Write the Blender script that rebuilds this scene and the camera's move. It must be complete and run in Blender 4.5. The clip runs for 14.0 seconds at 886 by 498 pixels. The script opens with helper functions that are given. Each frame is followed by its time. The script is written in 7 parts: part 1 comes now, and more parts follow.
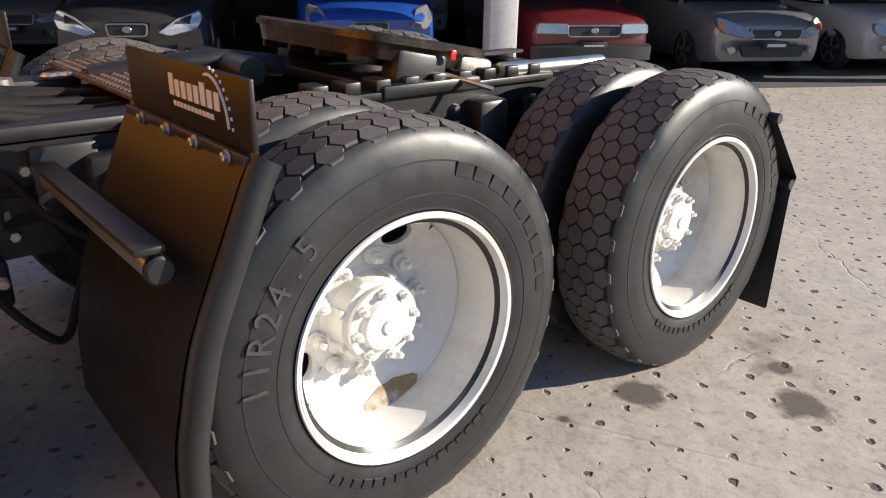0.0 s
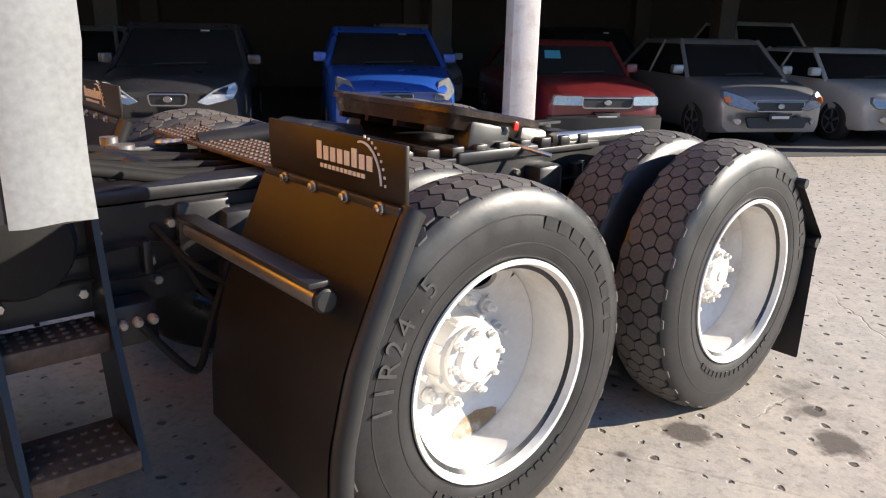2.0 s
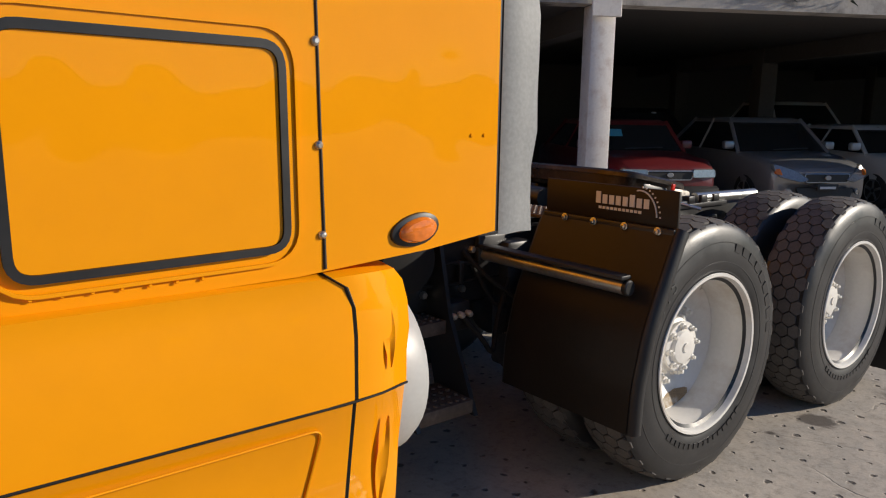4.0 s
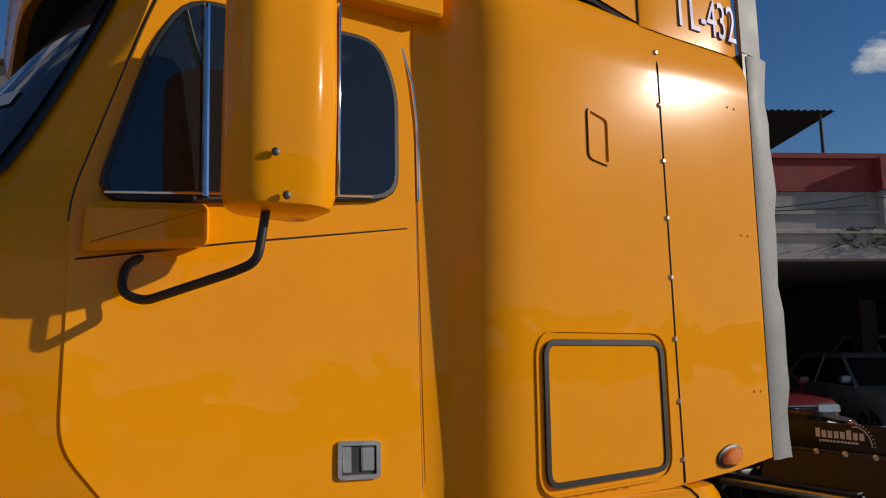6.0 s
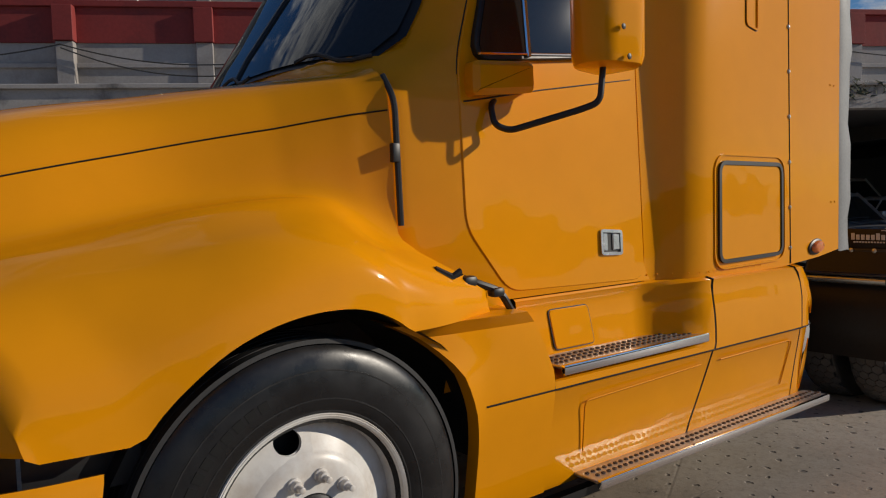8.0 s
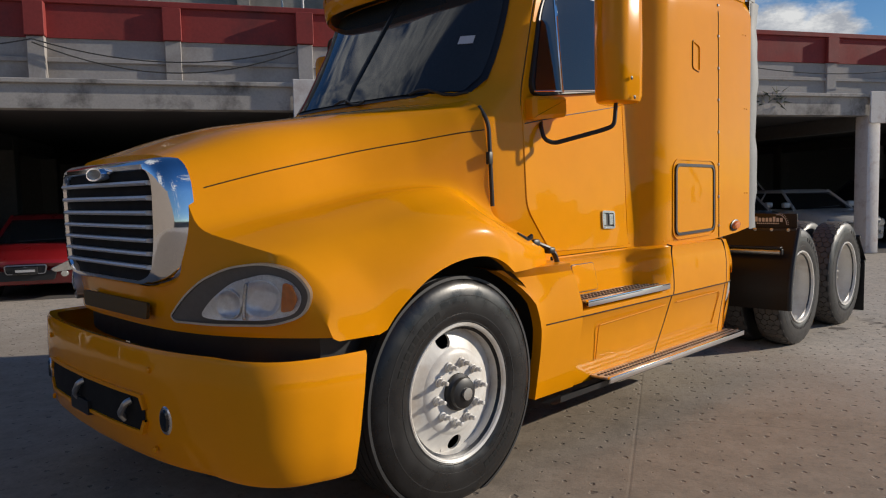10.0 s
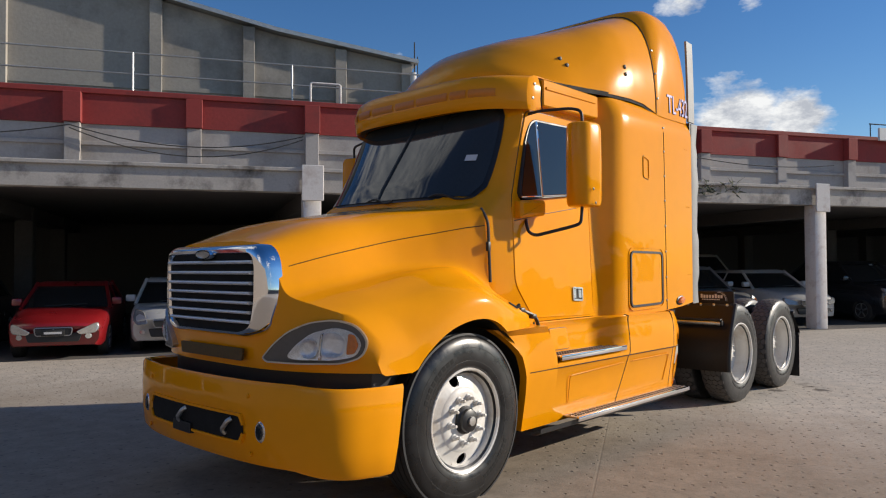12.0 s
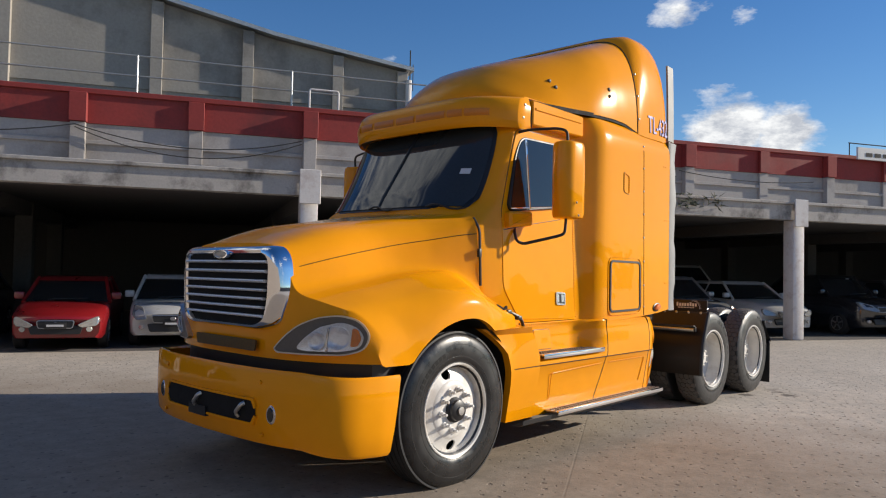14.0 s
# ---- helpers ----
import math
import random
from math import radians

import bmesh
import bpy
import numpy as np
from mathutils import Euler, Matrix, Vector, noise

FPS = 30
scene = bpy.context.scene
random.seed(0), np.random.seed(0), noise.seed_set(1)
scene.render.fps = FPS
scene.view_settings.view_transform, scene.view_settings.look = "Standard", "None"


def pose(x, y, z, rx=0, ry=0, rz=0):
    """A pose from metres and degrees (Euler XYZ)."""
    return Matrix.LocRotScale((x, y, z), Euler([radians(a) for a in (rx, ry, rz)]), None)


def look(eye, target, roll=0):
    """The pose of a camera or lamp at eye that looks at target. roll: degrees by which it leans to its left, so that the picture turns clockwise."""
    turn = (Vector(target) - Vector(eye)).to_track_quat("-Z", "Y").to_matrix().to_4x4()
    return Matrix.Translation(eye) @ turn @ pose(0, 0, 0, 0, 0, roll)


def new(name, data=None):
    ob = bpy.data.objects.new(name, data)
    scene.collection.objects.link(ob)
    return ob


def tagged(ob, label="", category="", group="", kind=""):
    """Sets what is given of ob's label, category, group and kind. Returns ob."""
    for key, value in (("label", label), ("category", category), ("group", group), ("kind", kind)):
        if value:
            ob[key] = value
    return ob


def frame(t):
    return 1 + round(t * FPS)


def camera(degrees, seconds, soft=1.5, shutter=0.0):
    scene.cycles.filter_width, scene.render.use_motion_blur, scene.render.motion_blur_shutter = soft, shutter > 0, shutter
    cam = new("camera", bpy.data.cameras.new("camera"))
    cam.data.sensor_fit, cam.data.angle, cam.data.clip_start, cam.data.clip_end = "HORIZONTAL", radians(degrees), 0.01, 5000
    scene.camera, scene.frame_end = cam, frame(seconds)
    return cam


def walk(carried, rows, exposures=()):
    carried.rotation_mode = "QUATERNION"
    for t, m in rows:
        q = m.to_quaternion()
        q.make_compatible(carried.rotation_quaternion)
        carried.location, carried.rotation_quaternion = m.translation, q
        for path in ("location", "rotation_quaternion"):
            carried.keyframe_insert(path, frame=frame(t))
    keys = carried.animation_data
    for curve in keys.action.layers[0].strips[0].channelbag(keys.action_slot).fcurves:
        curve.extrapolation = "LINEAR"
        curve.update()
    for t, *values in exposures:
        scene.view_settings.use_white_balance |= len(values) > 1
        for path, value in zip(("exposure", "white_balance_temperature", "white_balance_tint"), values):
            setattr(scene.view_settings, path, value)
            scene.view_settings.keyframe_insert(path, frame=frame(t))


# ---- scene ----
cam = camera(62.5, 14.0, soft=1.15)
PATH = [
    (0, (-0.985, -1.356, 1.415), (0.219, 0.061, 0.68), 0.9),
    (0.5, (-1.013, -1.358, 1.437), (0.183, 0.113, 0.8), 1.8),
    (1, (-1.045, -1.35, 1.455), (0.089, 0.184, 0.855), 2.0),
    (1.5, (-1.124, -1.365, 1.455), (0.012, 0.168, 0.856), 1.5),
    (2, (-1.354, -1.412, 1.451), (-0.116, 0.053, 0.886), 1.2),
    (2.5, (-1.602, -1.492, 1.447), (-0.333, -0.044, 0.908), 0.2),
    (3, (-1.927, -1.615, 1.457), (-0.729, -0.108, 0.915), -0.2),
    (3.2, (-2.046, -1.625, 1.465), (-0.885, -0.085, 0.936), 0.3),
    (5.3, (-3.563, -1.769, 1.506), (-2.25, -0.278, 1.729), -1.5),
    (5.5, (-3.696, -1.823, 1.526), (-2.449, -0.292, 1.846), -0.7),
    (6, (-4.037, -1.997, 1.607), (-2.966, -0.33, 1.878), -0.6),
    (6.5, (-4.41, -2.0, 1.553), (-3.3, -0.349, 1.753), -0.4),
    (7, (-4.789, -1.984, 1.554), (-3.668, -0.335, 1.705), -0.6),
    (7.5, (-5.148, -2.058, 1.517), (-3.963, -0.448, 1.577), -1.4),
    (8, (-5.575, -2.042, 1.468), (-4.359, -0.459, 1.344), -1.6),
    (8.2, (-5.727, -2.043, 1.448), (-4.511, -0.472, 1.216), -3.4),
    (10.3, (-7.255, -2.581, 1.484), (-5.814, -1.2, 1.361), -0.9),
    (10.5, (-7.373, -2.646, 1.496), (-5.917, -1.277, 1.405), -0.9),
    (11, (-7.67, -2.831, 1.525), (-6.191, -1.485, 1.506), -0.6),
    (11.5, (-7.897, -3.083, 1.52), (-6.458, -1.694, 1.522), -0.4),
    (12, (-8.134, -3.23, 1.513), (-6.676, -1.862, 1.559), -0.3),
    (12.5, (-8.333, -3.333, 1.511), (-6.833, -2.011, 1.571), 0.7),
    (13, (-8.434, -3.458, 1.519), (-6.967, -2.099, 1.561), 1.2),
    (13.5, (-8.493, -3.514, 1.514), (-7.019, -2.163, 1.58), 1.0),
    (14, (-8.52, -3.529, 1.509), (-7.042, -2.183, 1.567), 1.1),
]
EXPOSURES = [(0.0, 0.8), (0.5, 0.95), (1.0, 1.15), (2.0, 1.15), (3.2, 0.6), (5.3, -0.62), (6.0, -0.56), (7.0, -0.52), (8.2, -0.65), (10.3, -0.12), (11.5, 0.11), (14.0, 0.26)]
walk(cam, [(t, look(eye, target, roll)) for t, eye, target, roll in PATH], EXPOSURES)

# ---- daylight: a low clear sun behind the truck's left shoulder, blue sky with cumulus ----
SUN_AZ, SUN_EL = radians(-37.5), radians(20.4)
sun_dir = Vector((math.cos(SUN_AZ) * math.cos(SUN_EL), math.sin(SUN_AZ) * math.cos(SUN_EL), math.sin(SUN_EL)))
sun_data = bpy.data.lights.new("sun", "SUN")
sun_data.energy, sun_data.angle, sun_data.color = 4.9, radians(0.55), (1.0, 0.9, 0.76)
sun = new("sun", sun_data)
sun.matrix_world = look((0, 0, 30), Vector((0, 0, 30)) - sun_dir)

world = bpy.data.worlds.new("sky")
scene.world = world
world.use_nodes = True
wn, wl = world.node_tree.nodes, world.node_tree.links
wn.clear()
w_out = wn.new("ShaderNodeOutputWorld")
w_bg = wn.new("ShaderNodeBackground")
w_sky = wn.new("ShaderNodeTexSky")
w_sky.sky_type, w_sky.sun_disc = "NISHITA", False
w_sky.sun_elevation, w_sky.sun_rotation = SUN_EL, math.pi / 2 - SUN_AZ
w_sky.air_density, w_sky.dust_density, w_sky.ozone_density = 1.0, 0.0, 3.0
w_bg.inputs["Strength"].default_value = 0.066
w_co = wn.new("ShaderNodeTexCoord")


def sky_math(op, a, b=None, c=None):
    n = wn.new("ShaderNodeMath")
    n.operation = op
    for i, v in enumerate((a, b, c)):
        if v is None:
            continue
        if isinstance(v, (int, float)):
            n.inputs[i].default_value = v
        else:
            wl.new(v, n.inputs[i])
    return n.outputs[0]


# clouds: billows of noise over the whole sky, thickest in a few banks
w_noise = wn.new("ShaderNodeTexNoise")
w_noise.inputs["Scale"].default_value, w_noise.inputs["Detail"].default_value, w_noise.inputs["Roughness"].default_value = 9.0, 9.0, 0.6
w_map = wn.new("ShaderNodeMapping")
w_map.inputs["Scale"].default_value = (1.0, 1.0, 2.2)
wl.new(w_co.outputs["Generated"], w_map.inputs["Vector"])
wl.new(w_map.outputs["Vector"], w_noise.inputs["Vector"])
# the last four banks are unseen, added for reflections on glass and paint
CLOUD_BANKS = [(21.5, 10.2, 0.088, 0.62), (17.5, 9.4, 0.07, 0.5), (24.3, 19.5, 0.06, 0.32), (20.0, 18.3, 0.035, 0.3), (47.0, 16.0, 0.05, 0.26), (200.0, 25.0, 0.6, 0.45), (-100.0, 20.0, 0.45, 0.34), (104.0, 46.0, 0.62, 0.52), (-66.0, 38.0, 0.3, 0.36)]
cover = None
for az, el, size, thick in CLOUD_BANKS:
    d = wn.new("ShaderNodeVectorMath")
    d.operation = "DISTANCE"
    wl.new(w_co.outputs["Generated"], d.inputs[0])
    a, e = radians(az), radians(el)
    d.inputs[1].default_value = (math.cos(a) * math.cos(e), math.sin(a) * math.cos(e), math.sin(e))
    bank = sky_math("MULTIPLY", sky_math("MAXIMUM", sky_math("SUBTRACT", 1.0, sky_math("DIVIDE", d.outputs["Value"], size)), 0.0), thick)
    cover = bank if cover is None else sky_math("MAXIMUM", cover, bank)
w_amount = sky_math("MULTIPLY", sky_math("SUBTRACT", sky_math("ADD", w_noise.outputs["Fac"], cover), 0.74), 6.5)
w_clip = wn.new("ShaderNodeClamp")
wl.new(w_amount, w_clip.inputs["Value"])
w_mix = wn.new("ShaderNodeMix")
w_mix.data_type = "RGBA"
wl.new(w_clip.outputs[0], w_mix.inputs["Factor"])
w_hsv = wn.new("ShaderNodeHueSaturation")
w_hsv.inputs["Saturation"].default_value, w_hsv.inputs["Value"].default_value = 1.25, 1.46
w_hsv.inputs["Hue"].default_value = 0.51
wl.new(w_sky.outputs["Color"], w_hsv.inputs["Color"])
wl.new(w_hsv.outputs["Color"], w_mix.inputs["A"])
w_puff = wn.new("ShaderNodeTexNoise")
w_puff.inputs["Scale"].default_value, w_puff.inputs["Detail"].default_value, w_puff.inputs["Roughness"].default_value = 24.0, 6.0, 0.65
wl.new(w_map.outputs["Vector"], w_puff.inputs["Vector"])
w_body = wn.new("ShaderNodeMapRange")
w_body.inputs["From Min"].default_value, w_body.inputs["From Max"].default_value = 0.36, 0.6
wl.new(w_puff.outputs["Fac"], w_body.inputs["Value"])
w_white = wn.new("ShaderNodeMix")
w_white.data_type = "RGBA"
w_white.inputs["A"].default_value, w_white.inputs["B"].default_value = (6.6, 7.0, 7.8, 1.0), (12.5, 12.6, 12.6, 1.0)
wl.new(w_body.outputs[0], w_white.inputs["Factor"])
wl.new(w_white.outputs["Result"], w_mix.inputs["B"])
wl.new(w_mix.outputs["Result"], w_bg.inputs["Color"])
wl.new(w_bg.outputs[0], w_out.inputs[0])

# ---- materials ----
def material(name, colour, rough=0.5, metal=0.0, coat=0.0, var=0.12, scale=6.0, fine=60.0, bump=0.0, stain=None, stain_amount=0.0, stain_scale=1.5, spec=0.5, coat_rough=0.05, rough_var=0.1):
    """A surface whose colour and roughness vary at two scales, with optional stains and fine relief."""
    m = bpy.data.materials.new(name)
    m.use_nodes = True
    nt = m.node_tree
    nd, ln = nt.nodes, nt.links
    b = nd["Principled BSDF"]
    co = nd.new("ShaderNodeTexCoord")
    big, small = nd.new("ShaderNodeTexNoise"), nd.new("ShaderNodeTexNoise")
    big.inputs["Scale"].default_value, big.inputs["Detail"].default_value = scale, 5
    small.inputs["Scale"].default_value, small.inputs["Detail"].default_value = fine, 3
    for n in (big, small):
        ln.new(co.outputs["Object"], n.inputs["Vector"])
    hsv = nd.new("ShaderNodeHueSaturation")
    hsv.inputs["Color"].default_value = (*colour, 1)
    add = nd.new("ShaderNodeMath")
    add.operation = "ADD"
    ln.new(big.outputs["Fac"], add.inputs[0])
    ln.new(small.outputs["Fac"], add.inputs[1])
    val = nd.new("ShaderNodeMapRange")
    val.inputs["From Min"].default_value, val.inputs["From Max"].default_value = 0.6, 1.4
    val.inputs["To Min"].default_value, val.inputs["To Max"].default_value = 1 - var, 1 + var
    ln.new(add.outputs[0], val.inputs["Value"])
    ln.new(val.outputs[0], hsv.inputs["Value"])
    out = hsv.outputs["Color"]
    if stain:
        sn = nd.new("ShaderNodeTexNoise")
        sn.inputs["Scale"].default_value, sn.inputs["Detail"].default_value, sn.inputs["Roughness"].default_value = stain_scale, 8, 0.65
        ln.new(co.outputs["Object"], sn.inputs["Vector"])
        rg = nd.new("ShaderNodeMapRange")
        rg.inputs["From Min"].default_value, rg.inputs["From Max"].default_value = 0.5, 0.68
        rg.inputs["To Max"].default_value = stain_amount
        ln.new(sn.outputs["Fac"], rg.inputs["Value"])
        mx = nd.new("ShaderNodeMix")
        mx.data_type = "RGBA"
        ln.new(rg.outputs[0], mx.inputs["Factor"])
        ln.new(out, mx.inputs["A"])
        mx.inputs["B"].default_value = (*stain, 1)
        out = mx.outputs["Result"]
    ln.new(out, b.inputs["Base Color"])
    rr = nd.new("ShaderNodeMapRange")
    rr.inputs["From Min"].default_value, rr.inputs["From Max"].default_value = 0.3, 0.7
    rr.inputs["To Min"].default_value, rr.inputs["To Max"].default_value = max(0.02, rough - rough_var * rough), min(1, rough + rough_var * rough)
    ln.new(big.outputs["Fac"], rr.inputs["Value"])
    ln.new(rr.outputs[0], b.inputs["Roughness"])
    b.inputs["Metallic"].default_value = metal
    b.inputs["Coat Weight"].default_value, b.inputs["Coat Roughness"].default_value = coat, coat_rough
    b.inputs["Specular IOR Level"].default_value = spec
    if bump:
        bp = nd.new("ShaderNodeBump")
        bp.inputs["Strength"].default_value, bp.inputs["Distance"].default_value = min(1.0, bump * 100), bump
        ln.new(add.outputs[0], bp.inputs["Height"])
        ln.new(bp.outputs[0], b.inputs["Normal"])
    return m


def glass(name, colour, rough=0.02, transmission=1.0):
    m = bpy.data.materials.new(name)
    m.use_nodes = True
    b = m.node_tree.nodes["Principled BSDF"]
    b.inputs["Base Color"].default_value = (*colour, 1)
    b.inputs["Roughness"].default_value = rough
    b.inputs["Transmission Weight"].default_value = transmission
    b.inputs["IOR"].default_value = 1.45
    return m


def wavy(m, scale, dist):
    """Slow waves in the clear coat, as thin panels have."""
    nd, ln = m.node_tree.nodes, m.node_tree.links
    co, n, bp = nd.new("ShaderNodeTexCoord"), nd.new("ShaderNodeTexNoise"), nd.new("ShaderNodeBump")
    n.inputs["Scale"].default_value, n.inputs["Detail"].default_value = scale, 2.0
    ln.new(co.outputs["Object"], n.inputs["Vector"])
    bp.inputs["Strength"].default_value, bp.inputs["Distance"].default_value = 1.0, dist
    ln.new(n.outputs["Fac"], bp.inputs["Height"])
    ln.new(bp.outputs[0], nd["Principled BSDF"].inputs["Coat Normal"])


YELLOW = material("yellow_paint", (0.83, 0.312, 0.003), 0.2, coat=0.45, spec=0.04, var=0.03, scale=2.5, fine=9.0, bump=0.0004, coat_rough=0.03)
wavy(YELLOW, 2.6, 0.012)
YELLOW_TAPE = material("orange_reflector", (0.60, 0.185, 0.008), 0.35, var=0.1)
CHROME = material("chrome", (0.86, 0.86, 0.88), 0.06, metal=1.0, var=0.03)
BRIGHT = material("satin_chrome", (0.62, 0.62, 0.63), 0.25, metal=1.0, var=0.06, scale=20)
STEEL = material("worn_steel", (0.55, 0.54, 0.52), 0.32, metal=0.9, var=0.15, scale=14, fine=150, stain=(0.2, 0.13, 0.08), stain_amount=0.35, stain_scale=9)
ALU = material("aluminium_tread", (0.58, 0.55, 0.51), 0.36, metal=0.85, var=0.15, scale=10, fine=120, stain=(0.25, 0.19, 0.13), stain_amount=0.4, stain_scale=14)
BLACK = material("black_frame_paint", (0.012, 0.012, 0.014), 0.42, coat=0.1, var=0.3, scale=8, fine=70, stain=(0.04, 0.033, 0.026), stain_amount=0.3, stain_scale=5, bump=0.0015)
BLACK_PLASTIC = material("black_plastic", (0.015, 0.015, 0.016), 0.45, var=0.2, scale=12, bump=0.0006)
GUARD = material("mudguard_poly", (0.012, 0.009, 0.007), 0.42, var=0.25, scale=3, fine=40, stain=(0.03, 0.02, 0.012), stain_amount=0.3, stain_scale=2.2, spec=0.3)
RUBBER = material("tyre_rubber", (0.022, 0.022, 0.023), 0.38, var=0.3, scale=7, fine=90, bump=0.0012, stain=(0.045, 0.042, 0.04), stain_amount=0.4, stain_scale=4, rough_var=0.35)
RUBBER_WORN = material("scuffed_tyre_rubber", (0.045, 0.044, 0.043), 0.55, var=0.3, scale=30)
RUBBER_SHINY = material("dressed_tyre_rubber", (0.012, 0.012, 0.013), 0.30, var=0.3, scale=9, fine=90, bump=0.0012, rough_var=0.4)
RUBBER_DULL = material("dull_tyre_rubber", (0.012, 0.012, 0.012), 0.8, var=0.2, scale=12, spec=0.25)
WORN = material("pale_worn_metal", (0.42, 0.38, 0.33), 0.5, metal=0.4, var=0.35, scale=18, stain=(0.04, 0.03, 0.025), stain_amount=0.8, stain_scale=14)
TREAD = material("dusty_tread_rubber", (0.10, 0.092, 0.085), 0.8, var=0.3, scale=14, fine=160, bump=0.001, stain=(0.03, 0.03, 0.03), stain_amount=0.6, stain_scale=7)
TREAD_DARK = material("dark_tread_rubber", (0.028, 0.028, 0.029), 0.55, var=0.25, scale=10, bump=0.001)
WHEEL_WHITE = material("white_wheel_paint", (0.72, 0.70, 0.66), 0.35, coat=0.2, var=0.06, scale=6, fine=60, stain=(0.33, 0.21, 0.1), stain_amount=0.45, stain_scale=3.2, bump=0.0006)
RUST = material("brown_dirt", (0.28, 0.19, 0.10), 0.7, var=0.35, scale=25, fine=140, stain=(0.55, 0.52, 0.46), stain_amount=0.9, stain_scale=18)
GREY_FLAP = material("grey_rubber_extender", (0.24, 0.245, 0.245), 0.6, var=0.2, scale=5, fine=80, bump=0.001)
DUSTY = material("dusty_step_metal", (0.085, 0.062, 0.05), 0.6, metal=0.3, var=0.3, scale=16, stain=(0.2, 0.16, 0.13), stain_amount=0.4, stain_scale=12, bump=0.001)
TANK = material("white_tank_paint", (0.42, 0.42, 0.41), 0.4, var=0.06, scale=5)
GREASE = material("greasy_fifth_wheel", (0.032, 0.022, 0.016), 0.3, metal=0.3, var=0.4, scale=9, fine=60, bump=0.004, stain=(0.2, 0.17, 0.14), stain_amount=0.3, stain_scale=12)
AMBER = material("amber_lens", (0.75, 0.19, 0.02), 0.15, coat=0.6, var=0.12, scale=60)
RED_LENS = material("red_lens", (0.6, 0.03, 0.02), 0.2, coat=0.5)
LENS = glass("clear_lens", (0.93, 0.95, 0.97), 0.05)
LAMP_GREY = material("grey_lamp_housing", (0.11, 0.1, 0.09), 0.4, var=0.1, scale=20)
REFLECTOR = material("lamp_reflector", (0.8, 0.8, 0.8), 0.38, metal=0.7, var=0.15, scale=40)
DARK_GLASS = material("tinted_glass", (0.012, 0.014, 0.016), 0.03, var=0.05, scale=2, spec=0.75)
GRILLE_BAR = material("dull_grille_chrome", (0.72, 0.71, 0.7), 0.38, metal=0.45, var=0.08, scale=30)
# windscreen base greyed to paint in its pale reflection
SCREEN_GLASS = material("greyed_windscreen_glass", (0.034, 0.036, 0.034), 0.04, var=0.15, scale=2, spec=0.6)
SLOT_MESH = material("yellowed_wire_mesh", (0.085, 0.05, 0.012), 0.6, var=0.3, scale=60)
SIGN_WHITE = material("white_print", (0.6, 0.6, 0.6), 0.5, var=0.05)
SIGN_BLUE = material("violet_blue_print", (0.13, 0.12, 0.42), 0.45, var=0.08)

# ---- mesh helpers ----
def thing(name, base, label, category, group="", kind=""):
    """An empty at its base that parents the parts of a thing; parts are given in world places."""
    ob = new(name)
    ob.location = base
    ob.empty_display_size = 0.2
    return tagged(ob, label, category, group, kind)


def unmoved(parent):
    """The inverse that keeps a child's places as they are: things have a base, parts lie at their thing's origin."""
    return Matrix.Translation(-parent.location) if parent.parent is None else Matrix()


SHAPE = []


def part(name, bm, mat, parent=None, label="", sharp=38, smooth=True):
    """Links a bmesh as one mesh object under a thing or a part. All vertices are in the thing's own world places."""
    if SHAPE:
        for v in bm.verts:
            v.co = SHAPE[-1](v.co)
    bmesh.ops.recalc_face_normals(bm, faces=bm.faces)
    me = bpy.data.meshes.new(name)
    bm.to_mesh(me)
    bm.free()
    me.materials.append(mat)
    if smooth:
        me.polygons.foreach_set("use_smooth", [True] * len(me.polygons))
        me.set_sharp_from_angle(angle=radians(sharp))
    ob = new(name, me)
    if parent is not None:
        ob.parent = parent
        ob.matrix_parent_inverse = unmoved(parent)
    if label:
        tagged(ob, label)
    return ob


def place(data_ob, parent, m, name=None, label=""):
    """Another object on the same mesh, as a part of parent."""
    ob = new(name or data_ob.name.split(".")[0], data_ob.data)
    ob.parent = parent
    ob.matrix_parent_inverse = unmoved(parent)
    ob.matrix_basis = m
    if label:
        tagged(ob, label)
    return ob


def B():
    return bmesh.new()


def box(bm, x0, x1, y0, y1, z0, z1, bevel=0.0, seg=2, m=None):
    r = bmesh.ops.create_cube(bm, size=1.0)
    vs = r["verts"]
    for v in vs:
        v.co = Vector(((x0 + x1) / 2 + v.co.x * (x1 - x0), (y0 + y1) / 2 + v.co.y * (y1 - y0), (z0 + z1) / 2 + v.co.z * (z1 - z0)))
    if bevel:
        es = list({e for v in vs for e in v.link_edges})
        r2 = bmesh.ops.bevel(bm, geom=es, offset=bevel, segments=seg, affect="EDGES", profile=0.5)
        vs = list({v for f in r2["faces"] for v in f.verts} | {v for v in vs if v.is_valid})
    if m is not None:
        bmesh.ops.transform(bm, matrix=m, verts=vs)
    return bm


def loft(bm, rings, closed=False, cap=False):
    """Quads between rows of points; closed: each row is a loop; cap: fills the first and last row."""
    rows = [[bm.verts.new(p) for p in r] for r in rings]
    for a, b in zip(rows, rows[1:]):
        k = len(a)
        for i in range(k if closed else k - 1):
            j = (i + 1) % k
            bm.faces.new((a[i], a[j], b[j], b[i]))
    if cap:
        for r in (rows[0], rows[-1]):
            try:
                bm.faces.new(r)
            except ValueError:
                pass
    return rows


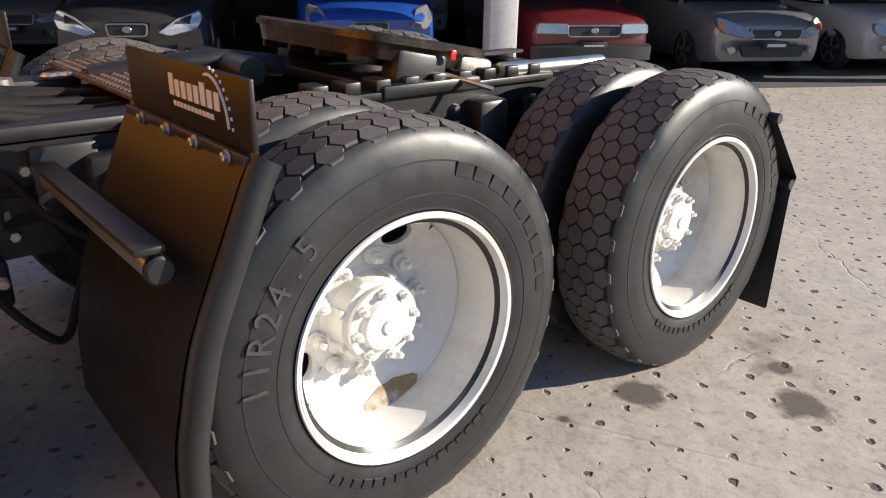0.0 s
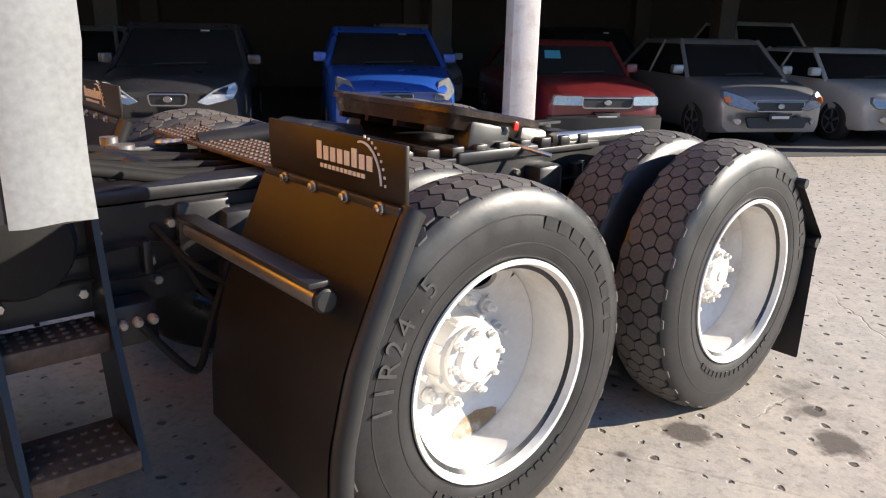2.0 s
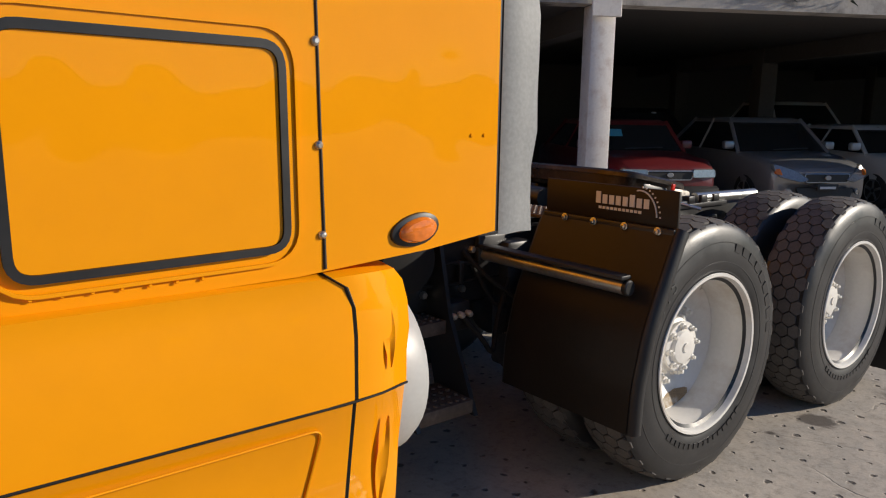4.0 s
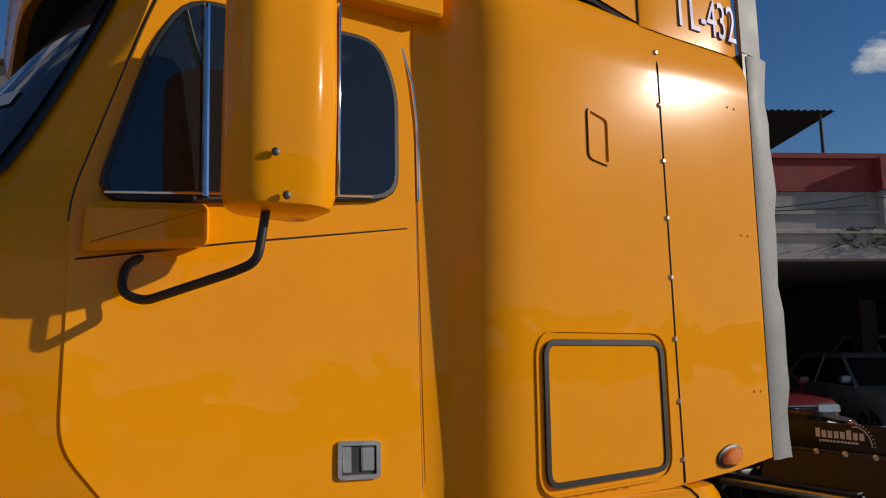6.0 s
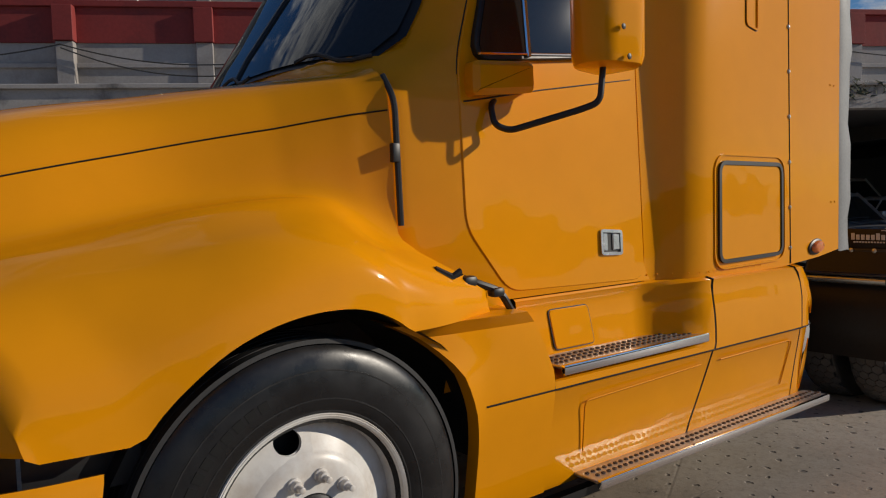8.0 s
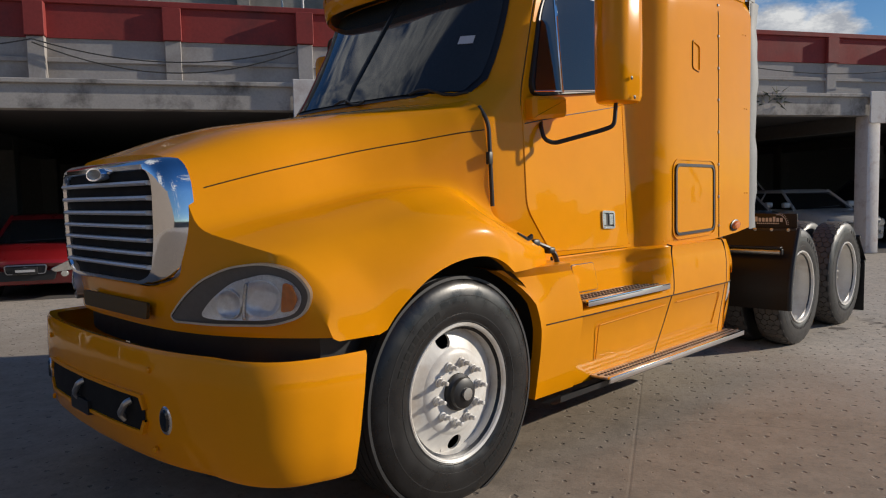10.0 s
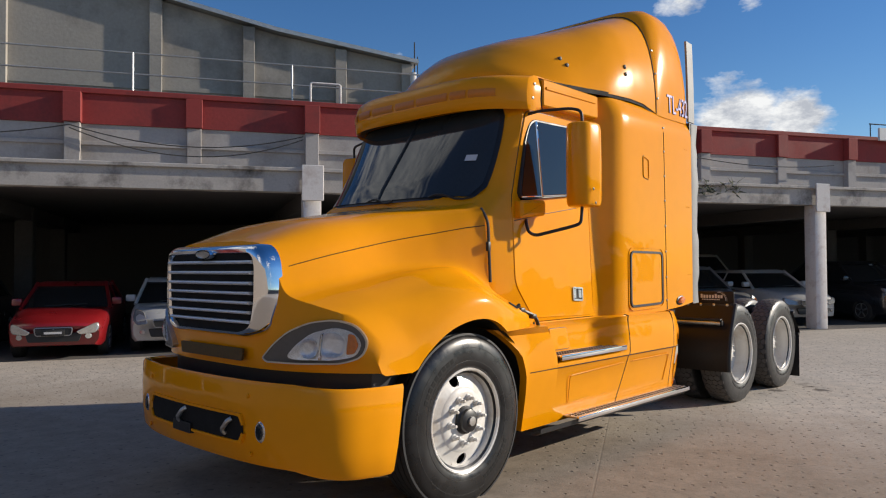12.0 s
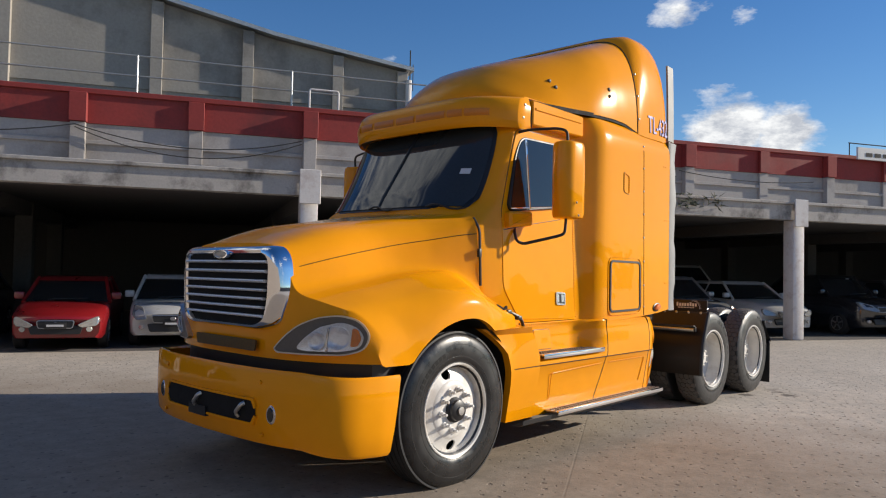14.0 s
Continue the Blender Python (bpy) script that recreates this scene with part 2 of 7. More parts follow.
def revolve(bm, profile, centre, axis="y", n=48, close=False, cap=True):
    """Turns a profile of (radius, along the axis) round an axis through centre."""
    cx, cy, cz = centre
    rows = []
    for r, a in profile:
        ring = []
        for i in range(n):
            t = 2 * math.pi * i / n
            c, s = r * math.cos(t), r * math.sin(t)
            ring.append({"y": (cx + c, cy + a, cz + s), "x": (cx + a, cy + c, cz + s), "z": (cx + c, cy + s, cz + a)}[axis])
        rows.append(ring)
    if close:
        rows.append(rows[0])
    made = loft(bm, rows, closed=True)
    for k, (r, a) in ((0, profile[0]), (-1, profile[-1])):
        if cap and not close:
            try:
                bm.faces.new(made[k])
            except ValueError:
                pass
    if close:
        bmesh.ops.remove_doubles(bm, verts=bm.verts, dist=1e-6)
    return bm


def tube(bm, pts, r, n=10, cap=True):
    """A round bar along a line of points."""
    pts = [Vector(p) for p in pts]
    rings, up = [], None
    for i, p in enumerate(pts):
        d = (pts[min(i + 1, len(pts) - 1)] - pts[max(i - 1, 0)]).normalized()
        if up is None:
            up = d.orthogonal().normalized()
        up = (up - d * up.dot(d)).normalized()
        side = d.cross(up)
        rings.append([p + r * (math.cos(2 * math.pi * k / n) * up + math.sin(2 * math.pi * k / n) * side) for k in range(n)])
    loft(bm, rings, closed=True, cap=cap)
    return bm


def bent(pts, radius=0.05, n=5):
    """Rounds the corners of a line of points."""
    pts = [Vector(p) for p in pts]
    out = [pts[0]]
    for a, b, c in zip(pts, pts[1:], pts[2:]):
        u, v = (a - b), (c - b)
        r = min(radius, u.length * 0.45, v.length * 0.45)
        p, q = b + u.normalized() * r, b + v.normalized() * r
        for i in range(n + 1):
            t = i / n
            out.append((1 - t) ** 2 * p + 2 * t * (1 - t) * b + t * t * q)
    out.append(pts[-1])
    return out


def rounded(outline, radius, n=5):
    """Rounds the corners of a closed 2D outline."""
    k, out = len(outline), []
    for i in range(k):
        a, b, c = (Vector((*outline[(i + d) % k], 0)) for d in (-1, 0, 1))
        u, v = a - b, c - b
        r = min(radius, u.length * 0.45, v.length * 0.45)
        p, q = b + u.normalized() * r, b + v.normalized() * r
        for j in range(n + 1):
            t = j / n
            w = (1 - t) ** 2 * p + 2 * t * (1 - t) * b + t * t * q
            out.append((w.x, w.y))
    return out


def slab(bm, outline, at, d0, d1, edge=0.0):
    """A plate with a 2D outline; at(u, v, d) gives the place at depth d. edge: a chamfer on the outer face."""
    n = len(outline)
    cu, cv = sum(p[0] for p in outline) / n, sum(p[1] for p in outline) / n
    rows = [[at(u, v, d0) for u, v in outline]]
    if edge:
        rows.append([at(u, v, d1 - edge * (1 if d1 > d0 else -1)) for u, v in outline])
        ins = []
        for i in range(n):
            a, b, c = outline[i - 1], outline[i], outline[(i + 1) % n]
            t = Vector((c[0] - a[0], c[1] - a[1]))
            t = t.normalized() if t.length > 1e-9 else Vector((1, 0))
            nn = Vector((-t.y, t.x))
            if nn.dot(Vector((cu - b[0], cv - b[1]))) < 0:
                nn = -nn
            ins.append((b[0] + nn.x * edge, b[1] + nn.y * edge))
        rows.append([at(u, v, d1) for u, v in ins])
    else:
        rows.append([at(u, v, d1) for u, v in outline])
    made = loft(bm, rows, closed=True)
    for r in (made[0], made[-1]):
        bm.faces.new(r)
    return bm


def band(bm, outer, inner, at, d0, d1):
    """A flat ring between two outlines with as many points."""
    rows = [[at(u, v, d0) for u, v in outer], [at(u, v, d1) for u, v in outer], [at(u, v, d1) for u, v in inner], [at(u, v, d0) for u, v in inner]]
    loft(bm, rows + [rows[0]], closed=True)
    bmesh.ops.remove_doubles(bm, verts=bm.verts, dist=1e-6)
    return bm


def scaled(outline, d):
    """The outline grown by about d (inwards if negative)."""
    n = len(outline)
    area = sum(outline[i - 1][0] * outline[i][1] - outline[i][0] * outline[i - 1][1] for i in range(n))
    sgn = 1 if area > 0 else -1
    out = []
    for i in range(n):
        a, b, c = outline[i - 1], outline[i], outline[(i + 1) % n]
        t = Vector((c[0] - a[0], c[1] - a[1]))
        t = t.normalized() if t.length > 1e-9 else Vector((1, 0))
        out.append((b[0] + sgn * t.y * d, b[1] - sgn * t.x * d))
    return out


def lerp_rows(keys, x):
    """Interpolates rows of numbers keyed by x, smoothly."""
    if x <= keys[0][0]:
        return keys[0][1]
    for (x0, a), (x1, b) in zip(keys, keys[1:]):
        if x <= x1:
            t = (x - x0) / (x1 - x0)
            return [p + (q - p) * t for p, q in zip(a, b)]
    return keys[-1][1]


def smooth_keys(keys, xs):
    """Catmull-Rom through rows keyed by x, at the given xs."""
    out = []
    for x in xs:
        i = 0
        while i < len(keys) - 2 and x > keys[i + 1][0]:
            i += 1
        x0, x1 = keys[i][0], keys[i + 1][0]
        t = min(1, max(0, (x - x0) / (x1 - x0)))
        a, b = np.array(keys[i][1], float), np.array(keys[i + 1][1], float)
        pa = np.array(keys[max(i - 1, 0)][1], float)
        pb = np.array(keys[min(i + 2, len(keys) - 1)][1], float)
        xa, xb = keys[max(i - 1, 0)][0], keys[min(i + 2, len(keys) - 1)][0]
        ma = (b - pa) / max(1e-6, x1 - xa) * (x1 - x0)
        mb = (pb - a) / max(1e-6, xb - x0) * (x1 - x0)
        out.append(((2 * t**3 - 3 * t**2 + 1) * a + (t**3 - 2 * t**2 + t) * ma + (-2 * t**3 + 3 * t**2) * b + (t**3 - t**2) * mb).tolist())
    return out


def curve_points(ctrl, n):
    """n points along a smooth line through 2D or 3D control points."""
    return [p for p in smooth_keys([(i, c) for i, c in enumerate(ctrl)], [i * (len(ctrl) - 1) / (n - 1) for i in range(n)])]


def bolt(bm, p, r, h, axis="y", n=6):
    """A hexagonal bolt head standing on p, along a signed axis."""
    s = -1 if axis.startswith("-") else 1
    revolve(bm, [(r, 0), (r, s * h * 0.8), (r * 0.8, s * h)], p, axis[-1], n)
    return bm


def lettering(text, size, m, mat, parent, name="lettering", depth=0.002, label=""):
    """Raised letters as a mesh, laid by the pose m."""
    cu = bpy.data.curves.new(name, "FONT")
    cu.body, cu.size, cu.extrude, cu.align_x, cu.align_y = text, size, depth, "CENTER", "CENTER"
    tmp = new(name, cu)
    bpy.context.view_layer.update()
    me = bpy.data.meshes.new_from_object(tmp)
    bpy.data.objects.remove(tmp)
    bpy.data.curves.remove(cu)
    me.transform(m)
    if SHAPE:
        for v in me.vertices:
            v.co = SHAPE[-1](v.co)
    me.materials.clear()
    me.materials.append(mat)
    ob = new(name, me)
    ob.parent = parent
    ob.matrix_parent_inverse = unmoved(parent)
    return tagged(ob, label) if label else ob


def each(name, bm, mat, parent, label="", sharp=38):
    """Every loose piece of a bmesh as a part of its own."""
    out = []
    bm.verts.index_update()
    seen = set()
    for v in bm.verts:
        if v in seen:
            continue
        stack, island = [v], []
        seen.add(v)
        while stack:
            a = stack.pop()
            island.append(a)
            for e in a.link_edges:
                b = e.other_vert(a)
                if b not in seen:
                    seen.add(b)
                    stack.append(b)
        nb = bmesh.new()
        made = {a: nb.verts.new(a.co) for a in island}
        for f in {f for a in island for f in a.link_faces}:
            nb.faces.new([made[a] for a in f.verts])
        out.append(part(name, nb, mat, parent, label, sharp))
    bm.free()
    return out


def moulding(bm, outer, inner, at, prof):
    """A rounded frame between two outlines; prof lists (share of the way inwards, depth)."""
    rows = [[at(a[0] + (b[0] - a[0]) * t, a[1] + (b[1] - a[1]) * t, d) for a, b in zip(outer, inner)] for t, d in prof]
    loft(bm, rows, closed=True)
    return bm

# ---- the yard: one concrete sheet, pocked and jointed ----
def concrete_ground():
    m = bpy.data.materials.new("pocked_concrete")
    m.use_nodes = True
    nd, ln = m.node_tree.nodes, m.node_tree.links
    b = nd["Principled BSDF"]
    co = nd.new("ShaderNodeTexCoord")

    def noise_fac(scale, detail=6, rough=0.6):
        n = nd.new("ShaderNodeTexNoise")
        n.inputs["Scale"].default_value, n.inputs["Detail"].default_value, n.inputs["Roughness"].default_value = scale, detail, rough
        ln.new(co.outputs["Object"], n.inputs["Vector"])
        return n.outputs["Fac"]

    def math_node(op, a, b_=None, c=None, clamp=False):
        n = nd.new("ShaderNodeMath")
        n.operation, n.use_clamp = op, clamp
        for i, v in enumerate((a, b_, c)):
            if v is None:
                continue
            if isinstance(v, (int, float)):
                n.inputs[i].default_value = v
            else:
                ln.new(v, n.inputs[i])
        return n.outputs[0]

    def ramp(v, lo, hi, a=0.0, z=1.0):
        n = nd.new("ShaderNodeMapRange")
        n.inputs["From Min"].default_value, n.inputs["From Max"].default_value = lo, hi
        n.inputs["To Min"].default_value, n.inputs["To Max"].default_value = a, z
        ln.new(v, n.inputs["Value"])
        return n.outputs[0]

    def mix(f, a, b_):
        n = nd.new("ShaderNodeMix")
        n.data_type = "RGBA"
        ln.new(f, n.inputs["Factor"])
        for k, v in (("A", a), ("B", b_)):
            if isinstance(v, tuple):
                n.inputs[k].default_value = (*v, 1)
            else:
                ln.new(v, n.inputs[k])
        return n.outputs["Result"]

    # broken bush-hammer pits in a loose grid
    rot = nd.new("ShaderNodeMapping")
    rot.inputs["Rotation"].default_value = (0, 0, radians(-28))
    ln.new(co.outputs["Object"], rot.inputs["Vector"])
    warp = nd.new("ShaderNodeTexNoise")
    warp.inputs["Scale"].default_value = 22
    ln.new(co.outputs["Object"], warp.inputs["Vector"])
    wv = nd.new("ShaderNodeVectorMath")
    wv.operation = "MULTIPLY_ADD"
    ln.new(warp.outputs["Color"], wv.inputs[0])
    wv.inputs[1].default_value = (0.045, 0.045, 0)
    ln.new(rot.outputs["Vector"], wv.inputs[2])
    vor = nd.new("ShaderNodeTexVoronoi")
    vor.voronoi_dimensions = "2D"
    vor.inputs["Scale"].default_value, vor.inputs["Randomness"].default_value = 7.6, 0.6
    ln.new(wv.outputs[0], vor.inputs["Vector"])
    sep = nd.new("ShaderNodeSeparateColor")
    ln.new(vor.outputs["Color"], sep.inputs[0])
    size = ramp(sep.outputs[0], 0.0, 1.0, 0.03, 0.13)
    pit = ramp(math_node("SUBTRACT", vor.outputs["Distance"], size), -0.04, 0.02, 1.0, 0.0)
    # slab joints in the building's direction, and cracks
    sx = nd.new("ShaderNodeSeparateXYZ")
    ln.new(rot.outputs["Vector"], sx.inputs[0])

    def joint(axis, spacing, off):
        f = math_node("FRACT", math_node("ADD", math_node("DIVIDE", sx.outputs[axis], spacing), off))
        return ramp(math_node("ABSOLUTE", math_node("SUBTRACT", f, 0.5)), 0.0, 0.012 / spacing, 1.0, 0.0)

    lines = math_node("MAXIMUM", joint("X", 3.2, 0.33), joint("Y", 3.4, 0.12))
    cr = nd.new("ShaderNodeTexVoronoi")
    cr.feature, cr.voronoi_dimensions = "DISTANCE_TO_EDGE", "2D"
    cr.inputs["Scale"].default_value = 0.33
    wc = nd.new("ShaderNodeVectorMath")
    wc.operation = "MULTIPLY_ADD"
    wn2 = nd.new("ShaderNodeTexNoise")
    wn2.inputs["Scale"].default_value, wn2.inputs["Detail"].default_value = 2.5, 6
    ln.new(co.outputs["Object"], wn2.inputs["Vector"])
    ln.new(wn2.outputs["Color"], wc.inputs[0])
    wc.inputs[1].default_value = (0.35, 0.35, 0)
    ln.new(co.outputs["Object"], wc.inputs[2])
    ln.new(wc.outputs[0], cr.inputs["Vector"])
    crack = math_node("MULTIPLY", ramp(cr.outputs["Distance"], 0.0, 0.003, 0.7, 0.0), ramp(noise_fac(0.5, 2), 0.54, 0.62))
    big = noise_fac(0.55, 8, 0.65)
    mid_ = noise_fac(5.0, 8, 0.65)
    fine = noise_fac(55.0, 4)
    tone = mix(ramp(big, 0.3, 0.7), (0.44, 0.375, 0.30), (0.57, 0.50, 0.415))
    tone = mix(ramp(mid_, 0.40, 0.72, 0.0, 0.7), tone, (0.30, 0.275, 0.24))
    tone = mix(ramp(fine, 0.4, 0.8, 0.0, 0.35), tone, (0.61, 0.575, 0.52))
    # broad brown dirt, also deepened to paint down the ground in the truck's shade
    yard = nd.new("ShaderNodeVectorMath")
    yard.operation = "DISTANCE"
    ln.new(co.outputs["Object"], yard.inputs[0])
    yard.inputs[1].default_value = (-11.0, -1.5, 0)
    dirt = ramp(math_node("ADD", yard.outputs["Value"], math_node("MULTIPLY", math_node("SUBTRACT", big, 0.5), 7.0)), 8.2, 11.4, 0.88, 0.0)
    tone = mix(dirt, tone, mix(ramp(mid_, 0.35, 0.7), (0.20, 0.158, 0.112), (0.33, 0.265, 0.195)))
    tone = mix(ramp(noise_fac(24.0, 6, 0.7), 0.5, 0.75, 0.0, 0.55), tone, (0.13, 0.105, 0.08))
    tone = mix(ramp(noise_fac(2.2, 9, 0.75), 0.56, 0.74, 0.0, 0.45), tone, (0.14, 0.112, 0.085))
    oil = math_node("MULTIPLY", ramp(noise_fac(0.9, 9, 0.7), 0.62, 0.72), 0.75)
    for sx_, sy_, sr_ in ((1.38, -.52, .105), (1.0, -.13, .10), (1.55, -.35, .05), (.66, -.06, .04)):
        dist = nd.new("ShaderNodeVectorMath")
        dist.operation = "DISTANCE"
        ln.new(co.outputs["Object"], dist.inputs[0])
        dist.inputs[1].default_value = (sx_, sy_, 0)
        spot = ramp(math_node("ADD", dist.outputs["Value"], math_node("MULTIPLY", math_node("SUBTRACT", mid_, 0.5), sr_ * 3.0)), sr_ * 0.6, sr_, 1.0, 0.0)
        oil = math_node("MAXIMUM", oil, math_node("MULTIPLY", spot, 0.85))
    tone = mix(oil, tone, (0.07, 0.055, 0.045))
    dark = math_node("MAXIMUM", math_node("MULTIPLY", math_node("MULTIPLY", pit, 0.85), ramp(dirt, 0.0, 1.0, 1.0, 0.5)), math_node("MULTIPLY", math_node("MAXIMUM", math_node("MULTIPLY", lines, 0.28), crack), 0.36))
    tone = mix(dark, tone, (0.06, 0.048, 0.04))
    ln.new(tone, b.inputs["Base Color"])
    b.inputs["Roughness"].default_value = 0.82
    height = math_node("ADD", math_node("MULTIPLY", dark, -1.0), math_node("MULTIPLY", mid_, 0.35))
    height = math_node("ADD", height, math_node("MULTIPLY", fine, 0.12))
    bp = nd.new("ShaderNodeBump")
    bp.inputs["Strength"].default_value, bp.inputs["Distance"].default_value = 0.9, 0.012
    ln.new(height, bp.inputs["Height"])
    ln.new(bp.outputs[0], b.inputs["Normal"])
    return m


CONCRETE = concrete_ground()
bm = B()
grid = [-600, -120, -40, -15, 0, 15, 40, 120, 600]
loft(bm, [[(x, y, 0) for x in grid] for y in grid])
tagged(part("ground", bm, CONCRETE), "pocked grey concrete yard with joints and oil stains", "ground", kind="structure")

# ---- the open garage building behind the truck: its front runs at -29 degrees ----
FRONT = pose(-.01, 7.68, 0, 0, 0, -29.2) @ Matrix.Diagonal((1, 1, 1.02, 1))
WHITE_WALL = material("stained_white_wall", (0.40, 0.375, 0.36), 0.85, var=0.12, scale=2.2, fine=25, bump=0.004, stain=(0.2, 0.18, 0.16), stain_amount=0.65, stain_scale=1.1)
LEDGE = material("weathered_ledge", (0.44, 0.41, 0.38), 0.85, var=0.14, scale=2.5, fine=30, bump=0.004, stain=(0.05, 0.045, 0.04), stain_amount=0.9, stain_scale=1.3)
RED_WALL = material("faded_red_parapet", (0.27, 0.034, 0.03), 0.75, var=0.18, scale=1.6, fine=18, bump=0.004, stain=(0.12, 0.025, 0.025), stain_amount=0.7, stain_scale=0.9)
COLUMN = material("white_column", (0.68, 0.65, 0.63), 0.8, var=0.08, scale=3, fine=30, bump=0.003, stain=(0.4, 0.3, 0.26), stain_amount=0.5, stain_scale=5)
SHED = material("grey_render_shed", (0.33, 0.305, 0.27), 0.9, var=0.14, scale=0.9, fine=12, bump=0.006, stain=(0.13, 0.12, 0.11), stain_amount=0.7, stain_scale=0.5)
# interior concrete: garage shade is put into this dark base colour
SHADED_INSIDE = material("shade_painted_concrete", (0.085, 0.08, 0.075), 0.9, var=0.15, scale=1.5, fine=14, bump=0.003)
TAR = material("dark_roof_edge", (0.05, 0.048, 0.045), 0.85, var=0.25, scale=3)
GALV = material("galvanised_steel", (0.45, 0.46, 0.46), 0.45, metal=0.7, var=0.15, scale=8)
RUST_SHEET = material("dark_corrugated_sheet", (0.09, 0.08, 0.07), 0.6, metal=0.3, var=0.3, scale=3)


def built(name, bm, mat, label, category, kind="structure", parent=None, sharp=30):
    """A piece of the garage building, given along the front, inwards and up."""
    ob = part(name, bm, mat, None, sharp=sharp)
    if parent is None:
        ob.matrix_world = FRONT
        tagged(ob, label, category, kind=kind)
    else:
        ob.parent = parent
        if label:
            tagged(ob, label)
    return ob


S0, S1 = -24.0, 34.0
COLS = (-17.6, -11.75, -5.88, 0.0, 5.87, 11.72, 17.6, 23.5, 29.3)
bm = B()
box(bm, S0, S1, 0.0, 0.32, 2.82, 3.18)
beam = built("front_beam", bm, LEDGE, "weathered white concrete beam with black mould streaks", "beam")
bm = B()
box(bm, S0, S1, -0.06, 1.25, 3.182, 3.25, 0.01, 1)
built("ledge", bm, LEDGE, "stained concrete ledge over the beam", "ledge", parent=None)
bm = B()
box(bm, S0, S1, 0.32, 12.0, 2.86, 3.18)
built("ceiling", bm, SHADED_INSIDE, "concrete garage ceiling, shade put into its colour", "ceiling")
bm = B()
box(bm, S0, S1, 1.15, 1.40, 3.25, 4.06)
upper = built("wall_upper", bm, WHITE_WALL, "stained whitewashed block wall above the ledge", "wall")
bm = B()
box(bm, S0, S1, 1.12, 1.42, 4.063, 4.60)
built("wall_parapet", bm, RED_WALL, "faded red parapet wall", "wall")
bm = B()
box(bm, S0, S1, 1.07, 1.46, 4.603, 4.70, 0.01, 1)
built("parapet_cap", bm, RED_WALL, "red parapet coping", "coping")
bm = B()
box(bm, S0, S1, 1.3, 1.55, 4.703, 4.74, 0.01, 1)
built("tar_edge", bm, TAR, "dark tarred roof edge", "roof edge")
PIL = (-20.9, -18.8, -16.7, -14.6, -12.5, -10.4, -8.3, -6.25, -4.16, -2.08, 0.13, 2.4, 4.65, 6.95, 9.34, 11.65, 13.75, 15.8, 18.0, 20.2, 22.4, 24.6, 26.8)
for i, s in enumerate(PIL):
    deep = 0.16 if i % 2 == 0 else 0.07
    bm = B()
    box(bm, s - .13, s + .13, 1.15 - deep, 1.148, 3.252, 4.06, 0.008, 1)
    built("pilaster", bm, WHITE_WALL, "whitewashed wall pilaster", "pilaster")
    bm = B()
    box(bm, s - .15, s + .15, 1.10 - deep, 1.118, 4.064, 4.60, 0.008, 1)
    built("parapet_pier", bm, RED_WALL, "red parapet pier", "pier")
bm = B()
box(bm, S0, S1, 1.10, 1.148, 3.68, 3.75, 0.005, 1)
built("wall_string_course", bm, WHITE_WALL, "thin white string course", "trim")
bm = B()
box(bm, S0, S1, 1.42, 12.0, 4.55, 4.60)
built("roof_slab", bm, TAR, "dark flat roof behind the parapet", "roof")
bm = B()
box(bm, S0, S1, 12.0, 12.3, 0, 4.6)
built("wall_back", bm, SHADED_INSIDE, "rear wall of the garage, darkened for shade", "wall")
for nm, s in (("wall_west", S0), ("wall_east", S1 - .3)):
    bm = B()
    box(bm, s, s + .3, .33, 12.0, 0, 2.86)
    built(nm, bm, SHADED_INSIDE, "end wall of the garage, darkened for shade", "wall")


# floor sheet with the shade in its colour; its edge sets the shade line
FLOOR_SHADE = material("garage_floor_shade", (0.10, 0.092, 0.085), 0.8, var=0.2, scale=1.2, fine=20, bump=0.003)
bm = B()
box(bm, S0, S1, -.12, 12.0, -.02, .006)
built("floor", bm, FLOOR_SHADE, "garage floor sheet, darkened for shade", "floor")


def column(s, d, w, mat, h=2.82):
    bm = B()
    box(bm, s - w / 2, s + w / 2, d - w / 2, d + w / 2, 0, h, 0.02, 2)
    return built("column", bm, mat, "square concrete garage column; front row white with chipped paint, inner rows darkened for shade", "column")


for s in COLS:
    column(s, 0.16, 0.33, COLUMN)
    bm = B()
    box(bm, s - .2, s + .2, -.10, -.062, 2.66, 3.30, 0.01, 1)
    built("column_head", bm, COLUMN, "pale concrete column head on the beam", "column head")
    # inner columns repeat the front ones in the colour darkened for shade
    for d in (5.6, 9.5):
        column(s, d, 0.38, SHADED_INSIDE, 2.86)
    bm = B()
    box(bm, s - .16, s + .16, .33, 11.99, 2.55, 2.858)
    built("cross_beam", bm, SHADED_INSIDE, "concrete cross beam, darkened for shade", "beam")

# shed with a low gable on the roof behind
bm = B()
prof = [(-16.5, 4.6), (-16.5, 7.6), (-6.4, 9.74), (.12, 8.38), (4.30, 7.80), (4.30, 4.6)]
loft(bm, [[(s, d, z) for s, z in prof] for d in (9.0, 20.0)], closed=True, cap=True)
shed = built("shed", bm, SHED, "large grey rendered gable shed on the roof", "shed", kind="")
for s in (-14.0, -10.6, -7.25, -3.3, -.71, 2.05, 4.15):
    top = 9.74 - (s + 6.4) * .2086 if s > -6.4 else 9.74 + (s + 6.4) * .212
    top = max(top, 8.38 - (s - .12) * .139) if s > .12 else top
    bm = B()
    box(bm, s - .17, s + .17, 8.82, 8.995, 4.6, top - .05, 0.01, 1)
    built("shed_pier", bm, SHED, "", "", parent=shed)
bm = B()
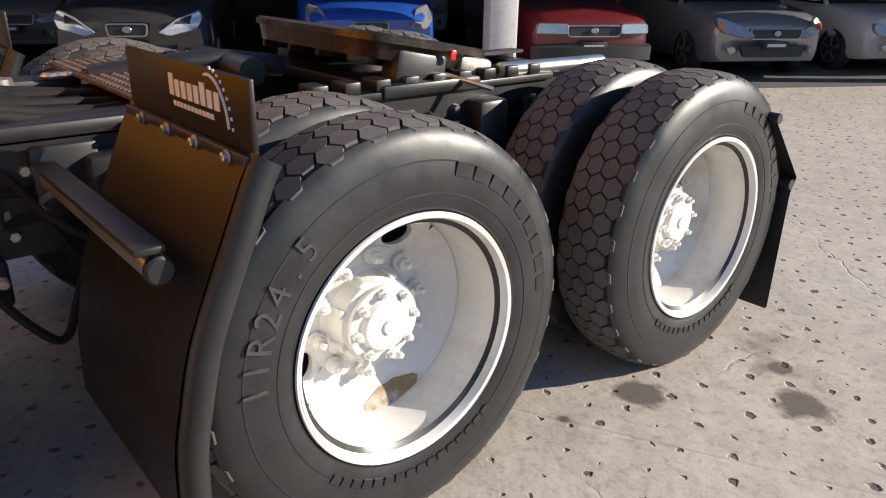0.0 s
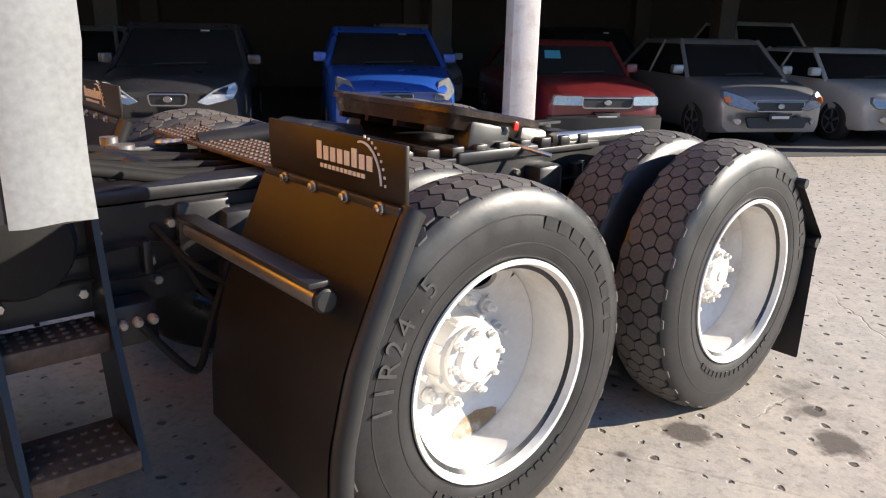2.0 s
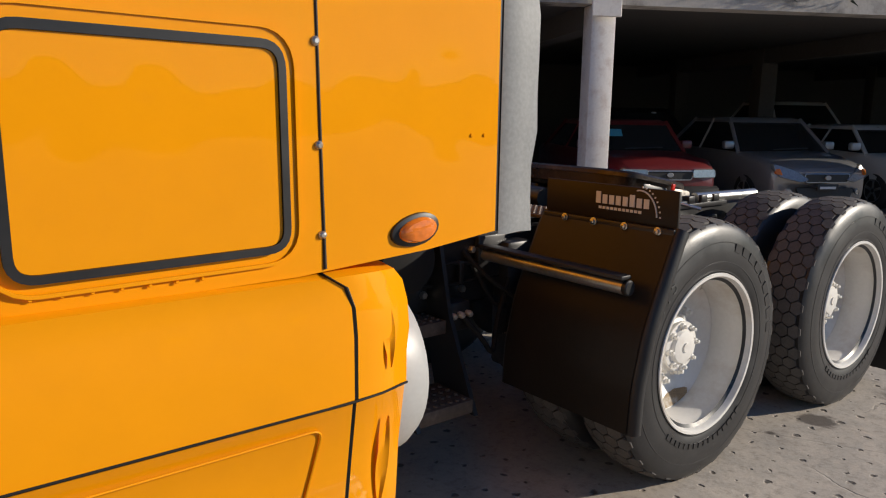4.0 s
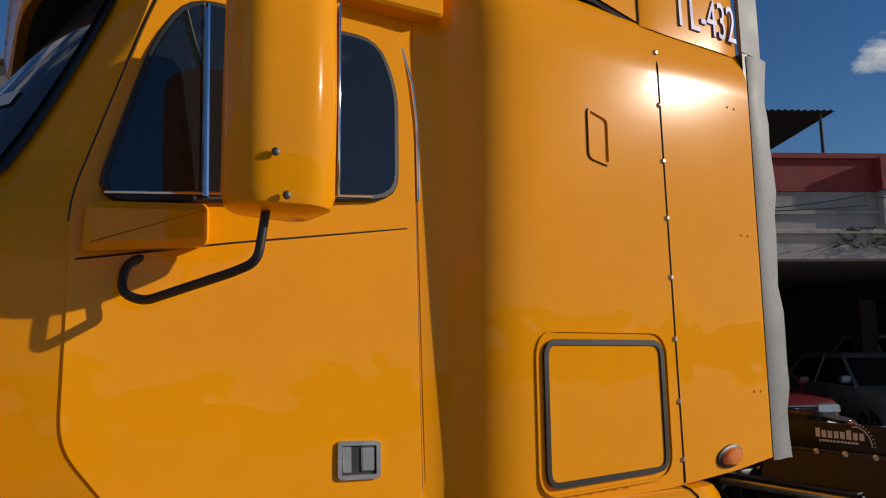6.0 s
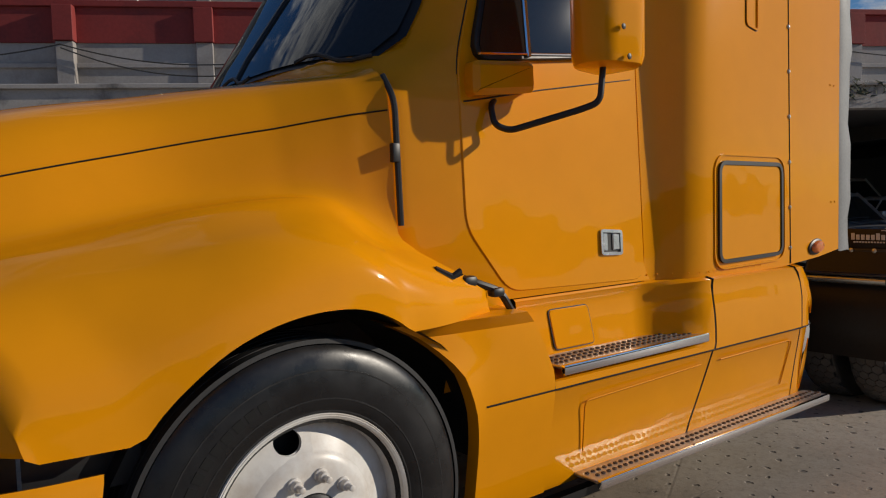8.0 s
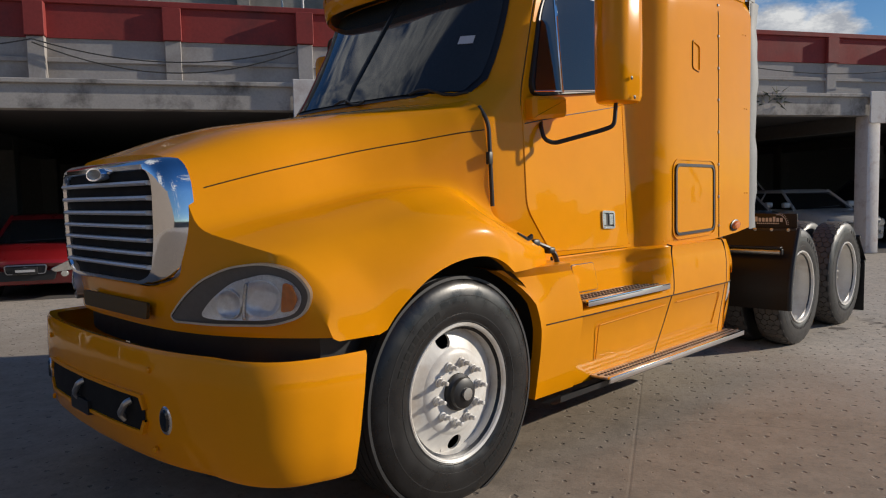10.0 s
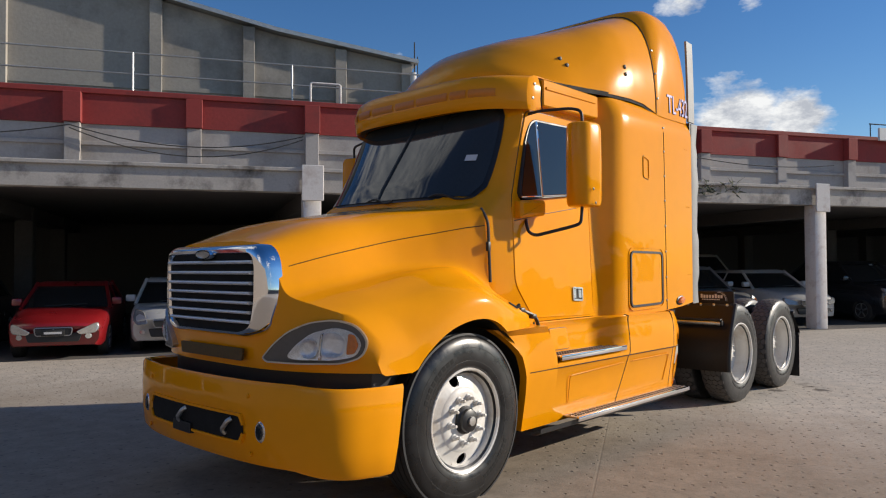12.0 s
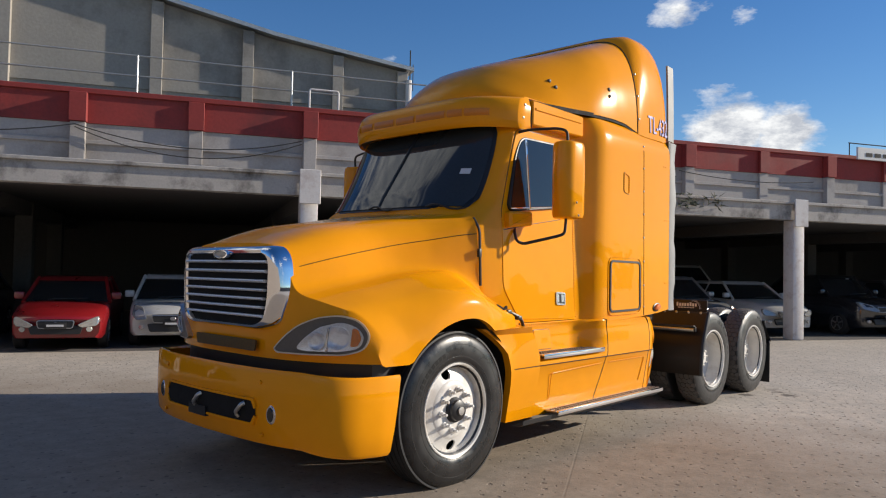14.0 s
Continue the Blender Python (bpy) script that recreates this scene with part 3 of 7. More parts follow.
for (s0, z0), (s1, z1) in (((-16.8, 7.55), (-6.4, 9.76)), ((-6.4, 9.76), (.12, 8.40)), ((.12, 8.40), (4.5, 7.79))):
    loft(bm, [[(s0, d, z0), (s1, d, z1), (s1, d, z1 + .12), (s0, d, z0 + .12)] for d in (8.7, 20.2)], closed=True, cap=True)
built("shed_roof", bm, GALV, "pale sheet roof edge", "", parent=shed)
bm = B()
box(bm, -16.5, 4.30, 8.96, 8.998, 6.5, 6.62)
built("shed_course", bm, SHED, "", "", parent=shed)
bm = B()
tube(bm, [(4.35, 8.8, 4.6), (4.35, 8.8, 7.5)], .10, 10)
built("roof_pipe", bm, COLUMN, "white vent pipe beside the shed", "pipe", kind="")
bm = B()
tube(bm, [(4.42, 8.9, 7.2), (4.42, 8.9, 8.5)], .02, 6)
tube(bm, [(4.52, 8.9, 7.2), (4.52, 8.9, 8.05)], .015, 6)
built("antenna", bm, TAR, "thin dark roof antenna", "antenna", kind="")
# handrail along the roof
bm = B()
for z in (5.15, 5.55):
    tube(bm, [(-22, 1.7, z), (4.2, 1.7, z)], .016, 6)
rail_ob = built("roof_handrail", bm, GALV, "thin steel handrail along the roof", "handrail", kind="")
for s in np.arange(-21.4, 4.2, 3.03):
    bm = B()
    tube(bm, [(s, 1.7, 4.58), (s, 1.7, 5.56)], .02, 6)
    built("handrail_post", bm, GALV, "", "", parent=rail_ob)
bm = B()
tube(bm, bent([(.18, 1.62, 4.58), (.18, 1.62, 5.2), (.80, 1.62, 5.2), (.80, 1.62, 4.58)], .05), .022, 8)
built("pipe_hoop", bm, COLUMN, "white bent pipe on the roof edge", "pipe", kind="")
# canopy on posts on the roof
bm = B()
n = 60
loft(bm, [[(6.6 + 2.55 * i / n, d, 5.70 + .02 * math.cos(i * 2.2) - .08 * (d - 1.9) / 2.5) for i in range(n + 1)] for d in (1.9, 4.6)])
canopy = built("roof_canopy", bm, RUST_SHEET, "dark corrugated canopy on thin posts", "canopy", kind="")
for s, d in ((6.8, 2.0), (8.88, 2.0), (6.8, 4.4), (8.88, 4.4)):
    bm = B()
    tube(bm, [(s, d, 4.58), (s, d, 5.68)], .03, 8)
    built("canopy_post", bm, TAR, "", "", parent=canopy)
bm = B()
box(bm, 14.57, 17.9, .90, .96, 4.58, 4.90, 0.01, 1)
sign = built("roof_sign", bm, SIGN_WHITE, "white sign board on the parapet with dark bars", "sign", kind="")
bm = B()
for i in range(9):
    box(bm, 14.85 + .3 * i, 15.07 + .3 * i, .892, .8985, 4.66, 4.76)
built("sign_bars", bm, TAR, "", "", parent=sign)
bm = B()
tube(bm, [(14.57, 1.2, 5.05), (17.9, 1.2, 5.05)], .015, 6)
tube(bm, [(14.6, 1.2, 4.7), (14.6, 1.2, 5.05)], .015, 6)
built("sign_rail", bm, TAR, "", "", parent=sign)
# sagging cables along the white wall
for a, b_, za, zb, sag in ((-4.2, -.05, 4.0, 3.98, .30), (-4.2, -.05, 3.95, 3.92, .42), (4.4, 8.9, 3.85, 3.98, .20), (4.4, 8.9, 3.78, 3.8, .1), (-8.2, -4.2, 3.95, 4.0, .22), (8.98, 13.1, 3.95, 3.9, .12)):
    bm = B()
    tube(bm, [(a + (b_ - a) * t, .93, za + (zb - za) * t - sag * 4 * t * (1 - t)) for t in np.linspace(0, 1, 16)], .011, 5)
    built("cable", bm, TAR, "dark cable sagging along the wall", "cable", kind="")
# weeds rooted on the ledge
LEAF = material("dry_weed", (0.06, 0.065, 0.035), 0.8, var=0.3, scale=20)
for s, k in ((8.5, 60), (7.9, 26), (9.2, 30)):
    bm = B()
    rnd = random.Random(int(s * 10))
    for _ in range(k):
        a, l = rnd.uniform(0, 6.28), rnd.uniform(.06, .28)
        p = Vector((s + rnd.uniform(-.3, .3), -.06 + rnd.uniform(-.04, .05), 3.2 + rnd.uniform(-.22, .08)))
        q = p + Vector((math.cos(a) * l, -abs(math.sin(a)) * l * .4, rnd.uniform(-.12, .16)))
        w = Vector((.012, 0, .018))
        bm.faces.new([bm.verts.new(p - w), bm.verts.new(p + w), bm.verts.new(q)])
    built("weed", bm, LEAF, "dry weeds rooted in the ledge", "weed", kind="stuff")
# far side of the yard: unseen walls added behind the camera; the west one cuts sky fill
UNSEEN_WALL = material("unseen_wall", (0.22, 0.19, 0.165), 0.9, var=0.12, scale=0.7, fine=9, bump=0.004)
bm = B()
box(bm, -70, 60, -34.3, -34, 0, 3.2)
tagged(part("unseen_wall_south", bm, UNSEEN_WALL), "plain unseen wall added to close the yard behind the camera", "wall", kind="structure")
bm = B()
box(bm, -24.3, -24, -34, 60, 0, 7.0)
tagged(part("unseen_wall_west", bm, UNSEEN_WALL), "plain unseen wall added to close the yard behind the camera", "wall", kind="structure")

# ---- the truck: a yellow day-worn highway tractor with a sleeper; it points to -x, its middle lies at y = C ----
C = 1.065
AXLE_F, AXLE_A, AXLE_B, HUB_Z = -4.60, 0.0, 1.321, 0.534
truck = thing("semi_truck", (-1.9, C, 0), "yellow semi truck tractor with sleeper cab, parked on concrete yard", "truck")


# the body is drawn to rounded numbers and then eased to its true girth and heights
GIRTH = [(-6.0, (1.0,)), (-5.0, (1.0,)), (-4.4, (1.03,)), (-4.05, (1.045,)), (-3.75, (1.038,)), (-2.75, (1.038,)), (-2.5, (1.058,)), (-1.4, (1.065,))]
HEIGHT = [(0.0, (0.0,)), (.40, (.345,)), (.83, (.812,)), (1.10, (1.098,)), (1.40, (1.395,)), (1.95, (2.0,)), (2.60, (2.69,)), (2.90, (2.98,)), (3.865, (4.02,))]
SLIDE = [(-6, (-0.11,)), (-5.75, (-0.11,)), (-5.2, (-0.09,)), (-4.9, (-0.05,)), (-4.45, (-0.05,)), (-4.15, (-0.12,)), (-3.5, (-0.115,)), (-2.9, (-0.115,)), (-2.4, (-0.08,)), (-1.67, (-0.07,)), (-1.45, (-.02,)), (-1.3, (-.022,)), (-1.145, (-.03,)), (-.9, (-.03,))]

SKIRT_SLIDE = [(-4.3, (0.0,)), (-4.0, (.08,)), (-3.6, (.06,)), (-3.35, (0.0,)), (-2.4, (0.0,)), (-1.9, (.05,)), (-1.67, (.085,)), (-1.45, (.05,))]


def true_body(p):
    low = max(0.0, min(1.0, (1.09 - p[2]) / .05))
    girth = lerp_rows(GIRTH, p[0])[0]
    slide = lerp_rows(SLIDE, p[0])[0] + low * lerp_rows(SKIRT_SLIDE, p[0])[0]
    return Vector((p[0] + slide, C + (p[1] - C) * (girth + (.985 - girth) * low * min(1.0, max(0.0, (p[0] + 4.4) / .5))), lerp_rows(HEIGHT, p[2])[0]))


SHAPE.append(true_body)


def mirrored(pts):
    """A half row of (x, half-width, z) from the middle outwards, as a whole row across the truck."""
    whole = [(x, C + h, z) for x, h, z in reversed(pts)] + [(x, C - h, z) for x, h, z in pts[(1 if abs(pts[0][1]) < 1e-6 else 0):]]
    return whole


# -- bonnet with its wings --
HOOD_KEYS = [
    (-5.60, [(0, 1.655), (.40, 1.645), (.545, 1.595), (.615, 1.46), (.69, 1.35), (.87, 1.29), (1.05, 1.22), (1.165, 1.08), (1.20, .92)]),
    (-5.2, [(0, 1.785), (.42, 1.765), (.60, 1.69), (.68, 1.53), (.745, 1.42), (.91, 1.385), (1.09, 1.29), (1.21, 1.11), (1.24, .90)]),
    (-4.8, [(0, 1.85), (.45, 1.83), (.645, 1.75), (.715, 1.58), (.775, 1.485), (.93, 1.465), (1.11, 1.37), (1.215, 1.21), (1.24, .90)]),
    (-4.41, [(0, 1.905), (.53, 1.885), (.745, 1.815), (.82, 1.65), (.85, 1.52), (.93, 1.48), (1.09, 1.39), (1.185, 1.26), (1.21, 1.0)]),
    (-4.12, [(0, 1.93), (.60, 1.915), (.845, 1.86), (.905, 1.68), (.92, 1.50), (.955, 1.40), (1.04, 1.29), (1.11, 1.16), (1.14, 1.0)]),
    (-4.04, [(0, 1.945), (.62, 1.935), (.885, 1.885), (.945, 1.69), (.955, 1.46), (.975, 1.36), (1.03, 1.26), (1.09, 1.15), (1.115, 1.0)]),
]


def arch_z(x):
    d = 1 - ((x + 4.51) / 0.61) ** 2
    return 0.58 + 0.595 * math.sqrt(d) if d > 0 else 0


def hood_low(x):
    return max(arch_z(x), 0.90 if x < -4.5 else 1.075)


def front_x(h):
    return -5.585 + 0.36 * (abs(h) / 1.2) ** 3.2


def hood_row(xn, n=34):
    """Half a cross-section of the bonnet at the nominal place xn, outwards from the middle."""
    ctrl = [list(p) for p in smooth_keys([(k, np.array(v).ravel()) for k, v in HOOD_KEYS], [xn])]
    flat = ctrl[0]
    ctrl = [(flat[i], flat[i + 1]) for i in range(0, len(flat), 2)]
    pts = curve_points(ctrl, n)
    u = (xn + 5.60) / 1.56
    out = []
    for h, z in pts:
        tail = -4.04 + 0.28 * max(0.0, min(1.0, (1.36 - z) / 0.24))
        x = front_x(h) + u * (tail - front_x(h))
        out.append([x, h, z])
    low = hood_low(out[-1][0])
    m = int(n * .70)
    z0, z1 = out[m][2], out[-1][2]
    low = min(low, z0 - .04)
    for i in range(m, n):
        out[i][2] = z0 + (out[i][2] - z0) * (z0 - low) / (z0 - z1)
    return [tuple(p) for p in out]


xs = [-5.60 + 1.56 * (i / 46) for i in range(47)]
bm = B()
rows = loft(bm, [mirrored(hood_row(x)) for x in xs])
# the nose falls straight from the front edge
nose = rows[0]
drop = [bm.verts.new((v.co.x - 0.012, v.co.y, 0.915)) for v in nose]
mid = [bm.verts.new((v.co.x - 0.028, v.co.y, (v.co.z + 0.93) / 2)) for v in nose]
for a, b in ((nose, mid), (mid, drop)):
    for i in range(len(a) - 1):
        bm.faces.new((a[i], a[i + 1], b[i + 1], b[i]))
# turned-in lips along the arches and the rear edge
lip = [bm.verts.new((r[-1].co.x, r[-1].co.y + 0.05, r[-1].co.z + 0.004)) for r in rows]
lip2 = [bm.verts.new((r[0].co.x, r[0].co.y - 0.05, r[0].co.z + 0.004)) for r in rows]
for i in range(len(rows) - 1):
    bm.faces.new((rows[i][-1], rows[i + 1][-1], lip[i + 1], lip[i]))
    bm.faces.new((rows[i][0], rows[i + 1][0], lip2[i + 1], lip2[i]))
rear = rows[-1]
back = [bm.verts.new((v.co.x + 0.004, C + (v.co.y - C) * 0.965, v.co.z - 0.03)) for v in rear]
for i in range(len(rear) - 1):
    bm.faces.new((rear[i], rear[i + 1], back[i + 1], back[i]))
hood = part("hood", bm, YELLOW, truck, "yellow bonnet with flared wings", sharp=50)

# fine seam along the bonnet's flank, and the dark cowl gap behind it
for sg in (1, -1):
    bm = B()
    line = []
    for i in range(40):
        x = -5.52 + 1.475 * i / 39
        r = hood_row(x, 60)
        f = i / 39
        z = 1.51 + 0.255 * f + .10 * f * (1 - f)
        for p, q in zip(r, r[1:]):
            if p[2] >= z >= q[2]:
                k = (p[2] - z) / max(1e-6, p[2] - q[2])
                line.append((p[0] + (q[0] - p[0]) * k, C - sg * (p[1] + (q[1] - p[1]) * k + .0015), z))
                break
    tube(bm, line, 0.0026, 5)
    part("hood_seam", bm, RUBBER_DULL, hood)
    bm = B()
    tube(bm, bent([(-4.03, C - sg * 0.89, 1.88), (-4.022, C - sg * 0.945, 1.80), (-4.022, C - sg * 0.962, 1.40)], 0.05), 0.011, 8)
    part("cowl_seal", bm, BLACK_PLASTIC, truck, "black rubber seal behind the bonnet")
    # bonnet latch and strap
    bm = B()
    box(bm, -4.05, -4.02, C - sg * 0.958 - 0.012, C - sg * 0.958 + 0.012, 1.60, 1.66, 0.004)
    part("hood_guide", bm, BLACK_PLASTIC, truck)
    bm = B()
    loft(bm, [[(-3.985, C - sg * 1.085, 1.262), (-3.98, C - sg * 1.105, 1.245)], [(-3.92, C - sg * 1.10, 1.225), (-3.925, C - sg * 1.12, 1.212)], [(-3.885, C - sg * 1.10, 1.245), (-3.88, C - sg * 1.12, 1.225)]])
    tube(bm, [(-3.98, C - sg * 1.09, 1.252), (-3.92, C - sg * 1.105, 1.222), (-3.885, C - sg * 1.11, 1.24)], .011, 6)
    latch = part("hood_latch", bm, BLACK_PLASTIC, truck, "black rubber bonnet latch")
    bm = B()
    tube(bm, bent([(-3.84, C - sg * 1.07, 1.205), (-3.79, C - sg * 1.09, 1.185), (-3.70, C - sg * 1.11, 1.15), (-3.60, C - sg * 1.12, .98)], .04), .014, 8)
    box(bm, -3.86, -3.80, C - sg * 1.085 - .022, C - sg * 1.085 + .022, 1.175, 1.215, .012)
    box(bm, -3.745, -3.69, C - sg * 1.105 - .022, C - sg * 1.105 + .022, 1.13, 1.165, .012)
    part("strap", bm, BLACK_PLASTIC, latch)

# dark liners of the wheel wells, and the panel behind the wing's tail
for sg in (1, -1):
    bm = B()
    loft(bm, [[(-3.95 + .03 * k, C - sg * 1.035, z), (-3.72, C - sg * 1.02, z), (-3.56, C - sg * 1.0, z)] for k, z in enumerate((.80, .90, 1.0, 1.07, 1.135))])
    part("wing_panel", bm, YELLOW, truck)
    bm = B()
    rings = []
    for i in range(25):
        a = math.pi * i / 24
        x, z = -4.50 - 0.63 * math.cos(a), 0.58 + 0.60 * math.sin(a)
        rings.append([(x, C - sg * h, z) for h in (1.17, 0.9, 0.62)])
    loft(bm, rings)
    part("wheel_well_liner", bm, BLACK_PLASTIC, truck, "black plastic wheel well liner")

# -- grille --
def grille_x(h):
    return -5.605 + 0.36 * (abs(h) / 1.2) ** 4.2


def face_at(off):
    def at(y, z, d):
        return (grille_x(y) - 0.03 - off - d, C - y, z)
    return at


bm = B()
outer = rounded([(-.59, 1.13), (-.64, 1.33), (-.60, 1.635), (.60, 1.635), (.64, 1.33), (.59, 1.13), (.45, 1.085), (-.45, 1.085)], 0.15, 8)
inner = rounded([(-.47, 1.165), (-.505, 1.30), (-.515, 1.575), (.515, 1.575), (.505, 1.30), (.47, 1.165), (.38, 1.13), (-.38, 1.13)], 0.08, 8)
moulding(bm, outer, inner, face_at(0.0), [(0, -.095), (.01, -.065), (.05, -.035), (.13, -.010), (.28, .012), (.5, .026), (.8, .028), (.95, .016), (1, -.02)])
grille = part("grille", bm, CHROME, truck, "chrome grille surround")
bm = B()
for z0, z1 in ((1.125, 1.30), (1.30, 1.585)):
    loft(bm, [[face_at(0.0)(u * (.47 + .10 * (z - 1.165) + (.02 if z > 1.15 else -.06)), z, .003) for u in np.linspace(-1, 1, 25)] for z in np.linspace(z0, z1, 4)])
part("radiator_mesh", bm, RUBBER_DULL, grille, "dark radiator behind the bars")
for i in range(7):
    z = 1.185 + 0.058 * i
    w = 0.475 + 0.10 * (z - 1.165)
    bm = B()
    loft(bm, [[(grille_x(y) - 0.046 + dx, C - y, z + dz) for dx, dz in ((0, -.010), (-.020, -.008), (-.026, 0), (-.020, .008), (0, .010), (.02, .005), (.02, -.005))] for y in np.linspace(-w, w, 13)], closed=True, cap=True)
    part("grille_bar", bm, GRILLE_BAR, grille)
bm = B()
for y in (-.18, .18):
    box(bm, -5.632, -5.624, C + y - .012, C + y + .012, 1.12, 1.57)
each("grille_brace", bm, BLACK_PLASTIC, grille)
bm = B()
OVAL = [(.085 * math.cos(a), 1.578 + .021 * math.sin(a)) for a in np.linspace(0, 2 * math.pi, 28, endpoint=False)]
band(bm, scaled(OVAL, 0.007), OVAL, face_at(0.012), -.03, 0.04)
badge = part("badge", bm, CHROME, grille, "oval chrome maker's badge without lettering")
bm = B()
slab(bm, OVAL, face_at(0.012), -.03, 0.03)
part("badge_plate", bm, STEEL, badge)
bm = B()
slab(bm, rounded([(-.37, .955), (.37, .955), (.385, 1.025), (-.385, 1.025)], 0.015), face_at(-0.012), 0.0, 0.014)
part("air_slot", bm, SLOT_MESH, hood, "dark mesh slot below the grille")

# -- headlights: a teardrop let into each corner --
def lamp_at(sg):
    def at(y, z, d):
        f = front_x(y)
        slope = 0.36 * 3.2 / 1.2 * (y / 1.2) ** 2.2
        nx, ny = -1 / math.hypot(1, slope), slope / math.hypot(1, slope)
        return (f - 0.036 + nx * d, C - sg * (y + ny * d), z)
    return at


TEAR = rounded([(.55, .985), (.63, 1.06), (.74, 1.14), (.87, 1.195), (1.0, 1.212), (1.10, 1.18), (1.15, 1.09), (1.125, 1.005), (1.03, .97), (.80, .965), (.58, .965)], 0.045, 4)
LENS_OUT = rounded([(.72, .995), (.78, 1.06), (.88, 1.135), (1.0, 1.17), (1.085, 1.145), (1.125, 1.08), (1.10, 1.01), (1.0, .988), (.80, .985)], 0.035, 4)


def shrunk(outline, f):
    n = len(outline)
    cu, cv = sum(p[0] for p in outline) / n, sum(p[1] for p in outline) / n
    return [(cu + (u - cu) * f, cv + (v - cv) * f) for u, v in outline]


for sg in (1, -1):
    at = lamp_at(sg)
    bm = B()
    slab(bm, TEAR, at, -0.03, 0.012, 0.004)
    lamp = part("headlight", bm, LAMP_GREY, truck, "teardrop headlight in a dark grey housing")
    bm = B()
    band(bm, scaled(TEAR, 0.004), scaled(TEAR, -0.004), at, -0.02, 0.018)
    part("bezel", bm, STEEL, lamp, "satin steel rim")
    bm = B()
    slab(bm, LENS_OUT, at, 0.0, 0.0135)
    part("reflector", bm, REFLECTOR, lamp)
    bm = B()
    for y, z, r in ((.862, 1.048, .055), (.985, 1.07, .072)):
        rings = [[at(y + rr * math.cos(q * math.pi / 10), z + rr * math.sin(q * math.pi / 10), d) for q in range(20)] for rr, d in ((r, .008), (r, .018), (r * .92, .018), (r * .75, .012), (r * .45, .0075), (r * .12, .006))]
        loft(bm, rings, closed=True, cap=True)
    each("reflector_bowl", bm, REFLECTOR, lamp)
    bm = B()
    slab(bm, rounded([(.916, .99), (.932, 1.13), (.946, 1.135), (.930, .99)], 0.004), at, 0.004, 0.024, 0.003)
    part("light_bar", bm, BRIGHT, lamp, "slim bright divider")
    bm = B()
    slab(bm, rounded([(1.055, 1.02), (1.065, 1.135), (1.092, 1.125), (1.108, 1.07), (1.09, 1.025)], 0.012), at, 0.0, 0.022)
    part("indicator", bm, AMBER, lamp, "amber side indicator")
    bm = B()
    cap = [[at(*p, 0.018 + 0.022 * (1 - f * f)) for p in shrunk(LENS_OUT, f)] for f in (1.0, .85, .6, .3, .05)]
    loft(bm, cap, closed=True, cap=True)
    part("lens", bm, LENS, lamp, "clear bulging lens").visible_shadow = False

# -- bumper --
BUMP = [(-5.755, 0), (-5.745, .35), (-5.715, .66), (-5.655, .90), (-5.56, 1.06), (-5.43, 1.155), (-5.25, 1.195), (-5.07, 1.205)]
plan = curve_points(BUMP, 26)
half = []
for x, h in plan:
    side = max(0, min(1, (h - .9) / .34))
    top, low = 0.875 - 0.035 * side, 0.43 - 0.07 * side
    prof = [(0.05, top - .01), (0.012, top), (0, top - .02), (-.006, (top * 2 + low) / 3), (-.004, (top + 2 * low) / 3), (.008, low + .03), (.03, low), (.10, low + .01)]
    lean = max(0.0, (x + 5.3) / .23)
    half.append([(x - lean * (.03 + .15 * (top - z)), h, z, d) for d, z in prof])
rows = []
for sg, seq in ((-1, range(len(half) - 1, 0, -1)), (1, range(len(half)))):
    for i in seq:
        x, h = plan[i]
        j0, j1 = max(i - 1, 0), min(i + 1, len(plan) - 1)
        tx, th = plan[j1][0] - plan[j0][0], plan[j1][1] - plan[j0][1]
        ln_ = math.hypot(tx, th)
        nx, nh = -th / ln_, tx / ln_
        rows.append([(px - nx * d, C - sg * (ph - nh * d), z) for px, ph, z, d in half[i]])
bm = B()
loft(bm, rows)
bumper = part("bumper", bm, YELLOW, truck, "yellow wraparound front bumper", sharp=45)


def bump_x(h):
    for (x0, h0), (x1, h1) in zip(plan, plan[1:]):
        if h0 <= abs(h) <= h1:
            return x0 + (x1 - x0) * (abs(h) - h0) / (h1 - h0)
    return plan[-1][0]


def bump_at(y, z, d):
    return (bump_x(y) - d, C - y, z)


def across(w0, z0, z1, d, n=41, tip=.04):
    """A strip along the curved bumper with rounded ends, standing d proud of it."""
    ys = np.linspace(-w0, w0, n)
    cut = [max(0.0, (abs(y) - (w0 - tip)) / tip) for y in ys]
    lift = [(1 - math.sqrt(max(0.0, 1 - c * c))) * (z1 - z0) * .35 for c in cut]
    return [[bump_at(y, z0 + k, d) for y, k in zip(ys, lift)], [bump_at(y, z1 - k, d) for y, k in zip(ys, lift)]]


bm = B()
lo, hi = across(.565, .55, .685, .010)
lo0, hi0 = across(.565, .55, .685, -.04)
loft(bm, [lo0, lo, hi, hi0], cap=False)
slot = part("lower_intake", bm, RUBBER_DULL, bumper, "black lower air intake")
bm = B()
for a_, b_ in zip(across(.58, .538, .697, .020), across(.562, .552, .683, .020)):
    c_ = [(x + .022, y, z) for x, y, z in a_]
    e_ = [(x + .018, y, z) for x, y, z in b_]
    loft(bm, [c_, a_, b_, e_])
part("intake_rim", bm, YELLOW, slot)
for y in (-.12, .40):
    bm = B()
    x = bump_x(y)
    tube(bm, bent([(x - .012, C - y, .575), (x - .035, C - y, .60), (x - .030, C - y - .05, .65), (x - .008, C - y - .06, .66)], 0.03), 0.014, 8)
    part("tow_hook", bm, STEEL, slot, "bare steel tow hook")
bm = B()
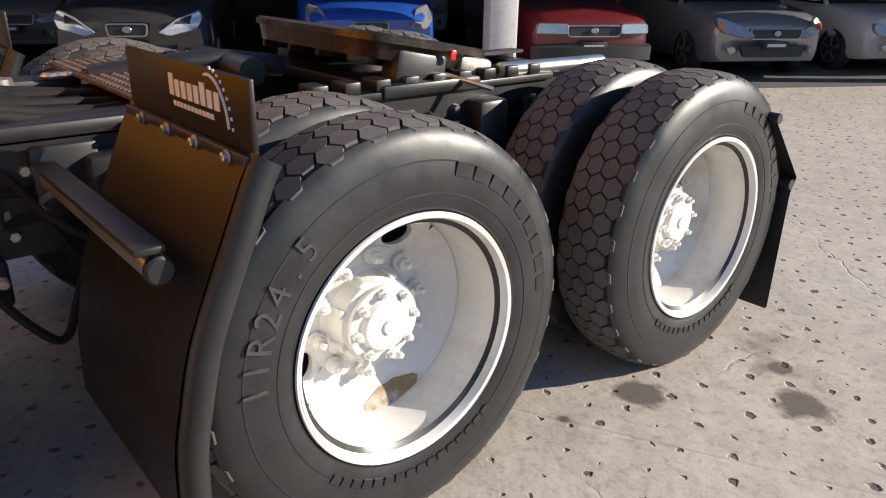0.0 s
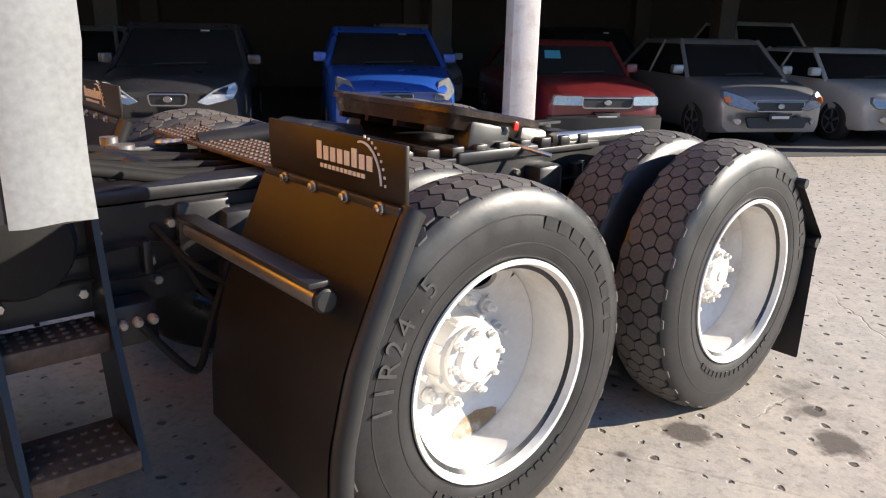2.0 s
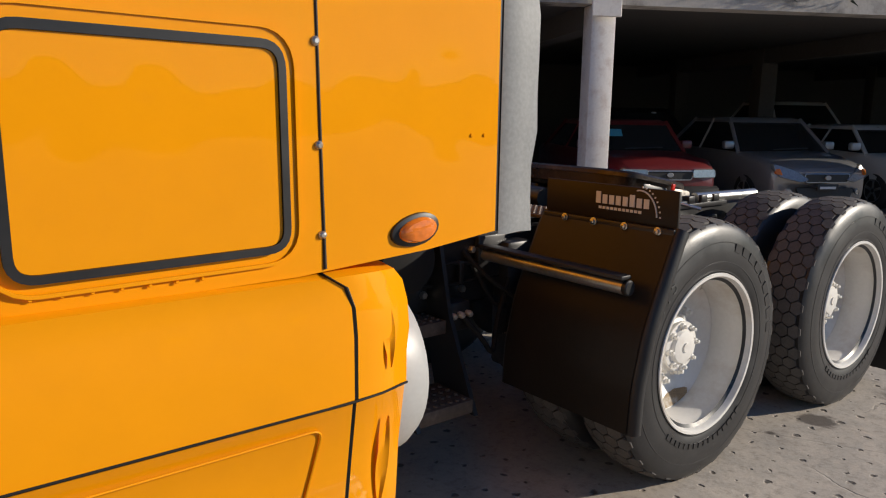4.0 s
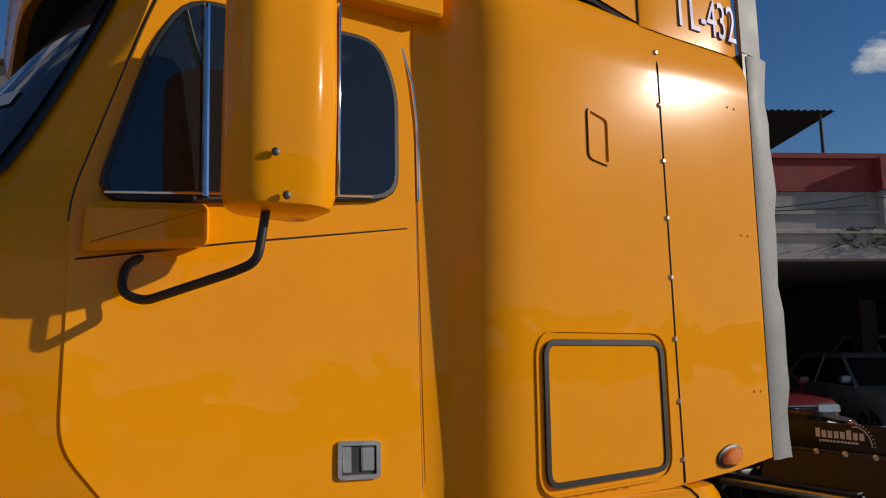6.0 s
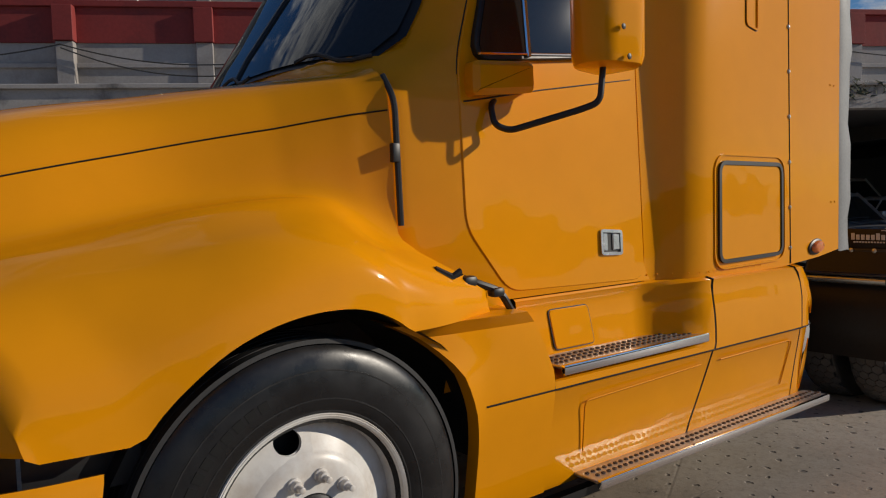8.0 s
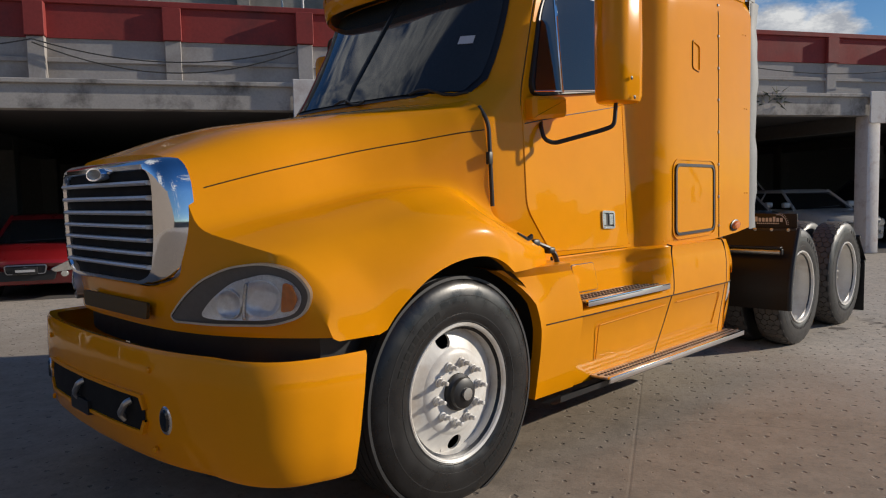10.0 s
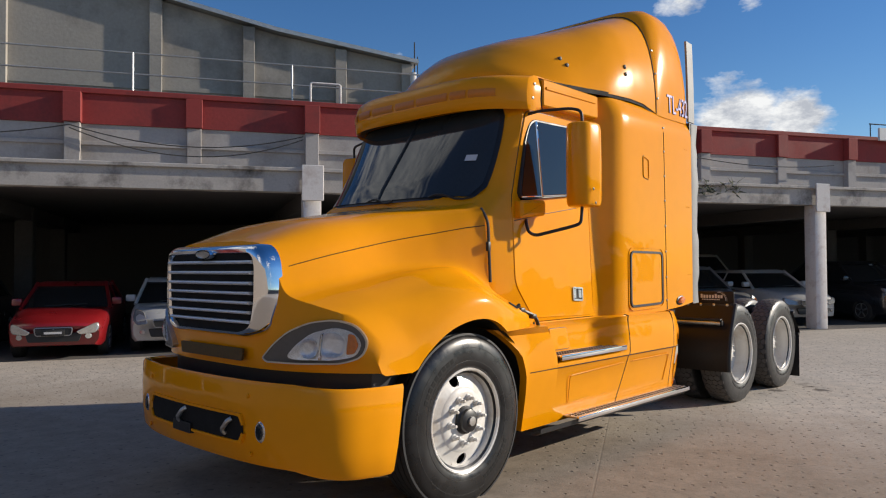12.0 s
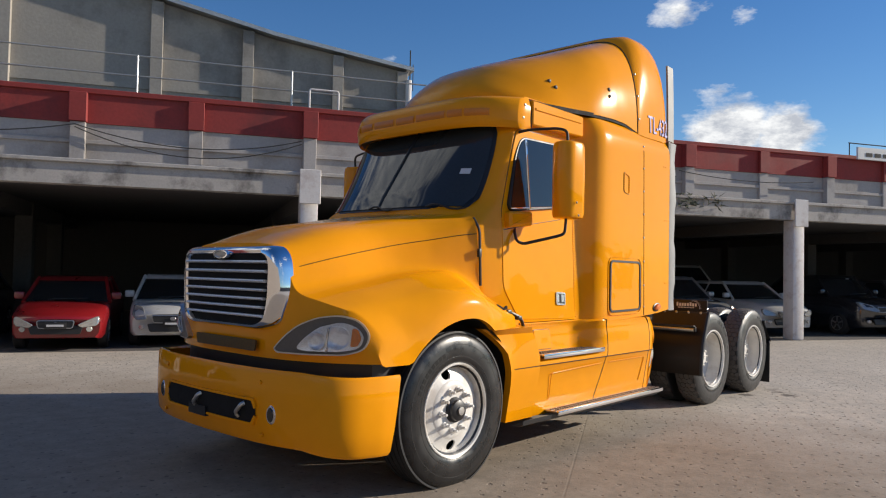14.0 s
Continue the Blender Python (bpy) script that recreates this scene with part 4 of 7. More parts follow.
slab(bm, [(-.20, .525), (.03, .525), (.03, .585), (-.20, .585)], bump_at, 0.0, 0.026)
part("plate_bracket", bm, BLACK_PLASTIC, slot)
for y in (.70, -.70):
    bm = B()
    c = bump_at(y, .615, 0.004)
    slab(bm, [(y + .040 * math.cos(a), .615 + .056 * math.sin(a)) for a in np.linspace(0, 2 * math.pi, 20, endpoint=False)], bump_at, -0.03, 0.01, 0.006)
    fog = part("fog_light", bm, BRIGHT, bumper, "round fog light in a bright ring")
    bm = B()
    slab(bm, [(y + .028 * math.cos(a), .615 + .043 * math.sin(a)) for a in np.linspace(0, 2 * math.pi, 16, endpoint=False)], bump_at, 0.0, 0.016, 0.006)
    part("fog_lens", bm, DARK_GLASS, fog)
for y, z in ((.60, .795), (-.60, .795), (.62, .49), (-.62, .49)):
    bm = B()
    slab(bm, [(y + .013 * math.cos(a), z + .013 * math.sin(a)) for a in np.linspace(0, 2 * math.pi, 8, endpoint=False)], bump_at, 0.0, 0.014, 0.004)
    part("bumper_bolt", bm, YELLOW, bumper)
# a black sheet added for the shade in the void between bonnet and bumper
bm = B()
loft(bm, [[(front_x(h) + .035, C - h, z) for h in np.linspace(-1.12, 1.12, 25)] for z in (.80, .96)])
for sg in (1, -1):
    loft(bm, [[(x, C - sg * 1.10, z) for x in (-5.25, -5.0)] for z in (.78, .95)])
part("bumper_gap_shade", bm, BLACK_PLASTIC, truck, "black sheet added as the dark gap behind the bumper")

# -- cab: horizontal rings, lofted upwards --
def cab_h(z):
    return 0.966 - 0.045 * (z - 1.1)


def cab_front(z):
    """The corner and the bulge of the front at a height."""
    t = max(0.0, min(1.0, (z - 1.93) / 0.73))
    k = max(0.0, min(1.0, (2.0 - z) / .18))
    return -3.74 + 0.23 * t - .23 * k, 0.46 - 0.30 * t - .23 * k


def cab_ring(z):
    h = cab_h(z)
    bow = 3.6 + 4 * max(0.0, min(1.0, (2.0 - z) / .18))
    xc, b = cab_front(z)
    front = [(xc - b * (1 - abs(t) ** bow), C - t * h, z) for t in np.linspace(-1, 1, 41)]
    rear_x = -2.66
    return [(rear_x, C + h, z)] + front + [(rear_x, C - h, z)]


bm = B()
loft(bm, [cab_ring(z) for z in (1.09, 1.2, 1.4, 1.6, 1.8, 1.82, 1.87, 1.93, 2.0, 2.1, 2.3, 2.5, 2.7)], closed=True, cap=True)
cab = part("cab", bm, YELLOW, truck, "yellow cab shell", sharp=40)


def screen_at(t, z, d):
    h = cab_h(z)
    xc, b = cab_front(z)
    return (xc - b * (1 - abs(t) ** 3.6) - d, C - t * (h + 0.35 * d), z + 0.3 * d)


def screen_patch(t0, t1, z0, z1, d, nt=33, nz=9, trim=0.06):
    rows_ = []
    for z in np.linspace(z0, z1, nz):
        e = trim * (1 - math.sin(math.pi * (z - z0) / (z1 - z0)) ** 0.35)
        rows_.append([screen_at(t, z, d) for t in np.linspace(t0 + e, t1 - e, nt)])
    return rows_


bm = B()
loft(bm, screen_patch(-.90, .90, 1.945, 2.66, 0.012))
seal = part("windscreen_seal", bm, BLACK_PLASTIC, truck, "black windscreen rubber")
bm = B()
loft(bm, screen_patch(-.875, .875, 1.965, 2.64, 0.020))
screen = part("windscreen", bm, SCREEN_GLASS, truck, "dark tinted windscreen in two halves")
bm = B()
tube(bm, [screen_at(0.0, z, 0.022) for z in np.linspace(1.965, 2.64, 8)], 0.012, 6)
part("windscreen_divider", bm, BLACK_PLASTIC, screen)
bm = B()
loft(bm, [[screen_at(t, z, 0.026) for t in (.70, .74, .78)] for z in (2.225, 2.27)])
part("sticker", bm, SIGN_WHITE, screen, "small white inspection sticker")
for t0 in (-.1, .55):
    bm = B()
    tube(bm, [screen_at(t0 + .3 * k / 6, 1.955 + .02 * math.sin(k), 0.04) for k in range(7)], 0.008, 6)
    part("wiper", bm, BLACK_PLASTIC, screen)

# -- doors --
DOOR = rounded([(-3.728, 1.95), (-3.728, 1.38), (-3.53, 1.118), (-2.705, 1.098), (-2.70, 2.30), (-2.74, 2.62), (-3.50, 2.62), (-3.56, 2.47)], 0.07, 4)
WIN = rounded([(-3.66, 1.965), (-2.79, 2.055), (-2.775, 2.40), (-2.83, 2.555), (-3.44, 2.545), (-3.53, 2.40)], 0.07, 4)


def cab_side(sg):
    def at(x, z, d):
        return (x, C - sg * (cab_h(z) + d), z)
    return at


for sg in (1, -1):
    at = cab_side(sg)
    bm = B()
    slab(bm, scaled(DOOR, 0.0045), at, -0.01, 0.003)
    part("door_gap", bm, BLACK_PLASTIC, cab)
    bm = B()
    slab(bm, DOOR, at, -0.01, 0.011, 0.004)
    door = part("door", bm, YELLOW, truck, "yellow cab door, closed", sharp=30)
    bm = B()
    slab(bm, scaled(WIN, 0.018), lambda x, z, d: at(x, z, d + (.026 * (2.56 - z) / .58 if d > .005 else 0)), 0.0, 0.015, 0.005)
    part("window_rubber", bm, BLACK_PLASTIC, door)
    bm = B()
    slab(bm, WIN, lambda x, z, d: at(x, z, d + (.026 * (2.56 - z) / .58 if d > .01 else 0)), 0.0, 0.019)
    win = part("window", bm, DARK_GLASS, door, "dark side window with chrome divider")
    bm = B()
    tube(bm, [at(-3.395, 1.985, 0.046), at(-3.395, 2.545, 0.021)], 0.010, 8)
    part("window_divider", bm, CHROME, win)
    bm = B()
    tube(bm, [at(-3.655, 1.972, 0.046), at(-2.87, 2.04, 0.043)], 0.005, 6)
    part("window_trim", bm, CHROME, win)
    # paddle handle in its chrome frame
    bm = B()
    ho = rounded([(-2.987, 1.228), (-2.847, 1.221), (-2.845, 1.334), (-2.985, 1.343)], 0.018)
    band(bm, ho, scaled(ho, -0.014), at, 0.0, 0.022)
    handle = part("door_handle", bm, BRIGHT, door, "chrome paddle handle with black recess")
    bm = B()
    slab(bm, scaled(ho, -0.013), at, 0.0, 0.0135)
    part("handle_recess", bm, BLACK_PLASTIC, handle)
    bm = B()
    slab(bm, rounded([(-2.907, 1.246), (-2.864, 1.244), (-2.863, 1.318), (-2.907, 1.320)], 0.006), at, 0.012, 0.021, 0.004)
    slab(bm, rounded([(-2.967, 1.246), (-2.937, 1.244), (-2.937, 1.324), (-2.967, 1.326)], 0.006), at, 0.012, 0.018, 0.003)
    each("paddle", bm, BRIGHT, handle)
    # feature line below the window
    bm = B()
    tube(bm, [at(-3.71, 1.81, 0.0105), at(-3.3, 1.875, 0.0105), at(-2.735, 1.955, 0.0105)], 0.003, 5)
    part("door_crease", bm, BLACK_PLASTIC, door)
    # bright weather strip behind the window
    bm = B()
    tube(bm, [at(-2.69, 2.05, 0.006), at(-2.688, 2.3, 0.006), at(-2.70, 2.44, 0.006), at(-2.735, 2.56, 0.006)], 0.006, 6)
    part("weather_strip", bm, CHROME, cab)
    bm = B()
    for z, x in ((2.08, -3.665), (2.30, -3.60), (2.5, -3.535)):
        revolve(bm, [(.009, 0), (.009, -sg * .006), (.004, -sg * .009)], at(x, z, 0.0), "y", 8)
    each("pillar_screw", bm, STEEL, cab)

    # -- mirror --
    bm = B()
    base = rounded([(-3.70, 1.825), (-3.385, 1.855), (-3.385, 1.965), (-3.695, 1.945)], 0.025)
    slab(bm, base, at, 0.0, 0.075, 0.02)
    mount = part("mirror_mount", bm, YELLOW, truck, "yellow mirror mount on the door")
    y_m = lambda y: C - sg * (C - y + .02)
    bm = B()
    mo = rounded([(-3.435, y_m(-.20)), (-3.395, y_m(-.10)), (-3.205, y_m(-.06)), (-3.170, y_m(-.10)), (-3.170, y_m(-.24)), (-3.235, y_m(-.285)), (-3.385, y_m(-.27))], 0.06, 5)
    cx, cy = -3.295, y_m(-.17)
    rings = []
    for z, f in ((1.905, .90), (1.912, 1.02), (1.94, 1.10), (2.2, 1.12), (2.45, 1.10), (2.485, 1.02), (2.495, .9)):
        rings.append([(cx + (x - cx) * f, cy + (y - cy) * f, z) for x, y in mo])
    loft(bm, rings, closed=True, cap=True)
    mirror = part("mirror", bm, YELLOW, truck, "tall yellow door mirror on black arms")
    bm = B()
    box(bm, -3.152, -3.145, min(y_m(-.23), y_m(-.09)), max(y_m(-.23), y_m(-.09)), 1.95, 2.45, 0.003)
    part("mirror_glass", bm, CHROME, mirror)
    bm = B()
    tube(bm, bent([(-3.535, y_m(.16), 1.83), (-3.595, y_m(.12), 1.80), (-3.605, y_m(.09), 1.73), (-3.555, y_m(.06), 1.71), (-3.385, y_m(-.14), 1.77), (-3.345, y_m(-.19), 1.79), (-3.325, y_m(-.19), 1.92)], 0.04), 0.0115, 10)
    part("mirror_arm", bm, BLACK_PLASTIC, mirror)
    bm = B()
    tube(bm, bent([(-3.495, y_m(.25), 2.575), (-3.455, y_m(.10), 2.605), (-3.365, y_m(-.12), 2.605), (-3.325, y_m(-.19), 2.585), (-3.315, y_m(-.19), 2.47)], 0.05), 0.0115, 10)
    part("mirror_arm", bm, BLACK_PLASTIC, mirror)
    bm = B()
    for x, z in ((-3.345, 2.02), (-3.315, 1.925)):
        revolve(bm, [(.010, 0), (.010, -sg * .004), (.004, -sg * .006)], (x, y_m(-.295), z), "y", 8)
    each("mirror_screw", bm, BLACK_PLASTIC, mirror)

# -- sleeper: flares out behind the doors --
def sleeper_ring(z):
    top = max(0.0, (z - 2.66) / 0.20)
    pull = 0.06 * top * top
    prof = [(-2.692, .004), (-2.66, .005), (-2.625, .012), (-2.585, .034), (-2.535, .076), (-2.48, .102), (-2.41, .113), (-2.30, .117), (-2.1, .118), (-1.74, .118), (-1.4, .116), (-1.145, .112)]
    left = []
    for x, d in prof:
        f = min(1.0, d / .112)
        base = cab_h(z) * (1 - f) + 0.968 * f
        left.append((x, base + d - pull * f))
    return [(x, C - h, z) for x, h in left] + [(x, C + h, z) for x, h in reversed(left)]


def sleeper_low(x):
    return 1.085 + 0.06 * max(0.0, min(1.0, (x + 1.85) / 0.7)) ** 1.5


bm = B()
rings = [sleeper_ring(z) for z in (1.08, 1.2, 1.5, 1.8, 2.1, 2.4, 2.6, 2.7, 2.76, 2.81, 2.85, 2.875)]
rings[0] = [(x, y, sleeper_low(x)) for x, y, z in rings[0]]
loft(bm, rings, closed=True, cap=True)
sleeper = part("sleeper", bm, YELLOW, truck, "yellow sleeper box with riveted panels", sharp=40)


def sleeper_side(sg):
    def at(x, z, d):
        ring = sleeper_ring(z)[:12]
        for p, q in zip(ring, ring[1:]):
            if p[0] <= x <= q[0] + 1e-9:
                t = (x - p[0]) / (q[0] - p[0])
                h = C - (p[1] + (q[1] - p[1]) * t)
                return (x, C - sg * (h + d), z)
        return (x, C - sg * (C - ring[-1][1] + d), z)
    return at


for sg in (1, -1):
    at = sleeper_side(sg)
    # luggage hatch with a black rubber frame
    bm = B()
    ho = rounded([(-2.335, 1.145), (-1.757, 1.155), (-1.762, 1.615), (-2.335, 1.62)], 0.06, 6)
    band(bm, ho, scaled(ho, -0.018), at, -0.002, 0.011)
    hatch = part("luggage_hatch", bm, BLACK_PLASTIC, sleeper, "luggage hatch framed in black rubber")
    bm = B()
    band(bm, scaled(ho, 0.03), scaled(ho, 0.022), at, -0.002, 0.006)
    part("hatch_bead", bm, YELLOW, hatch)
    bm = B()
    slab(bm, scaled(ho, -0.017), at, 0.0, 0.005, 0.002)
    part("hatch_panel", bm, YELLOW, hatch)
    bm = B()
    vo = rounded([(-2.095, 2.23), (-1.988, 2.21), (-1.988, 2.385), (-2.095, 2.415)], 0.025)
    band(bm, vo, scaled(vo, -0.010), at, -0.002, 0.007)
    vent = part("vent_cover", bm, YELLOW, sleeper, "small riveted vent cover")
    bm = B()
    band(bm, scaled(vo, 0.003), vo, at, -0.001, 0.003)
    part("vent_gap", bm, BLACK_PLASTIC, vent)
    # seam of the rear side extender, its rivets and bolts
    bm = B()
    tube(bm, [at(-1.667 - .022 * (z - 1.1), z, 0.0) for z in np.linspace(1.10, 2.84, 10)], 0.004, 5)
    part("panel_seam", bm, BLACK_PLASTIC, sleeper)
    bm = B()
    for i in range(8):
        z = 1.186 + .2165 * i
        p = at(-1.672 - .022 * (z - 1.1), z, 0.0)
        revolve(bm, [(.011, 0), (.010, -sg * .005), (.005, -sg * .009)], p, "y", 10)
    each("rivet", bm, STEEL, sleeper)
    bm = B()
    for i in range(14):
        p = at(-2.68 + 0.055 * i, 1.115, 0.0)
        revolve(bm, [(.005, 0), (.003, -sg * .003)], p, "y", 6)
    for x, z in ((-1.25, 1.42), (-1.20, 1.42), (-1.27, 2.02), (-1.22, 2.02), (-1.31, 2.55), (-1.26, 2.55)):
        revolve(bm, [(.006, 0), (.004, -sg * .004)], at(x, z, 0.0), "y", 6)
    tagged(part("small_rivet_pattern", bm, YELLOW, sleeper), kind="stuff")
    # amber side marker
    p = at(-1.44, 1.175, 0.0)
    bm = B()
    lens = B()
    for b_, rx, rz, d0 in ((bm, .072, .045, .012), (lens, .056, .034, .030)):
        rings = []
        for f, d in ((1.0, 0.0), (.97, d0 * .6), (.8, d0 * .9), (.4, d0), (.05, d0 * 1.02)):
            rings.append([(p[0] + rx * f * math.cos(a), p[1] - sg * d, p[2] + rz * f * math.sin(a) + .12 * rx * f * math.cos(a)) for a in np.linspace(0, 2 * math.pi, 20, endpoint=False)])
        loft(b_, rings, closed=True, cap=True)
    marker = part("side_marker", bm, BLACK_PLASTIC, sleeper, "oval amber side marker lamp")
    part("marker_lens", lens, AMBER, marker)
    # grey rubber side extender
    bm = B()
    rows = []
    for z in np.linspace(1.13, 2.83, 18):
        w = 0.006 * math.sin(z * 9) + 0.004 * math.sin(z * 23)
        rows.append([(-1.125, C - sg * 1.072, z), (-1.10, C - sg * (1.08 + w * .2), z), (-1.04, C - sg * (1.078 + w * .5), z + .004), (-.985 + w * .6, C - sg * (1.07 + w), z), (-.985 + w * .6, C - sg * (1.06 + w), z), (-1.10, C - sg * 1.06, z)])
    loft(bm, rows, closed=True, cap=True)
    part("side_extender", bm, GREY_FLAP, truck, "grey rubber side extender strip")
    bm = B()
    loft(bm, [[(-1.147, C - sg * 1.068, z), (-1.11, C - sg * 1.07, z), (-1.11, C - sg * 1.02, z), (-1.147, C - sg * 1.02, z)] for z in (1.14, 2.0, 2.84)], closed=True, cap=True)
    part("extender_seal", bm, BLACK_PLASTIC, truck)
    bm = B()
    rows = []
    for z in np.linspace(2.86, 3.62, 10):
        inw = 0.015 * ((z - 2.86) / .76) ** 2
        rows.append([(-1.12, C - sg * (1.05 - inw), z), (-.965, C - sg * (1.04 - inw), z), (-.965, C - sg * (1.025 - inw), z), (-1.12, C - sg * (1.03 - inw), z)])
    loft(bm, rows, closed=True, cap=True)
    part("roof_extender", bm, GREY_FLAP, truck, "grey roof side extender")

# -- sun visor across the front of the roof --
VISOR = [(.05, 2.645), (.0, 2.615), (-.012, 2.63), (-.022, 2.68), (-.022, 2.75), (-.012, 2.81), (.008, 2.858), (.035, 2.885), (.07, 2.897), (.14, 2.903), (.30, 2.907), (.75, 2.91)]


def visor_point(t, d, z):
    """A place on the visor; t runs from -1 to 1 across the truck, d lies behind the lower edge."""
    top = max(0.0, (z - 2.80) / .11)
    return (-3.52 - .335 * (1 - abs(t) ** 4.4) + d, C - t * (.945 - .03 * top * top), z)


bm = B()
rows = []
for d, z in VISOR:
    row = [visor_point(math.sin(math.pi / 2 * k), d, z) for k in np.linspace(-1, 1, 45)]
    far, near = row[0], row[-1]
    rows.append([(-3.375, far[1] + .006, z), (-3.43, far[1] + .003, z)] + row + [(-3.43, near[1] - .003, z), (-3.375, near[1] - .006, z)])
loft(bm, rows)
visor = part("sun_visor", bm, YELLOW, truck, "yellow sun visor over the windscreen", sharp=55)
bm = B()
loft(bm, [[visor_point(t, d, z) for t in np.linspace(-.99, .99, 31)] for d, z in ((.02, 2.632), (.12, 2.655), (.26, 2.68))])
part("visor_underside", bm, BLACK_PLASTIC, visor, "dark underside of the visor")
for t0, t1 in ((-.93, -.70), (-.66, -.46), (-.42, -.16), (-.12, .10), (.13, .46), (.49, .63), (.65, .84)):
    bm = B()
    loft(bm, [[visor_point(t, d - .004, z) for t in np.linspace(t0, t1, 9)] for d, z in ((-.012, 2.70), (-.026, 2.725), (-.026, 2.755), (-.020, 2.775))])
    part("visor_reflector", bm, YELLOW_TAPE, visor, "faded orange clearance strip")

# -- roof fairing: a dome that climbs from the visor, and a cap over the sleeper --
DOME = [(-3.60, (.80, 2.885, 2.89)), (-3.585, (.83, 2.885, 2.95)), (-3.55, (.86, 2.885, 3.03)), (-3.48, (.885, 2.885, 3.11)), (-3.38, (.905, 2.885, 3.19)), (-3.16, (.935, 2.89, 3.315)), (-2.87, (.965, 2.90, 3.425)), (-2.57, (.995, 2.91, 3.51)), (-2.2, (1.03, 2.91, 3.635)), (-1.98, (1.037, 2.90, 3.71)), (-1.735, (1.042, 2.84, 3.80))]
CAP = [(-1.745, (1.044, 2.83, 3.802)), (-1.735, (1.047, 2.825, 3.815)), (-1.69, (1.051, 2.825, 3.84)), (-1.6, (1.052, 2.82, 3.86)), (-1.45, (1.052, 2.82, 3.865)), (-1.34, (1.052, 2.82, 3.85)), (-1.25, (1.050, 2.82, 3.81)), (-1.19, (1.045, 2.82, 3.75)), (-1.15, (1.038, 2.82, 3.66))]


def roof_row(keys, x, n=45):
    hw, zb, zt = lerp_rows(keys, x)
    bow = .50 * max(0.0, min(1.0, (-2.4 - x) / 1.2))
    f = min(1.0, max(0.0, (-2.2 - x) / 1.2))
    g = min(1.0, max(0.0, (x + 1.745) / .15))
    ex, pw = (7.0 + 5 * g, .5 - .06 * g) if keys is CAP else (7.0 - 4.7 * f, .5 + .3 * f)
    out = []
    for i in range(n):
        t = math.sin(math.pi / 2 * (-1 + 2 * i / (n - 1)))
        out.append((x + bow * abs(t) ** 2.2, C - t * hw, zb + (zt - zb) * max(0.0, 1 - abs(t) ** ex) ** pw))
    return out


bm = B()
loft(bm, [roof_row(DOME, x) for x in [-3.60, -3.593, -3.585, -3.57, -3.55, -3.52, -3.48, -3.43, -3.38] + [-3.32 + .075 * i for i in range(21)] + [-1.76, -1.735]])
roof = part("roof_fairing", bm, YELLOW, truck, "yellow raised roof fairing", sharp=45)
bm = B()
rows = loft(bm, [roof_row(CAP, x) for x in (-1.745, -1.742, -1.735, -1.71, -1.69, -1.64, -1.6, -1.52, -1.45, -1.39, -1.34, -1.29, -1.25, -1.22, -1.19, -1.17, -1.15)])
bm.faces.new(rows[-1])
cap_roof = part("roof_cap", bm, YELLOW, truck, "yellow rear cap of the roof fairing", sharp=45)
for sg in (1, -1):
    bm = B()
    slab(bm, rounded([(-3.36, 2.665), (-2.62, 2.67), (-2.62, 2.865), (-3.36, 2.885)], 0.02), lambda x, z, d: (x, C - sg * (.938 + .02 * (x + 3.42) / .8 + d), z), -0.06, 0.026, 0.01)
    part("roof_side_panel", bm, YELLOW, cab)
    bm = B()
    slab(bm, rounded([(-3.33, 2.80), (-2.66, 2.79), (-2.66, 2.815), (-3.33, 2.825)], 0.01), lambda x, z, d: (x, C - sg * (.938 + .02 * (x + 3.42) / .8 + d), z), .02, 0.036, 0.005)
    part("rain_gutter", bm, YELLOW, cab)
    bm = B()
    for x, z in ((-3.445, 2.83), (-3.47, 2.715)):
        revolve(bm, [(.014, .006), (.012, -.006), (.004, -.009)] if sg > 0 else [(.014, -.006), (.012, .006), (.004, .009)], (x, C - sg * .944, z), "y", 8)
    each("visor_bolt", bm, STEEL, visor)
    bm = B()
    tube(bm, bent([(-3.355, C - sg * .953, 2.63), (-3.375, C - sg * .953, 2.72), (-3.34, C - sg * .952, 2.87)], .05), .004, 5)
    part("visor_joint", bm, BLACK_PLASTIC, visor)
    for px, pz in ((-3.06, 3.155), (-3.06, 3.10), (-2.24, 3.165), (-2.24, 3.10)):
        rowp = [p for p in roof_row(DOME, px, 241) if (C - p[1]) * sg > 0]
        q = min(rowp, key=lambda p: abs(p[2] - pz))
        bm = B()
        revolve(bm, [(.018, sg * .02), (.018, -sg * .006), (.006, -sg * .012)], q, "y", 10)
        part("roof_grommet", bm, BLACK_PLASTIC, roof)
    bm = B()
    for z in (2.98, 3.2, 3.42):
        q = min((p for p in roof_row(CAP, -1.725, 241) if (C - p[1]) * sg > 0), key=lambda p: abs(p[2] - z))
        revolve(bm, [(.011, sg * .005), (.010, -sg * .005), (.005, -sg * .008)], q, "y", 10)
    each("rivet", bm, STEEL, cap_roof)
    # panel joint between dome and cap, and a black strip painted as the shadow gap under the dome
    bm = B()
    tube(bm, [(-1.748, p[1] - sg * .002, p[2] + .003) for p in roof_row(DOME, -1.748, 61) if (C - p[1]) * sg > .5], 0.0045, 5)
    part("roof_joint", bm, BLACK_PLASTIC, roof)
    bm = B()
    loft(bm, [[(x, C - sg * (lerp_rows(DOME, x)[0] - .006), lerp_rows(DOME, x)[1] + dz) for x in np.linspace(-3.35, -1.75, 22)] for dz in (-.025, .012)])
    part("roof_gap_shade", bm, RUBBER_DULL, roof, "black strip painted as the shaded gap below the fairing")
